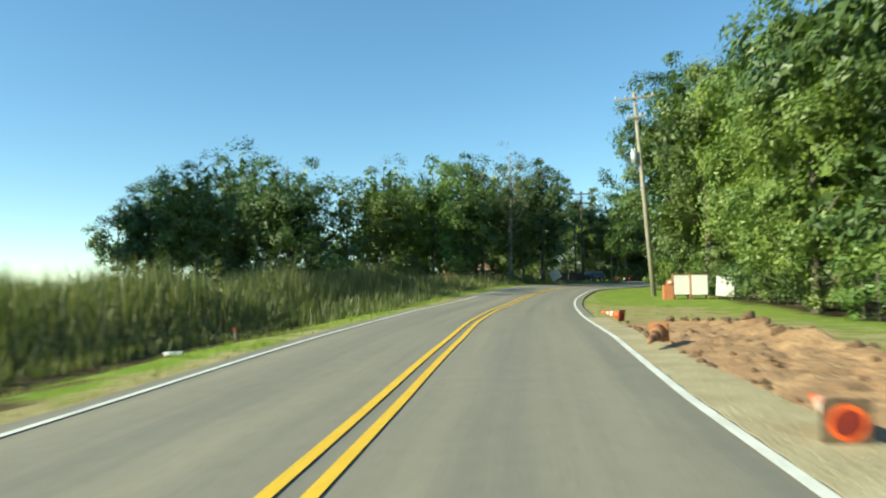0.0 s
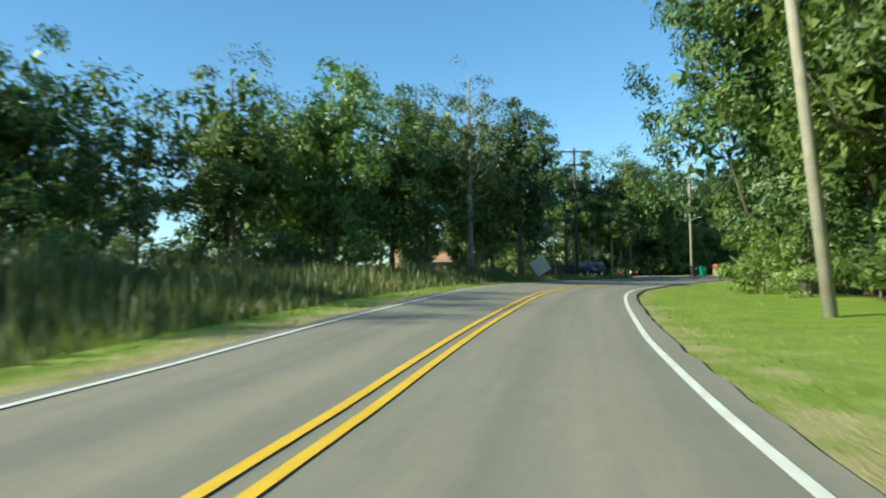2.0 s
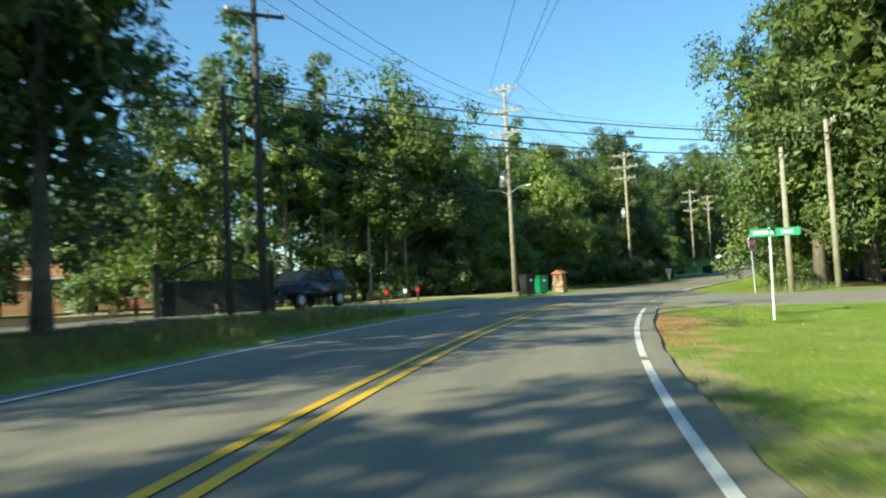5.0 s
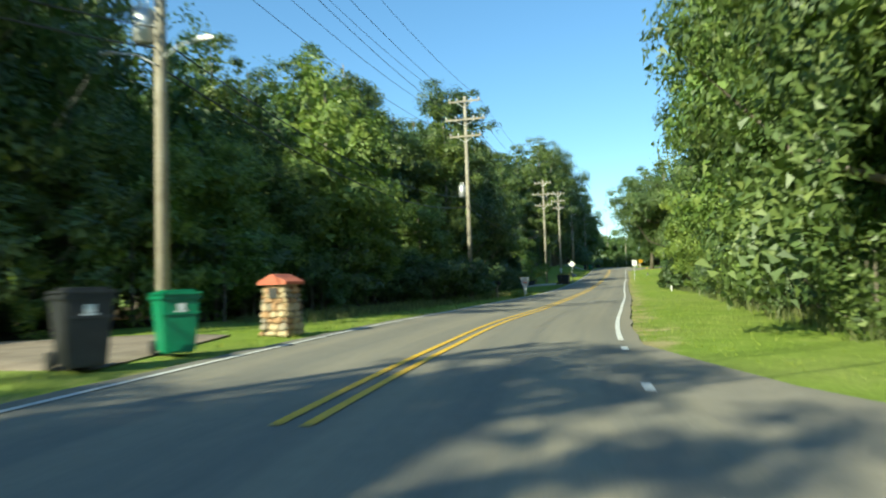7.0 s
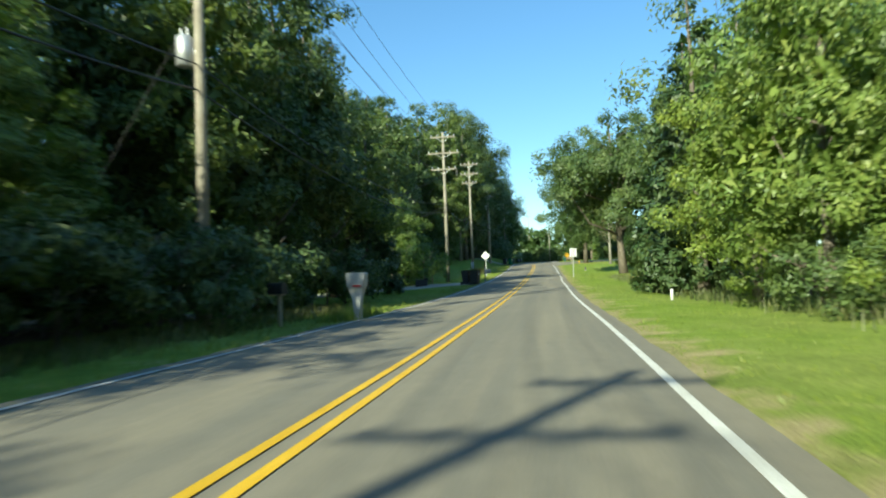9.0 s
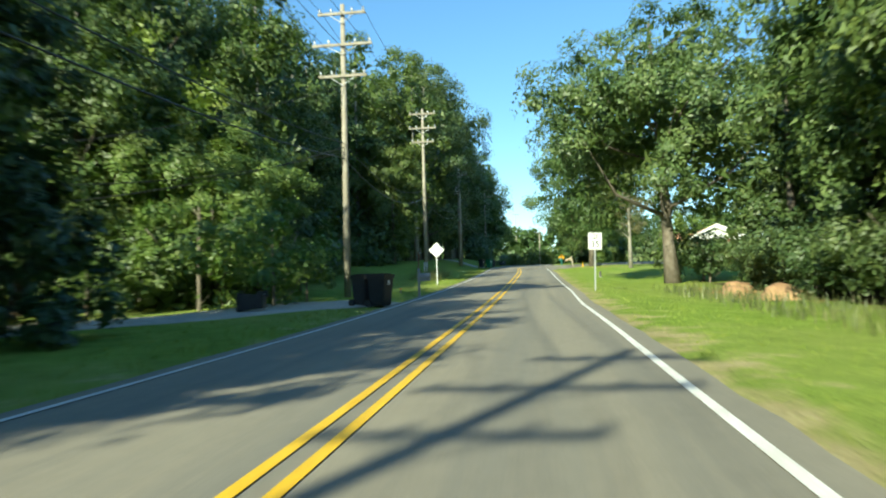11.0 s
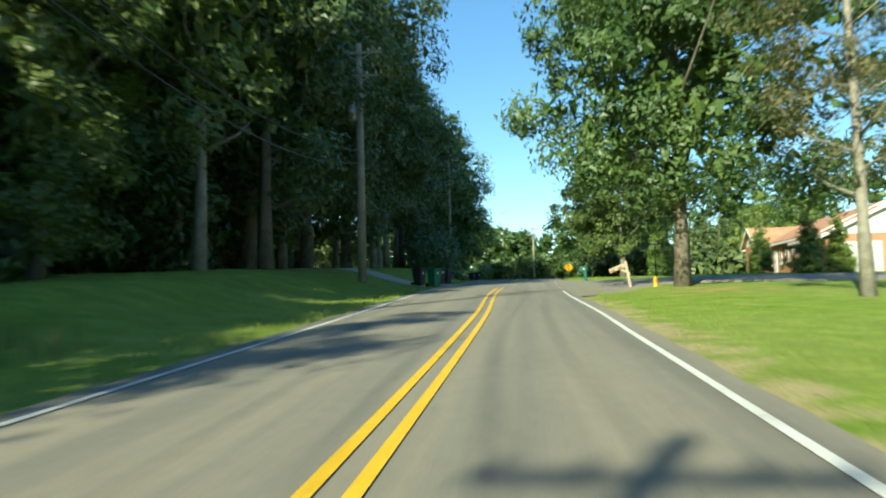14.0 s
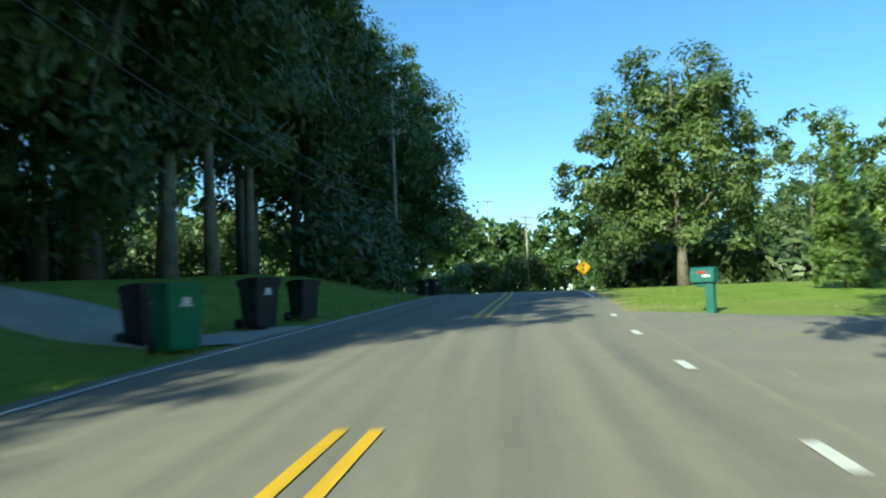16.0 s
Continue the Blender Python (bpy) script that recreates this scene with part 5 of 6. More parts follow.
part("bolt", tube(bmesh.new(), [(0, -0.03, 2.42), (0, 0.0, 2.42)], [0.02, 0.02], 6), GREY_METAL, s_)
# leaning grey diamond in the first bend
x, y = -15.4, 6.1
s_ = thing("road_sign", "leaning grey back of a diamond road sign", "road sign", pose(x, y, gz(x, y), 8, 14, heading(3.3)), "road signs")
sign_post(s_, 1.35)
part("panel", prism(bmesh.new(), diamond(1.12), 0.012, pose(0, 0.065, 1.0)), GREY_METAL, s_, "dull grey metal panel")
part("brace_bar", box(bmesh.new(), (0.9, 0.03, 0.05), (0, 0.05, 0.95)), GREY_METAL, s_)
# speed limit
x, y = 48.6, 107.75
s_ = thing("speed_sign", "white rectangular speed limit sign with black numbers", "road sign", pose(x, y, gz(x, y), 0, 1.5, heading(12.5) + 8), "road signs")
sign_post(s_, 2.6)
panel = part("panel", box(bmesh.new(), (0.61, 0.012, 0.76), (0, -0.012, 2.2), bevel=0.004), WHITE_METAL, s_, "white reflective panel")
for w, h, px, pz in ((0.55, 0.012, 0, 2.555), (0.55, 0.012, 0, 1.845), (0.012, 0.71, -0.275, 2.2), (0.012, 0.71, 0.275, 2.2)):
    part("border", box(bmesh.new(), (w, 0.004, h), (px, -0.019, pz)), BLACK_PAINT, panel)
for text, size, pz in (("SPEED", 0.14, 2.465), ("LIMIT", 0.14, 2.33), ("35", 0.4, 2.05)):
    lettering("lettering", text, size, panel, up_text(0, pz), BLACK_PAINT)
# stop sign
x, y = 6.77, 30.8
s_ = thing("stop_sign", "red octagonal stop sign on a grey steel post", "road sign", pose(x, y, gz(x, y), 0, -3, face_cam(x, y, 0.66, -0.75)), "road signs")
sign_post(s_, 2.5)
panel = part("panel", prism(bmesh.new(), octagon(0.41), 0.012, pose(0, -0.012, 2.3)), WHITE_METAL, s_, "white-edged octagon")
part("red_face", prism(bmesh.new(), octagon(0.38), 0.006, pose(0, -0.022, 2.3)), STOP_RED, panel)
lettering("lettering", "STOP", 0.27, panel, up_text(0, 2.3, -0.028), WHITE_METAL)
# street name blades
x, y = 0.4, 17.5
s_ = thing("street_sign", "green street name blades on a thin white post", "road sign", pose(x, y, gz(x, y), 0, 1, face_cam(x, y, -0.55, -0.85)), "road signs")
part("post", tube(bmesh.new(), [(0, 0, -0.3), (0, 0, 2.5)], [0.028, 0.028], 8), WHITE_METAL, s_, "thin white post")
blade = part("blade", box(bmesh.new(), (1.15, 0.014, 0.2), (0.12, -0.035, 2.2), bevel=0.003), SIGN_GREEN, s_, "green blade with pale bars")
for w, px in ((0.34, -0.2), (0.12, 0.08), (0.26, 0.4)):
    part("word_bar", box(bmesh.new(), (w, 0.004, 0.08), (px, -0.044, 2.2)), WHITE_PAINT, blade)
blade = part("blade", box(bmesh.new(), (0.014, 0.8, 0.2), (0, 0, 2.42), bevel=0.003), SIGN_GREEN, s_, "green cross blade")
part("bracket", box(bmesh.new(), (0.06, 0.07, 0.08), (0, 0, 2.3)), GREY_METAL, s_)
# signal ahead
x, y = 107.0, 200.2
s_ = thing("warning_sign", "yellow diamond warning sign with traffic light symbol", "road sign", pose(x, y, gz(x, y), 0, 0, heading(17)), "road signs")
sign_post(s_, 2.75)
panel = part("panel", prism(bmesh.new(), diamond(0.95), 0.012, pose(0, -0.012, 2.5)), SIGN_YELLOW, s_, "yellow panel")
part("symbol_body", box(bmesh.new(), (0.2, 0.004, 0.56), (0, -0.02, 2.5)), BLACK_PAINT, panel)
for dz, mat in ((0.18, STOP_RED), (0, SIGN_YELLOW), (-0.18, BIN_GREEN)):
    part("symbol_disc", tube(bmesh.new(), [(0, -0.026, 2.5 + dz), (0, -0.02, 2.5 + dz)], [0.075, 0.075], 14), mat, panel)

# ---- mailboxes ----


def arched(bm, w, h, ln, z, y0=0.0):
    """A mailbox body: flat floor, round top, its length along y."""
    pts = [(-w / 2, 0)] + [(-w / 2 * math.cos(a), h - w / 2 + w / 2 * math.sin(a)) for a in np.linspace(0, math.pi, 9)] + [(w / 2, 0)]
    return prism(bm, pts, ln, pose(0, y0, z))


# stone pillar with red cap
x, y = 1.0, 44.75
s_ = thing("mailbox_pillar", "field stone mailbox pillar with a red sloping cap", "mailbox", pose(x, y, gz(x, y), 0, 0, heading(8) - 8))
part("core", box(bmesh.new(), (0.52, 0.52, 1.2), (0, 0, 0.58)), GRAVEL, s_, "mortar core")
srng = random.Random(4)
z = 0.0
while z < 1.1:
    hh = srng.uniform(0.1, 0.2)
    flare = 0.07 * (1 - z / 1.2) ** 2
    for side in range(4):
        xx = -0.31 - flare
        while xx < 0.26 + flare:
            w = min(srng.uniform(0.12, 0.34), 0.32 + flare - xx)
            if w > 0.05:
                bm = box(bmesh.new(), (w - 0.012, srng.uniform(0.1, 0.17), hh * srng.uniform(0.82, 1.08)), (0, 0, 0), bevel=0.032)
                for v in bm.verts:
                    v.co += Vector((srng.uniform(-0.014, 0.014), srng.uniform(-0.016, 0.016), srng.uniform(-0.014, 0.014)))
                st = part("stone", bm, srng.choice((STONE, STONE, STONE_RUST, STONE_GREY)), s_)
                st.matrix_local = pose(0, 0, 0, 0, 0, side * 90) @ pose(xx + w / 2, -0.26 - flare, z + hh / 2, srng.uniform(-6, 6), srng.uniform(-9, 9), srng.uniform(-7, 7))
            xx += w
    z += hh
part("cap", prism(bmesh.new(), [(-0.38, 1.17), (0.38, 1.17), (0.38, 1.24), (0.0, 1.42), (-0.38, 1.24)], 0.78), RED_TILE, s_, "red sloping cap")
part("door", box(bmesh.new(), (0.22, 0.02, 0.24), (0, -0.345, 0.98), bevel=0.006), BLACK_PAINT, s_)
# white flared plastic mailbox
x, y = 19.85, 75.4
s_ = thing("mailbox", "white flared plastic mailbox with red flag", "mailbox", pose(x, y, gz(x, y), 0, 0, heading(10)))
# white plastic greyed so that the colour holds the trees' shade
MAIL_SHADE_WHITE = plain("mailbox_shade_white", (0.38, 0.38, 0.37), (0.5, 0.5, 0.49), 0.55, 4.0)
part("post", prism(bmesh.new(), [(-0.09, 0.0), (0.09, 0.0), (0.1, 0.5), (0.15, 0.78), (0.255, 1.06), (-0.255, 1.06), (-0.15, 0.78), (-0.1, 0.5)], 0.3), MAIL_SHADE_WHITE, s_, "flared pale post")
part("body", prism(bmesh.new(), [(-0.26, 1.06), (0.26, 1.06), (0.29, 1.44), (0.25, 1.49), (-0.25, 1.49), (-0.29, 1.44)], 0.46), MAIL_SHADE_WHITE, s_)
part("door", box(bmesh.new(), (0.4, 0.014, 0.3), (0, -0.236, 1.27), bevel=0.006), MAIL_SHADE_WHITE, s_)
part("flag", box(bmesh.new(), (0.26, 0.014, 0.05), (0.06, -0.246, 1.09)), STOP_RED, s_, "red flag")
part("flag_stripe", box(bmesh.new(), (0.26, 0.014, 0.025), (0.06, -0.246, 1.13)), WHITE_PAINT, s_, "white stripe above the flag")
# dark mailbox on white legs
x, y = 17.3, 74.5
s_ = thing("mailbox", "dark mailbox on a pale wooden post in shade", "mailbox", pose(x, y, gz(x, y), 0, 0, heading(10) + 70))
part("post", box(bmesh.new(), (0.09, 0.09, 1.0), (0.1, 0, 0.45)), PALE_WOOD, s_)
part("body", arched(bmesh.new(), 0.26, 0.32, 0.55, 0.92), BIN_DARK, s_)
part("arm", box(bmesh.new(), (0.1, 0.5, 0.05), (0, 0, 0.9)), PALE_WOOD, s_)
# grey mailbox with tall stake
x, y = 41.6, 111.4
MAIL_GREY = plain("mailbox_grey", (0.16, 0.18, 0.2), (0.24, 0.26, 0.28), 0.5, 4.0)
s_ = thing("mailbox", "grey metal mailbox on a post with tall stake", "mailbox", pose(x, y, gz(x, y), 0, 0, heading(12.5)))
part("post", box(bmesh.new(), (0.1, 0.1, 1.4), (0, 0, 0.6), bevel=0.008), MAIL_GREY, s_, "grey square post")
part("stake", box(bmesh.new(), (0.05, 0.04, 0.75), (0, 0, 1.66)), RUST_BROWN, s_, "rusty brown stake")
part("arm", box(bmesh.new(), (0.54, 0.16, 0.12), (0.24, 0, 0.78), bevel=0.01), MAIL_GREY, s_)
bx = part("body", arched(bmesh.new(), 0.2, 0.22, 0.46, 0.0), MAIL_GREY, s_, "round-topped grey box")
bx.matrix_local = pose(0.29, 0, 0.86, 0, 0, 90)
part("stake_tip", box(bmesh.new(), (0.16, 0.03, 0.03), (0.06, 0, 2.0)), GREY_METAL, s_)
# green mailbox
x, y = 82.4, 162.4
s_ = thing("mailbox", "dark green plastic mailbox with red flag", "mailbox", pose(x, y, gz(x, y), 0, 0, heading(16.5) - 35) @ Matrix.Scale(0.8, 4))
part("post", box(bmesh.new(), (0.22, 0.2, 0.95), (0.04, 0, 0.42), bevel=0.02), MAIL_GREEN, s_)
bx = part("body", arched(bmesh.new(), 0.36, 0.4, 0.62, 0.0), MAIL_GREEN, s_)
bx.matrix_local = pose(-0.1, 0, 0.82, 0, 0, 90)
part("support", box(bmesh.new(), (0.5, 0.16, 0.16), (-0.1, 0, 0.78), bevel=0.03), MAIL_GREEN, s_)
part("flag", box(bmesh.new(), (0.2, 0.01, 0.05), (-0.1, -0.19, 1.08)), STOP_RED, s_, "red flag")
part("label_bar", box(bmesh.new(), (0.2, 0.006, 0.06), (0.02, -0.185, 0.98)), WHITE_METAL, s_)
# leaning wooden post with board
x, y = 75.45, 149.3
s_ = thing("wooden_sign", "leaning weathered post with a small wooden board", "sign", pose(x, y, gz(x, y), 0, -9, heading(15.5) - 12))
part("post", box(bmesh.new(), (0.12, 0.12, 1.35), (0, 0, 0.58), bevel=0.01), PALE_WOOD, s_)
bd = part("board", box(bmesh.new(), (0.72, 0.05, 0.2), (-0.42, -0.06, 1.0), rot=(0, -14, 0), bevel=0.008), PALE_WOOD, s_, "board with faded bars")
for px in (-0.62, -0.3):
    part("number_bar", box(bmesh.new(), (0.2, 0.01, 0.11), (px, -0.09, 0.96 - (px + 0.42) * -0.25), rot=(0, -14, 0)), RUST_BROWN, bd)
part("brace", box(bmesh.new(), (0.5, 0.06, 0.08), (-0.1, 0, 0.8), rot=(0, 35, 0)), PALE_WOOD, s_)

# ---- hydrant, lamp, markers ----
x, y = 76.35, 148.7
s_ = thing("fire_hydrant", "small yellow fire hydrant on the lawn", "hydrant", pose(x, y, gz(x, y)) @ Matrix.Scale(0.6, 4))
part("barrel", tube(bmesh.new(), [(0, 0, -0.05), (0, 0, 0.04), (0, 0, 0.05), (0, 0, 0.5), (0, 0, 0.52), (0, 0, 0.56)], [0.17, 0.17, 0.11, 0.11, 0.15, 0.15], 14), HYDRANT_YELLOW, s_, smooth_faces=True)
part("bonnet", tube(bmesh.new(), [(0, 0, 0.56), (0, 0, 0.64), (0, 0, 0.7), (0, 0, 0.76)], [0.13, 0.11, 0.05, 0.03], 14), HYDRANT_YELLOW, s_, smooth_faces=True)
for a in (0, 90, 180):
    n_ = part("nozzle", tube(bmesh.new(), [(0.1, 0, 0.4), (0.19, 0, 0.4)], [0.06, 0.065], 10), HYDRANT_YELLOW, s_)
    n_.matrix_local = pose(0, 0, 0, 0, 0, a)
x, y = 86.2, 159.9
s_ = thing("lamp_post", "thin dark yard lamp post with a flat head", "lamp", pose(x, y, gz(x, y), 0, 0, 20))
part("pole", tube(bmesh.new(), [(0, 0, -0.2), (0, 0, 2.3)], [0.045, 0.035], 8), IRON, s_)
part("head", box(bmesh.new(), (0.5, 0.2, 0.1), (0, 0, 2.35), bevel=0.03), GREY_METAL, s_, "flat grey lamp head")
x, y = 33.2, 77.0
s_ = thing("marker_post", "short white plastic utility marker", "marker", pose(x, y, gz(x, y)))
part("tube", tube(bmesh.new(), [(0, 0, -0.1), (0, 0, 0.4), (0, 0, 0.46)], [0.06, 0.06, 0.04], 10), WHITE_METAL, s_, smooth_faces=True)
DARK_STONE = plain("dark_stone", (0.07, 0.07, 0.065), (0.13, 0.125, 0.115), 0.85, 4.0, fine=30)
x, y = 61.9, 125.6
s_ = thing("ground_marker", "grey stone marker with pale foot in the lawn", "marker", pose(x, y, gz(x, y), 0, -3, 30))
part("stone", box(bmesh.new(), (0.17, 0.12, 0.52), (0, 0, 0.22), bevel=0.03, taper=1.15), DARK_STONE, s_)
part("foot", box(bmesh.new(), (0.26, 0.22, 0.12), (0, 0, 0.03), bevel=0.02), GREY_WALL, s_)
x, y = 52.35, 137.2
part("guard", box(bmesh.new(), (0.36, 0.12, 1.0), (0, -0.23, 0.42), bevel=0.02), GREY_METAL, POLES["p7"], "grey cable guard")
for x, y, h in ((41.9, 114.7, 0.28), (-16.4, -54.3, 0.5), (-16.7, -20.5, 0.4), (-9.6, 23.5, 0.6)):
    s_ = thing("stake", "small pale wooden survey stake in the grass", "stake", pose(x, y, gz(x, y), 3, -4, 20), "survey stakes")
    part("shaft", box(bmesh.new(), (0.05, 0.03, h), (0, 0, h / 2 - 0.05)), PALE_WOOD, s_)
    part("tip", box(bmesh.new(), (0.055, 0.035, 0.08), (0, 0, h - 0.06)), CONE_ORANGE, s_, "orange painted tip")

# ---- roadworks at the first bend ----


def traffic_cone(label, m, material, base_mat, mouth=None):
    ob = thing("traffic_cone", label, "traffic cone", m, "roadworks cones")
    pale = WHITE_PAINT if material is CONE_ORANGE else CLOD
    b = bmesh.new()
    box(b, (0.33, 0.33, 0.035), (0, 0, 0.018), bevel=0.015)
    part("base", b, base_mat, ob, "square rubber base")
    tube_ = bmesh.new()
    tube(tube_, [(0, 0, 0.03), (0, 0, 0.28)], [0.135, 0.09], 18)
    part("body", tube_, material, ob, smooth_faces=True)
    for z0, z1, r0, r1, mat in ((0.28, 0.38, 0.091, 0.073, pale), (0.38, 0.44, 0.073, 0.062, material), (0.44, 0.5, 0.063, 0.052, pale), (0.5, 0.7, 0.052, 0.025, material)):
        part("band", tube(bmesh.new(), [(0, 0, z0), (0, 0, z1)], [r0, r1], 18), mat, ob, smooth_faces=True)
    # flat discs; dark red and black paint in the shade of the hollow
    part("mouth", tube(bmesh.new(), [(0, 0, -0.006), (0, 0, -0.002)], [0.132, 0.13], 18), mouth or BLACK_PAINT, ob, "rim of the hollow underside")
    part("hollow", tube(bmesh.new(), [(0, 0, -0.011), (0, 0, -0.007)], [0.095, 0.095], 18), HOLLOW_SHADE if mouth else BLACK_PAINT, ob, "flat disc painted with the shade inside the cone")
    return ob


x, y = -3.35, -66.35
traffic_cone("fallen orange traffic cone lying on red clay", pose(x, y, gz(x, y) + 0.24, 0, 0, 6) @ pose(0, 0, 0, -84, 0, 0) @ Matrix.Scale(1.05, 4), CONE_ORANGE, CONE_BASE, CONE_ORANGE)
x, y = -4.58, -59.1
traffic_cone("muddy toppled traffic cone half buried in clay", pose(x, y, gz(x, y) + 0.34, 0, 0, 165) @ pose(0, 0, 0, -102, 0, 0) @ Matrix.Scale(1.05, 4), DIRTY_ORANGE, DIRTY_ORANGE)
# its red mouth is the orange with shade put into the colour
x, y = -5.6, -49.9
traffic_cone("fallen orange and white cone beside the road edge", pose(x, y, gz(x, y) + 0.17, 0, 0, 62) @ pose(0, 0, 0, -82, 0, 0) @ Matrix.Scale(1.05, 4), CONE_ORANGE, CONE_BASE, STOP_RED)


def clay_width(u):
    return 1.1 + 1.9 * min(1.0, (1.47 - u) * 3.0) ** 0.6


def clay_point(u, k):
    """A place on the dug strip, k of the way across it."""
    q, d, r = spine(u)
    fade = min(1.0, (1.47 - u) * 3.0)
    o = 3.9 - 0.1 * math.sin(u * 9) + 0.07 * math.sin(u * 61) + k * clay_width(u)
    x, y = q[0] + r[0] * o, q[1] + r[1] * o
    nz = noise.fractal((x * 0.9, y * 0.9, 3.0), 0.9, 2.1, 5)
    nf = noise.fractal((x * 3.4, y * 3.4, 7.0), 0.8, 2.1, 4)
    edge = math.sin(math.pi * min(1.0, max(0.0, k)))
    hump = edge ** 0.5 * (0.15 + 0.05 * nz) * fade
    ridge = math.exp(-((k - 0.8) / 0.13) ** 2) * min(0.3, 0.2 + 0.16 * nz) * fade
    return (x, y, float(q[2]) - math.tan(radians(q[3])) * o - 0.06 + max(0.0, hump + ridge) + 0.085 * nf * edge)


def berm():
    """The dug strip: an uneven bank of red clay with a broken edge."""
    verts, faces = [], []
    us = np.arange(-1.4, 1.465, 0.007)
    cols = 44
    for i, u in enumerate(us):
        verts.extend(clay_point(u, c / (cols - 1)) for c in range(cols))
        for c in range(cols - 1):
            if i:
                a = i * cols + c
                faces.append((a - cols, a - cols + 1, a + 1, a))
    return tagged(new("clay_bank", mesh_from("clay_bank", verts, faces, CLAY, True)), "dug bank of loose red clay beside the road", "earth", kind="structure")


berm()
shoulder_mesh = strip("gravel_shoulder", -1.5, 1.62, 3.19, 4.0, 0.014, GRAVEL, step=0.02, skirt=0.1, wobble=0.03)
for i, u in enumerate(np.linspace(-1.5, 1.62, len(shoulder_mesh.vertices) // 4)):
    q, _, r = spine(u)
    o = float(np.interp(u, *RIGHT_EDGE)) - 3.1
    for v in (shoulder_mesh.vertices[4 * i], shoulder_mesh.vertices[4 * i + 2]):
        v.co += Vector((r[0] * o, r[1] * o, -math.tan(math.radians(q[3])) * o - 0.0105))
tagged(new("gravel_shoulder", shoulder_mesh), "pale gravel shoulder between line and clay", "shoulder", kind="structure")


def stone_mesh(seed, r, flat=0.7):
    bm = bmesh.new()
    bmesh.ops.create_icosphere(bm, subdivisions=2, radius=r)
    for v in bm.verts:
        n_ = noise.fractal(v.co * (1.6 / r) + Vector((seed, 0, 0)), 1.0, 2.0, 3)
        v.co *= 1 + 0.35 * n_
        v.co.z *= flat
    me = bpy.data.meshes.new("clod")
    bm.to_mesh(me)
    bm.free()
    me.materials.append(CLOD)
    return me


clods = [stone_mesh(k * 3.1, 0.1) for k in range(4)]
crng = random.Random(12)
for i in range(170):
    u = crng.uniform(-0.1, 1.42)
    k = crng.choice((crng.uniform(0.0, 0.06), crng.uniform(0.1, 0.95), crng.gauss(0.8, 0.07)))
    c_ = tagged(new("clay_clod", crng.choice(clods)), "dark lump of broken clay on the bank", "clod", "clay clods")
    big = crng.choice((0.3, 0.4, 0.55, 0.8, 1.5 if 0.7 < k else 0.5))
    x, y, z = clay_point(u, min(0.97, max(0.01, k)))
    c_.matrix_world = pose(x, y, z + 0.03 * big, crng.uniform(0, 40), crng.uniform(0, 40), crng.uniform(0, 360)) @ Matrix.Scale(big, 4)

# cabinets at the wood's edge
x, y = -3.85, -29.6
s_ = thing("utility_box", "small orange-brown utility box with pale meter", "utility box", pose(x, y, gz(x, y), 0, 0, heading(2) + 4))
part("body", box(bmesh.new(), (0.55, 0.45, 0.85), (0, 0, 0.4), bevel=0.02), BOX_ORANGE, s_)
part("hood", box(bmesh.new(), (0.34, 0.3, 0.3), (0.12, 0, 0.98), bevel=0.03), BOX_ORANGE, s_)
part("meter", tube(bmesh.new(), [(0.1, -0.24, 1.0), (0.1, -0.14, 1.0)], [0.08, 0.09], 12), WHITE_METAL, s_)
for x, y, turn in ((-3.0, -29.4, 3), (-2.05, -29.9, 0)):
    s_ = thing("cabinet", "white fronted cabinet with brown sides on legs", "cabinet", pose(x, y, gz(x, y), 0, 0, heading(2) + turn), "cabinets beside the wood")
    part("front", box(bmesh.new(), (0.86, 0.05, 1.12), (-0.12, -0.3, 0.82), bevel=0.01), SIDING, s_, "weathered white front panel")
    part("side", box(bmesh.new(), (0.05, 0.6, 1.2), (0.34, 0.02, 0.8)), RUST_BROWN, s_, "brown side board")
    part("side", box(bmesh.new(), (0.05, 0.6, 1.2), (-0.56, 0.02, 0.8)), RUST_BROWN, s_, "brown side board")
    part("back", box(bmesh.new(), (0.9, 0.04, 1.15), (-0.1, 0.3, 0.8)), RUST_BROWN, s_)
    part("top", box(bmesh.new(), (0.98, 0.7, 0.04), (-0.1, 0, 1.42)), RUST_BROWN, s_)
    for px in (-0.5, 0.3):
        for py in (-0.25, 0.25):
            part("leg", box(bmesh.new(), (0.07, 0.07, 0.4), (px, py, 0.1)), RUST_BROWN, s_)
    part("tag", box(bmesh.new(), (0.1, 0.02, 0.22), (0.39, -0.1, 1.2)), WHITE_METAL, s_)
x, y = -0.9, -30.6
s_ = thing("board", "tilted white board leaning among the weeds", "board", pose(x, y, gz(x, y), -8, 6, heading(2) - 6))
part("panel", box(bmesh.new(), (0.95, 0.04, 1.1), (0, 0, 0.75), bevel=0.006), SIDING, s_)
for px in (-0.38, 0.38):
    part("leg", box(bmesh.new(), (0.05, 0.05, 0.9), (px, 0.05, 0.3)), RUST_BROWN, s_)
bmx = bmesh.new()
x, y = -13.2, -61.3
s_ = thing("litter", "crumpled white plastic litter in the ditch", "litter", pose(x, y, gz(x, y) + 0.04))
for k in range(3):
    box(bmx, (0.13, 0.1, 0.07), (k * 0.1, 0.05 * k, 0.03), (k * 30, 20, k * 50), bevel=0.03)
part("wrapper", bmx, WHITE_METAL, s_)

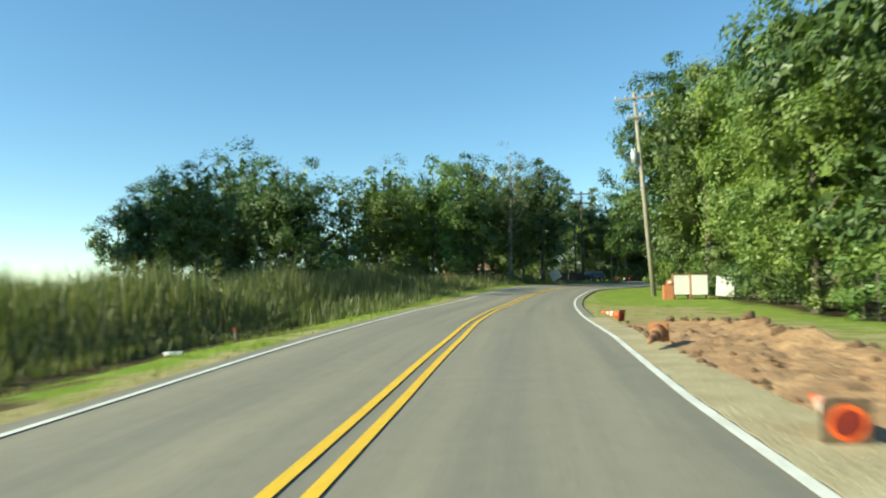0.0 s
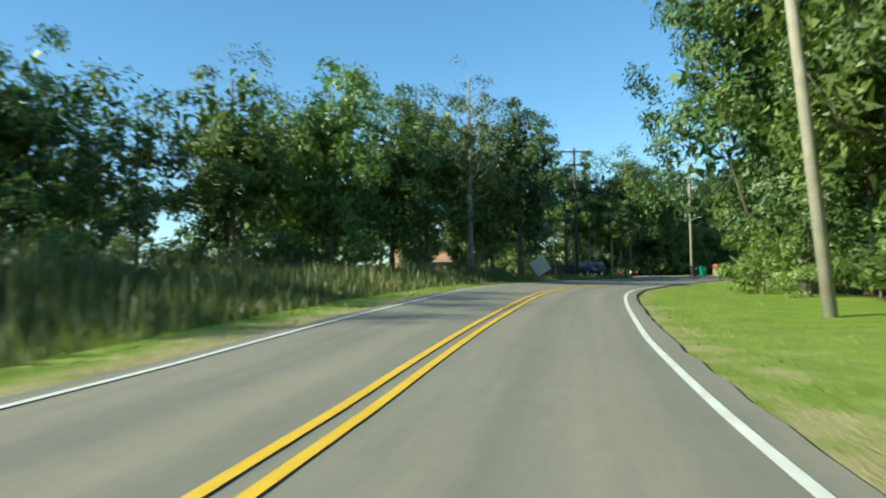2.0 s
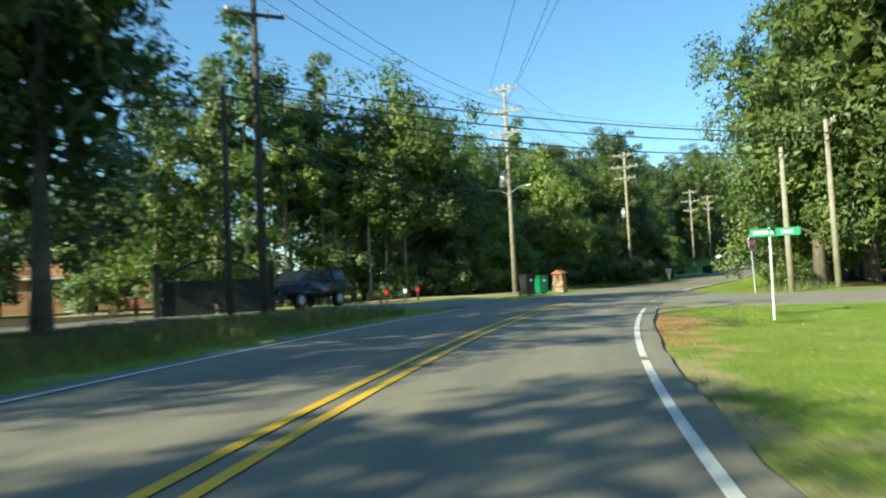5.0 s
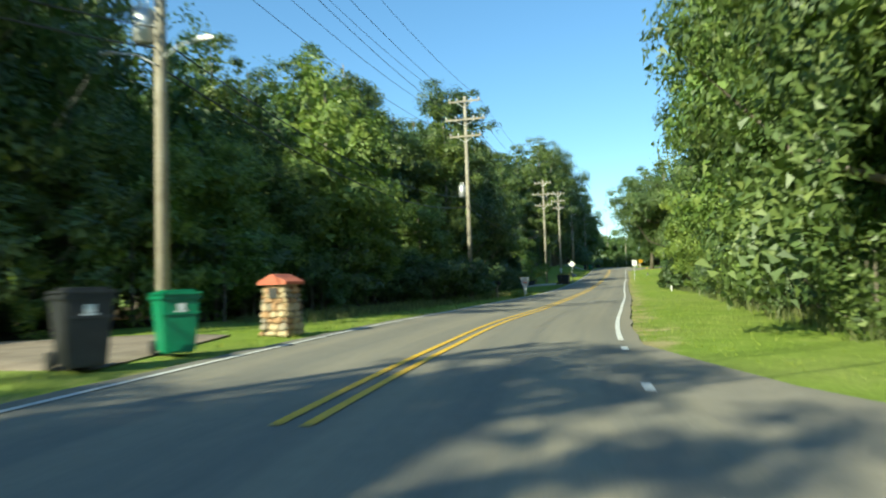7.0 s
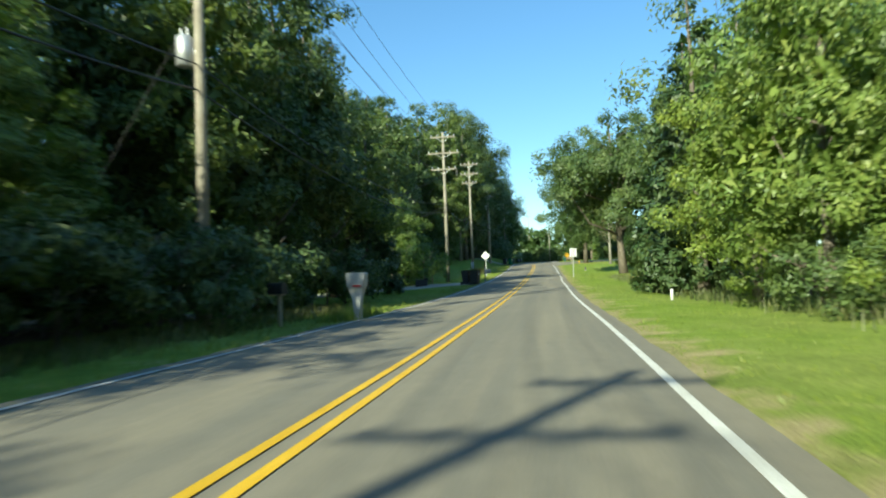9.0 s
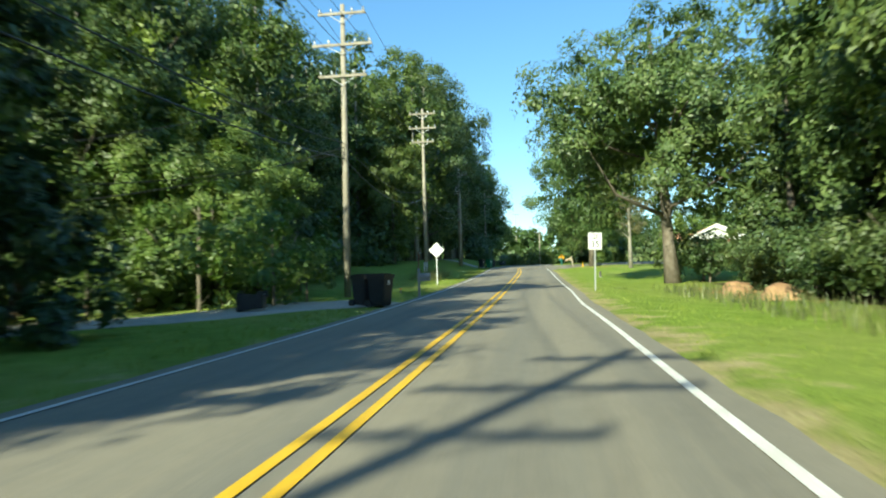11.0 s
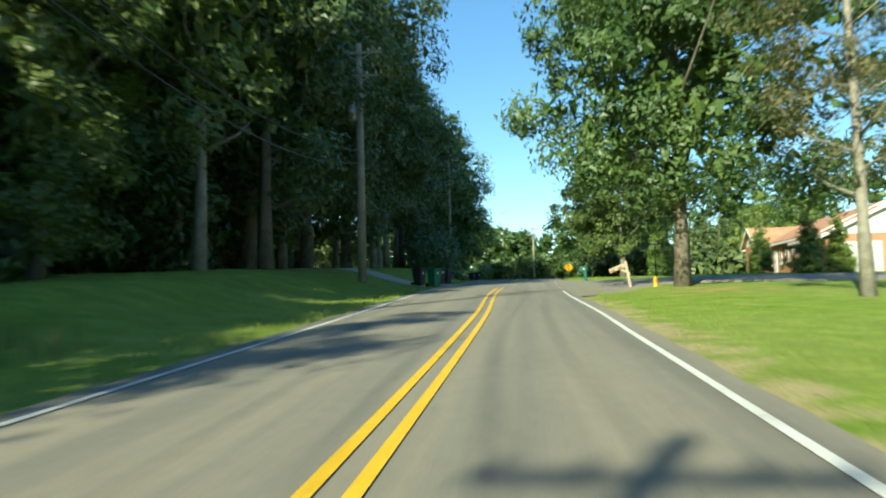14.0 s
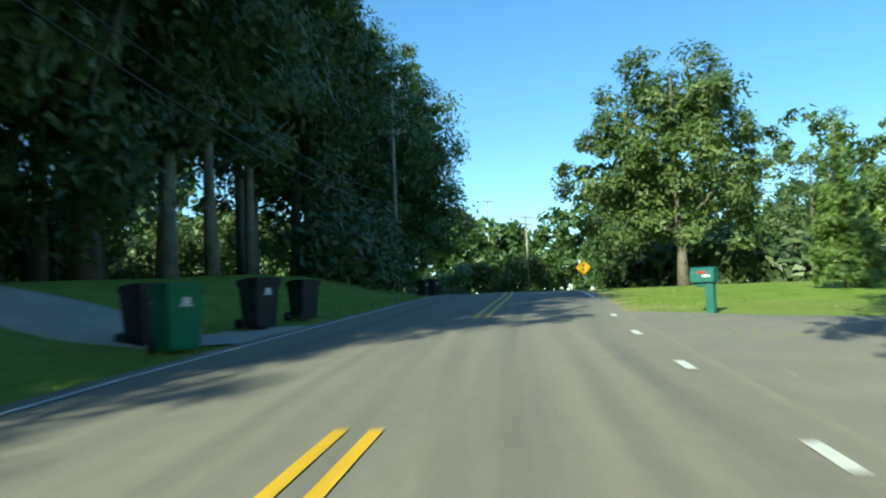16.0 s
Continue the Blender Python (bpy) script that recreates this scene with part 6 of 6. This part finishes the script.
# orange safety fence on the left of the bend
FENCE_LINE = [(-24.0, -21.0), (-22.5, -14.5), (-22.0, -8.0), (-22.5, -1.5), (-24.0, 5.0)]
s_ = thing("safety_fence", "sagging orange plastic mesh fence on pale stakes", "fence", pose(0, 0, 0))
for (xa, ya), (xb, yb) in zip(FENCE_LINE, FENCE_LINE[1:]):
    part("stake", box(bmesh.new(), (0.06, 0.06, 1.3), (xa, ya, gz(xa, ya) + 0.5)), PALE_WOOD, s_)
    for row in range(9):
        z0 = 0.1 + row * 0.1
        part("strand", tube(bmesh.new(), [(xa, ya, gz(xa, ya) + z0), ((xa + xb) / 2, (ya + yb) / 2, gz(xa, ya) + z0 - 0.1), (xb, yb, gz(xb, yb) + z0)], [0.028] * 3, 4), FENCE_ORANGE, s_)
part("stake", box(bmesh.new(), (0.06, 0.06, 1.3), (-24.0, 5.0, gz(-24, 5) + 0.5)), PALE_WOOD, s_)

# ---- gate, cars and houses ----
x, y = -16.3, 28.4
s_ = thing("iron_gate", "dark iron double gate with arched top rail", "gate", pose(x, y, gz(x, y), 0, 0, 26) @ Matrix.Scale(1.12, 4))
for s in (-1, 1):
    part("gate_post", box(bmesh.new(), (0.22, 0.22, 2.0), (s * 1.95, 0, 0.9), bevel=0.02), IRON, s_)
    leaf_ = part("leaf_frame", tube(bmesh.new(), [(s * 0.04, 0, 0.12), (s * 1.8, 0, 0.12)], [0.03, 0.03], 6), IRON, s_)
    part("arch_rail", tube(bmesh.new(), [(s * (0.04 + 1.76 * k), 0, 2.05 - 0.75 * k ** 1.8) for k in np.linspace(0, 1, 9)], [0.055] * 9, 6), IRON, leaf_)
    part("mid_rail", tube(bmesh.new(), [(s * 0.04, 0, 1.25), (s * 1.8, 0, 1.25)], [0.03, 0.03], 6), IRON, leaf_)
    part("lower_panel", box(bmesh.new(), (1.74, 0.03, 1.1), (s * 0.92, 0, 0.68)), IRON, leaf_, "solid dark lower panel")
    for k in range(12):
        px = 0.08 + k * 0.155
        top = 2.05 - 0.75 * (px / 1.8) ** 1.8
        part("bar", tube(bmesh.new(), [(s * px, 0, 0.12), (s * px, 0, top)], [0.016, 0.016], 5), IRON, leaf_)


def dark_suv(m, label):
    ob = thing("car", label, "car", m, "parked cars")
    prof = [(-2.35, 0.45), (2.35, 0.42), (2.4, 0.7), (2.3, 0.98), (1.25, 1.12), (0.55, 1.68), (-2.0, 1.72), (-2.3, 1.1), (-2.42, 0.75)]
    bm = bmesh.new()
    prism(bm, prof, 1.86)
    for v in bm.verts:
        if v.co.z > 1.3:
            v.co.y *= 0.8
    bmesh.ops.bevel(bm, geom=list(bm.edges), offset=0.06, segments=2, affect="EDGES")
    body = part("body", bm, CAR_PAINT, ob, smooth_faces=True)
    for s in (-1, 1):
        for x0, x1 in ((-1.95, -1.05), (-0.95, -0.05), (0.05, 0.85)):
            lift = 0.86 if s else 0
            w_ = part("side_window", box(bmesh.new(), (x1 - x0, 0.02, 0.42), ((x0 + x1) / 2, s * 0.845, 1.4), rot=(s * 17, 0, 0), bevel=0.008), GLASS, ob)
        for px in (-1.45, 1.45):
            wh = part("wheel", tube(bmesh.new(), [(px, s * 0.72, 0.36), (px, s * 0.955, 0.36)], [0.36, 0.36], 20), RUBBER, ob)
            part("rim", tube(bmesh.new(), [(px, s * 0.93, 0.36), (px, s * 0.965, 0.36)], [0.22, 0.2], 14), GREY_METAL, wh, "silver rim")
        part("tail_light", box(bmesh.new(), (0.06, 0.2, 0.34), (-2.33, s * 0.78, 1.0), bevel=0.01), TAIL_RED, ob)
        part("headlight", box(bmesh.new(), (0.08, 0.36, 0.16), (2.2, s * 0.66, 0.86), bevel=0.02), WHITE_METAL, ob)
        part("mirror", box(bmesh.new(), (0.14, 0.2, 0.14), (0.85, s * 1.0, 1.12), bevel=0.03), CAR_PAINT, ob)
    part("rear_window", box(bmesh.new(), (0.02, 1.25, 0.45), (-2.2, 0, 1.4), rot=(0, 22, 0), bevel=0.008), GLASS, ob)
    part("windscreen", box(bmesh.new(), (0.02, 1.3, 0.62), (0.92, 0, 1.4), rot=(0, -51, 0), bevel=0.008), GLASS, ob)
    part("bumper", box(bmesh.new(), (0.12, 1.8, 0.22), (-2.4, 0, 0.55), bevel=0.03), BIN_DARK, ob)
    part("bumper", box(bmesh.new(), (0.12, 1.8, 0.22), (2.38, 0, 0.52), bevel=0.03), BIN_DARK, ob)
    part("plate_bar", box(bmesh.new(), (0.02, 0.3, 0.15), (-2.44, 0, 0.82)), WHITE_METAL, ob)
    return ob


x, y = -13.4, 32.0
dark_suv(pose(x, y, gz(x, y) + 0.06, 0, 0, -118), "dark blue-black SUV parked on the drive")
x, y = 10.6, 78.6
dark_suv(pose(x, y, gz(x, y) + 0.02, 0, 0, 20), "dark car parked in deep tree shade")


def gable_house(name, label, m, ln, dp, eave, rise, wall, roof, windows=(), doors=(), over=0.4, gable=None):
    """A house: ridge along x, walls of depth dp, windows as (x, z, w, h) on its -y front."""
    ob = thing(name, label, "house", m)
    bm = bmesh.new()
    for sx, sy, wx, wy in ((0, -1, ln, 0.2), (0, 1, ln, 0.2), (-1, 0, 0.2, dp - 0.41), (1, 0, 0.2, dp - 0.41)):
        box(bm, (wx, wy, eave + 0.6), (sx * (ln / 2 - 0.1), sy * (dp / 2 - 0.1), eave / 2 - 0.3))
    part("wall", bm, wall, ob)
    for s in (-1, 1):
        g = part("gable", prism(bmesh.new(), [(-dp / 2 + 0.02, eave), (dp / 2 - 0.02, eave), (0, eave + rise)], 0.2), gable or wall, ob, "gable end")
        g.matrix_local = pose(s * (ln / 2 - 0.12), 0, 0, 0, 0, 90)
        slope = math.hypot(dp / 2 + over, rise * (1 + over / (dp / 2)))
        a = math.degrees(math.atan2(rise, dp / 2))
        k = (dp / 2 + over) / 2
        rf = part("roof", box(bmesh.new(), (ln + 2 * over, slope, 0.16), (0, 0, 0)), roof, ob, "shingled roof slope")
        rf.matrix_local = pose(0, s * k, eave + rise - rise / (dp / 2) * k + 0.09, -s * a, 0, 0)
        part("fascia", box(bmesh.new(), (ln + 2 * over, 0.05, 0.2), (0, s * (dp / 2 + over), eave - rise / (dp / 2) * over)), SIDING, ob)
        for e in (-1, 1):
            bg = part("barge_board", box(bmesh.new(), (0.05, slope, 0.22), (0, 0, 0)), SIDING, ob)
            bg.matrix_local = pose(e * (ln / 2 + over + 0.03), s * k, eave + rise - rise / (dp / 2) * k + 0.05, -s * a, 0, 0)
    for wx, wz, w, h in windows:
        fr = part("window", box(bmesh.new(), (w + 0.16, 0.08, h + 0.16), (wx, -dp / 2 - 0.01, wz)), SIDING, ob, "white window frame")
        part("pane", box(bmesh.new(), (w, 0.04, h), (wx, -dp / 2 - 0.045, wz)), GLASS, fr)
        part("mullion", box(bmesh.new(), (0.04, 0.05, h), (wx, -dp / 2 - 0.06, wz)), SIDING, fr)
    for wx, w, h in doors:
        dr = part("door", box(bmesh.new(), (w, 0.1, h), (wx, -dp / 2 - 0.01, h / 2)), SIDING, ob, "white panelled door")
        for i in range(4):
            part("panel_line", box(bmesh.new(), (w - 0.1, 0.03, 0.03), (wx, -dp / 2 - 0.06, h * (i + 0.5) / 4)), GREY_METAL, dr)
    return ob


def house_pose(xa, ya, xb, yb, dp, dz=0.0):
    """Front wall from a to b, as seen from outside with a on the left."""
    a = math.degrees(math.atan2(yb - ya, xb - xa))
    cx, cy = (xa + xb) / 2, (ya + yb) / 2
    nx, ny = -math.sin(radians(a)), math.cos(radians(a))
    return pose(cx + nx * dp / 2, cy + ny * dp / 2, gz(cx, cy) + dz, 0, 0, a)


gable_house("house", "long low brick house with brown shingled roof", house_pose(113.0, 175.5, 102.0, 159.5, 8.0), 19.4, 8.0, 2.8, 1.9, BRICK, ROOF_TILE,
            [(-6.5, 1.5, 0.7, 1.5), (-4.6, 1.5, 0.7, 1.5), (-1.5, 1.5, 0.8, 1.4), (0.4, 1.5, 0.8, 1.4), (2.2, 1.5, 0.8, 1.4), (5.6, 1.6, 1.0, 1.2)], [(-3.0, 1.0, 2.1)])
gable_house("house_wing", "brick front wing with white gable", pose(112.8, 172.6, gz(112, 173), 0, 0, 145), 5.0, 5.0, 2.8, 1.6, BRICK, ROOF_TILE, (), (), 0.4, SIDING)
gable_house("garage", "brick garage with white gable and two doors", pose(105.5, 158.7, gz(102.5, 155), 0, 0, math.degrees(math.atan2(153.0 - 157.4, 105.9 - 99.8)) + 90), 7.5, 8.0, 2.75, 1.9, BRICK, ROOF_TILE, (), (), 0.4, SIDING)
# door white lowered, with the shade of the tree put into the colour
GARAGE_SHADE_WHITE = plain("garage_shade_white", (0.5, 0.5, 0.49), (0.6, 0.6, 0.58), 0.6, 1.5)
gar = bpy.data.objects["garage"]
for s in (-1, 1):
    d_ = part("garage_door", box(bmesh.new(), (0.12, 2.7, 2.2), (-3.76, s * 1.75, 1.08)), GARAGE_SHADE_WHITE, gar, "white garage door")
    for i in range(3):
        part("panel_line", box(bmesh.new(), (0.03, 2.6, 0.03), (-3.83, s * 1.75, 0.55 + i * 0.55)), GREY_METAL, d_)
gable_house("house", "red brick house with orange-brown roof behind the gate", pose(-38.0, 62.0, gz(-38, 62), 0, 0, 22), 13.0, 8.0, 3.0, 1.9, BRICK, ROOF_TILE, [(-4.5, 1.6, 1.0, 1.2), (-2.0, 1.6, 1.0, 1.2), (2.4, 1.6, 1.0, 1.2), (4.8, 1.6, 1.0, 1.2)], [(0.4, 1.0, 2.1)])
gable_house("house", "tan house with pale roof beyond the trees", pose(58.5, 196.0, gz(58, 196), 0, 0, -20), 11.0, 8.0, 2.8, 2.0, TAN_WALL, TAN_WALL, [(-2, 1.5, 1.0, 1.2), (3, 1.5, 1.0, 1.2)], [(0.5, 1.0, 2.1)])

# garden ornaments beside the drive
for x, y, mat in ((-9.9, 37.4, STOP_RED), (-8.9, 38.6, WHITE_METAL), (-8.2, 39.9, STOP_RED), (-6.8, 45.8, STONE), (-7.6, 45.4, RED_TILE)):
    s_ = thing("garden_lantern", "small painted garden lantern on a post", "garden ornament", pose(x, y, gz(x, y)), "garden ornaments")
    part("post", tube(bmesh.new(), [(0, 0, -0.1), (0, 0, 0.45)], [0.05, 0.04], 8), IRON, s_)
    part("lantern", box(bmesh.new(), (0.2, 0.2, 0.28), (0, 0, 0.58), bevel=0.03), mat, s_)
    part("cap", tube(bmesh.new(), [(0, 0, 0.72), (0, 0, 0.86)], [0.16, 0.02], 8), IRON, s_)

# earth mounds under the right-hand trees
for u, o, s in ((12.62, 10.6, 1.0), (12.85, 9.9, 0.7), (13.1, 11.0, 0.8)):
    p = at(u, o)
    bm = bmesh.new()
    bmesh.ops.create_icosphere(bm, subdivisions=4, radius=0.9)
    for v in bm.verts:
        v.co *= 1 + 0.22 * noise.fractal(v.co * 1.7 + Vector((u * 9, 0, 0)), 1.0, 2.0, 4)
        v.co.z *= 0.65
    s_ = thing("earth_mound", "heap of bare brown earth at the wood's edge", "earth", pose(p.x, p.y, p.z - 0.05, 0, 0, u * 77) @ Matrix.Scale(s, 4), "earth heaps")
    part("soil", bm, CLAY, s_, smooth_faces=True)

# ---- grass and weeds ----


def blades(name, places, heights, width, material, seed, label, lean=0.35):
    """Many single blades, each bent in two."""
    rng = np.random.default_rng(seed)
    n = len(places)
    p = np.asarray(places, float)
    a = rng.uniform(0, math.tau, n)
    side = np.stack([np.cos(a), np.sin(a), np.zeros(n)], 1) * (width * rng.uniform(0.6, 1.4, n))[:, None]
    b = rng.uniform(0, math.tau, n)
    bend = np.stack([np.cos(b), np.sin(b), np.zeros(n)], 1) * (heights * lean * rng.uniform(0.1, 1.0, n))[:, None]
    up = np.stack([np.zeros(n), np.zeros(n), heights], 1)
    v = np.stack([p - side, p + side, p + up * 0.62 + bend * 0.4 + side * 0.7, p + up * 0.62 + bend * 0.4 - side * 0.7, p + up + bend], 1).reshape(-1, 3)
    base = np.arange(n) * 5
    loops = np.stack([base, base + 1, base + 2, base + 3, base + 3, base + 2, base + 4], 1).astype(np.int32)
    me = bpy.data.meshes.new(name)
    me.vertices.add(5 * n)
    me.vertices.foreach_set("co", v.astype(np.float32).ravel())
    me.loops.add(7 * n)
    me.loops.foreach_set("vertex_index", loops.ravel())
    me.polygons.add(2 * n)
    starts = np.stack([np.arange(n) * 7, np.arange(n) * 7 + 4], 1).astype(np.int32).ravel()
    me.polygons.foreach_set("loop_start", starts)
    me.update(calc_edges=True)
    me.materials.append(material)
    return tagged(new(name, me), label, "grass", kind="stuff")


def scatter(n, u0, u1, o0, o1, seed, power=1.0):
    rng = np.random.default_rng(seed)
    u = rng.uniform(u0, u1, n)
    idx = np.clip(np.searchsorted(FINE_U, u), 0, len(FINE_U) - 1)
    o = o0 + (o1 - o0) * rng.uniform(0, 1, n) ** power
    x = FP[idx, 0] + FR[idx, 0] * o + FT[idx, 0] * rng.uniform(-0.4, 0.4, n)
    y = FP[idx, 1] + FR[idx, 1] * o + FT[idx, 1] * rng.uniform(-0.4, 0.4, n)
    return x, y, o, u


def clear_of_drives(x, y):
    """Keeps blades off the drives and the side road."""
    keep = np.ones(len(x), bool)
    for ob in bpy.data.objects:
        if ob.name.split(".")[0] in ("drive", "side_road"):
            co = np.array([v.co[:2] for v in ob.data.vertices])
            lo, hi = co.min(0) - 1, co.max(0) + 1
            near = np.where((x > lo[0]) & (x < hi[0]) & (y > lo[1]) & (y < hi[1]))[0]
            for k in near:
                if ((co[:, 0] - x[k]) ** 2 + (co[:, 1] - y[k]) ** 2).min() < 0.55:
                    keep[k] = False
    return keep


x, y, o, u = scatter(23000, 0.0, 18.2, 3.6, 7.6, 1, 1.5)
ok = clear_of_drives(x, y) & ~((u < 1.6) & (o < 7.4))
x, y = x[ok], y[ok]
blades("verge_grass", np.stack([x, y, height(x, y)], 1), np.random.default_rng(2).uniform(0.03, 0.075, len(x)), 0.008, GRASS_BLADE, 3, "short mown green grass on the right verge")
x, y, o, u = scatter(25000, 0.0, 18.2, -3.65, -8.5, 4, 1.5)
ok = clear_of_drives(x, y)
x, y, o = x[ok], y[ok], o[ok]
h_ = np.random.default_rng(5).uniform(0.035, 0.09, len(x)) * np.where(np.abs(o) < 5.2, 1.5, 1.0)
blades("verge_grass", np.stack([x, y, height(x, y)], 1), h_, 0.009, GRASS_BLADE, 6, "rough green grass on the left verge")
x, y, o, u = scatter(27000, -0.8, 3.5, -7.6, -21.0, 7, 1.5)
h_ = np.random.default_rng(8).uniform(1.2, 2.3, len(x)) * (0.75 + 0.3 * np.sin(x * 0.8) * np.cos(y * 0.6)) * np.clip((np.abs(o) - 7.2) / 3.4, 0.25, 1)
blades("tall_weeds", np.stack([x, y, height(x, y)], 1), h_, 0.022, WEED_BLADE, 9, "tall pale green field weeds behind the ditch", 0.3)
x, y, o, u = scatter(15000, 1.7, 5.1, -4.9, -13.0, 10, 1.2)
h_ = np.random.default_rng(11).uniform(0.25, 1.0, len(x)) * np.clip((np.abs(o) - 4.3) / 2.4, 0.3, 1.2)
blades("tall_weeds", np.stack([x, y, height(x, y)], 1), h_, 0.025, WEED_BLADE, 12, "tall shaded weeds below the first wood", 0.3)
x, y, o, u = scatter(5000, 8.3, 10.8, -5.6, -9.0, 13, 1.0)
blades("tall_weeds", np.stack([x, y, height(x, y)], 1), np.random.default_rng(14).uniform(0.15, 0.4, len(x)), 0.016, WEED_BLADE, 15, "shaded rough grass below the dark wood", 0.4)
x, y, o, u = scatter(4500, 7.6, 13.2, 7.6, 10.5, 16, 1.0)
blades("tall_weeds", np.stack([x, y, height(x, y)], 1), np.random.default_rng(17).uniform(0.2, 0.5, len(x)), 0.016, WEED_BLADE, 18, "rough grass at the foot of the right-hand trees", 0.4)
x, y, o, u = scatter(5200, 4.9, 6.45, -4.1, -7.5, 31, 1.3)
ok = clear_of_drives(x, y)
x, y = x[ok], y[ok]
blades("tall_weeds", np.stack([x, y, height(x, y)], 1), np.random.default_rng(32).uniform(0.08, 0.42, len(x)), 0.016, WEED_BLADE, 33, "rough weeds on the bare verge before the gate", 0.4)
x, y, o, u = scatter(650, 10.24, 10.5, -3.75, -4.9, 40, 1.0)
blades("tall_weeds", np.stack([x, y, height(x, y)], 1), np.random.default_rng(41).uniform(0.12, 0.5, len(x)), 0.013, GRASS_BLADE, 42, "clump of unmown grass round the pale mailbox", 0.5)
x, y, o, u = scatter(500, 13.9, 14.6, -5.4, -7.4, 19, 1.0)
blades("tall_weeds", np.stack([x, y, height(x, y)], 1), np.random.default_rng(20).uniform(0.3, 0.75, len(x)), 0.014, WEED_BLADE, 22, "clump of tall weeds in the lawn verge", 0.35)
wrng = random.Random(21)
for i in range(30):
    if i < 18:
        u, o, h = wrng.uniform(-0.2, 3.4), wrng.uniform(-9.5, -12), wrng.uniform(1.7, 2.3)
    else:
        u, o, h = wrng.uniform(13.95, 14.55), wrng.uniform(-5.5, -7.2), wrng.uniform(0.7, 1.15)
    p = at(u, o)
    me = foliage(i, [(0, 0, 0.25), (0, 0.01, 0.45), (0.02, 0, 0.62), (0, 0.02, 0.78), (0, 0.02, 0.9)], [0.09, 0.09, 0.08, 0.06, 0.05], 14, 0.07, WEED_BLADE, 0, "weed_stalk")
    bm = bmesh.new()
    bm.from_mesh(me)
    tube(bm, [(0, 0, -0.05), (0.02, 0, 0.5), (0.0, 0.02, 0.95)], [0.012, 0.009, 0.004], 5)
    bm.to_mesh(me)
    bm.free()
    s_ = tagged(new("weed_stalk", me), "tall flowering weed stalk with seed head", "weed", "weed stalks")
    s_.matrix_world = pose(p.x, p.y, p.z, wrng.uniform(-6, 6), wrng.uniform(-6, 6), wrng.uniform(0, 360)) @ Matrix.Scale(h, 4)
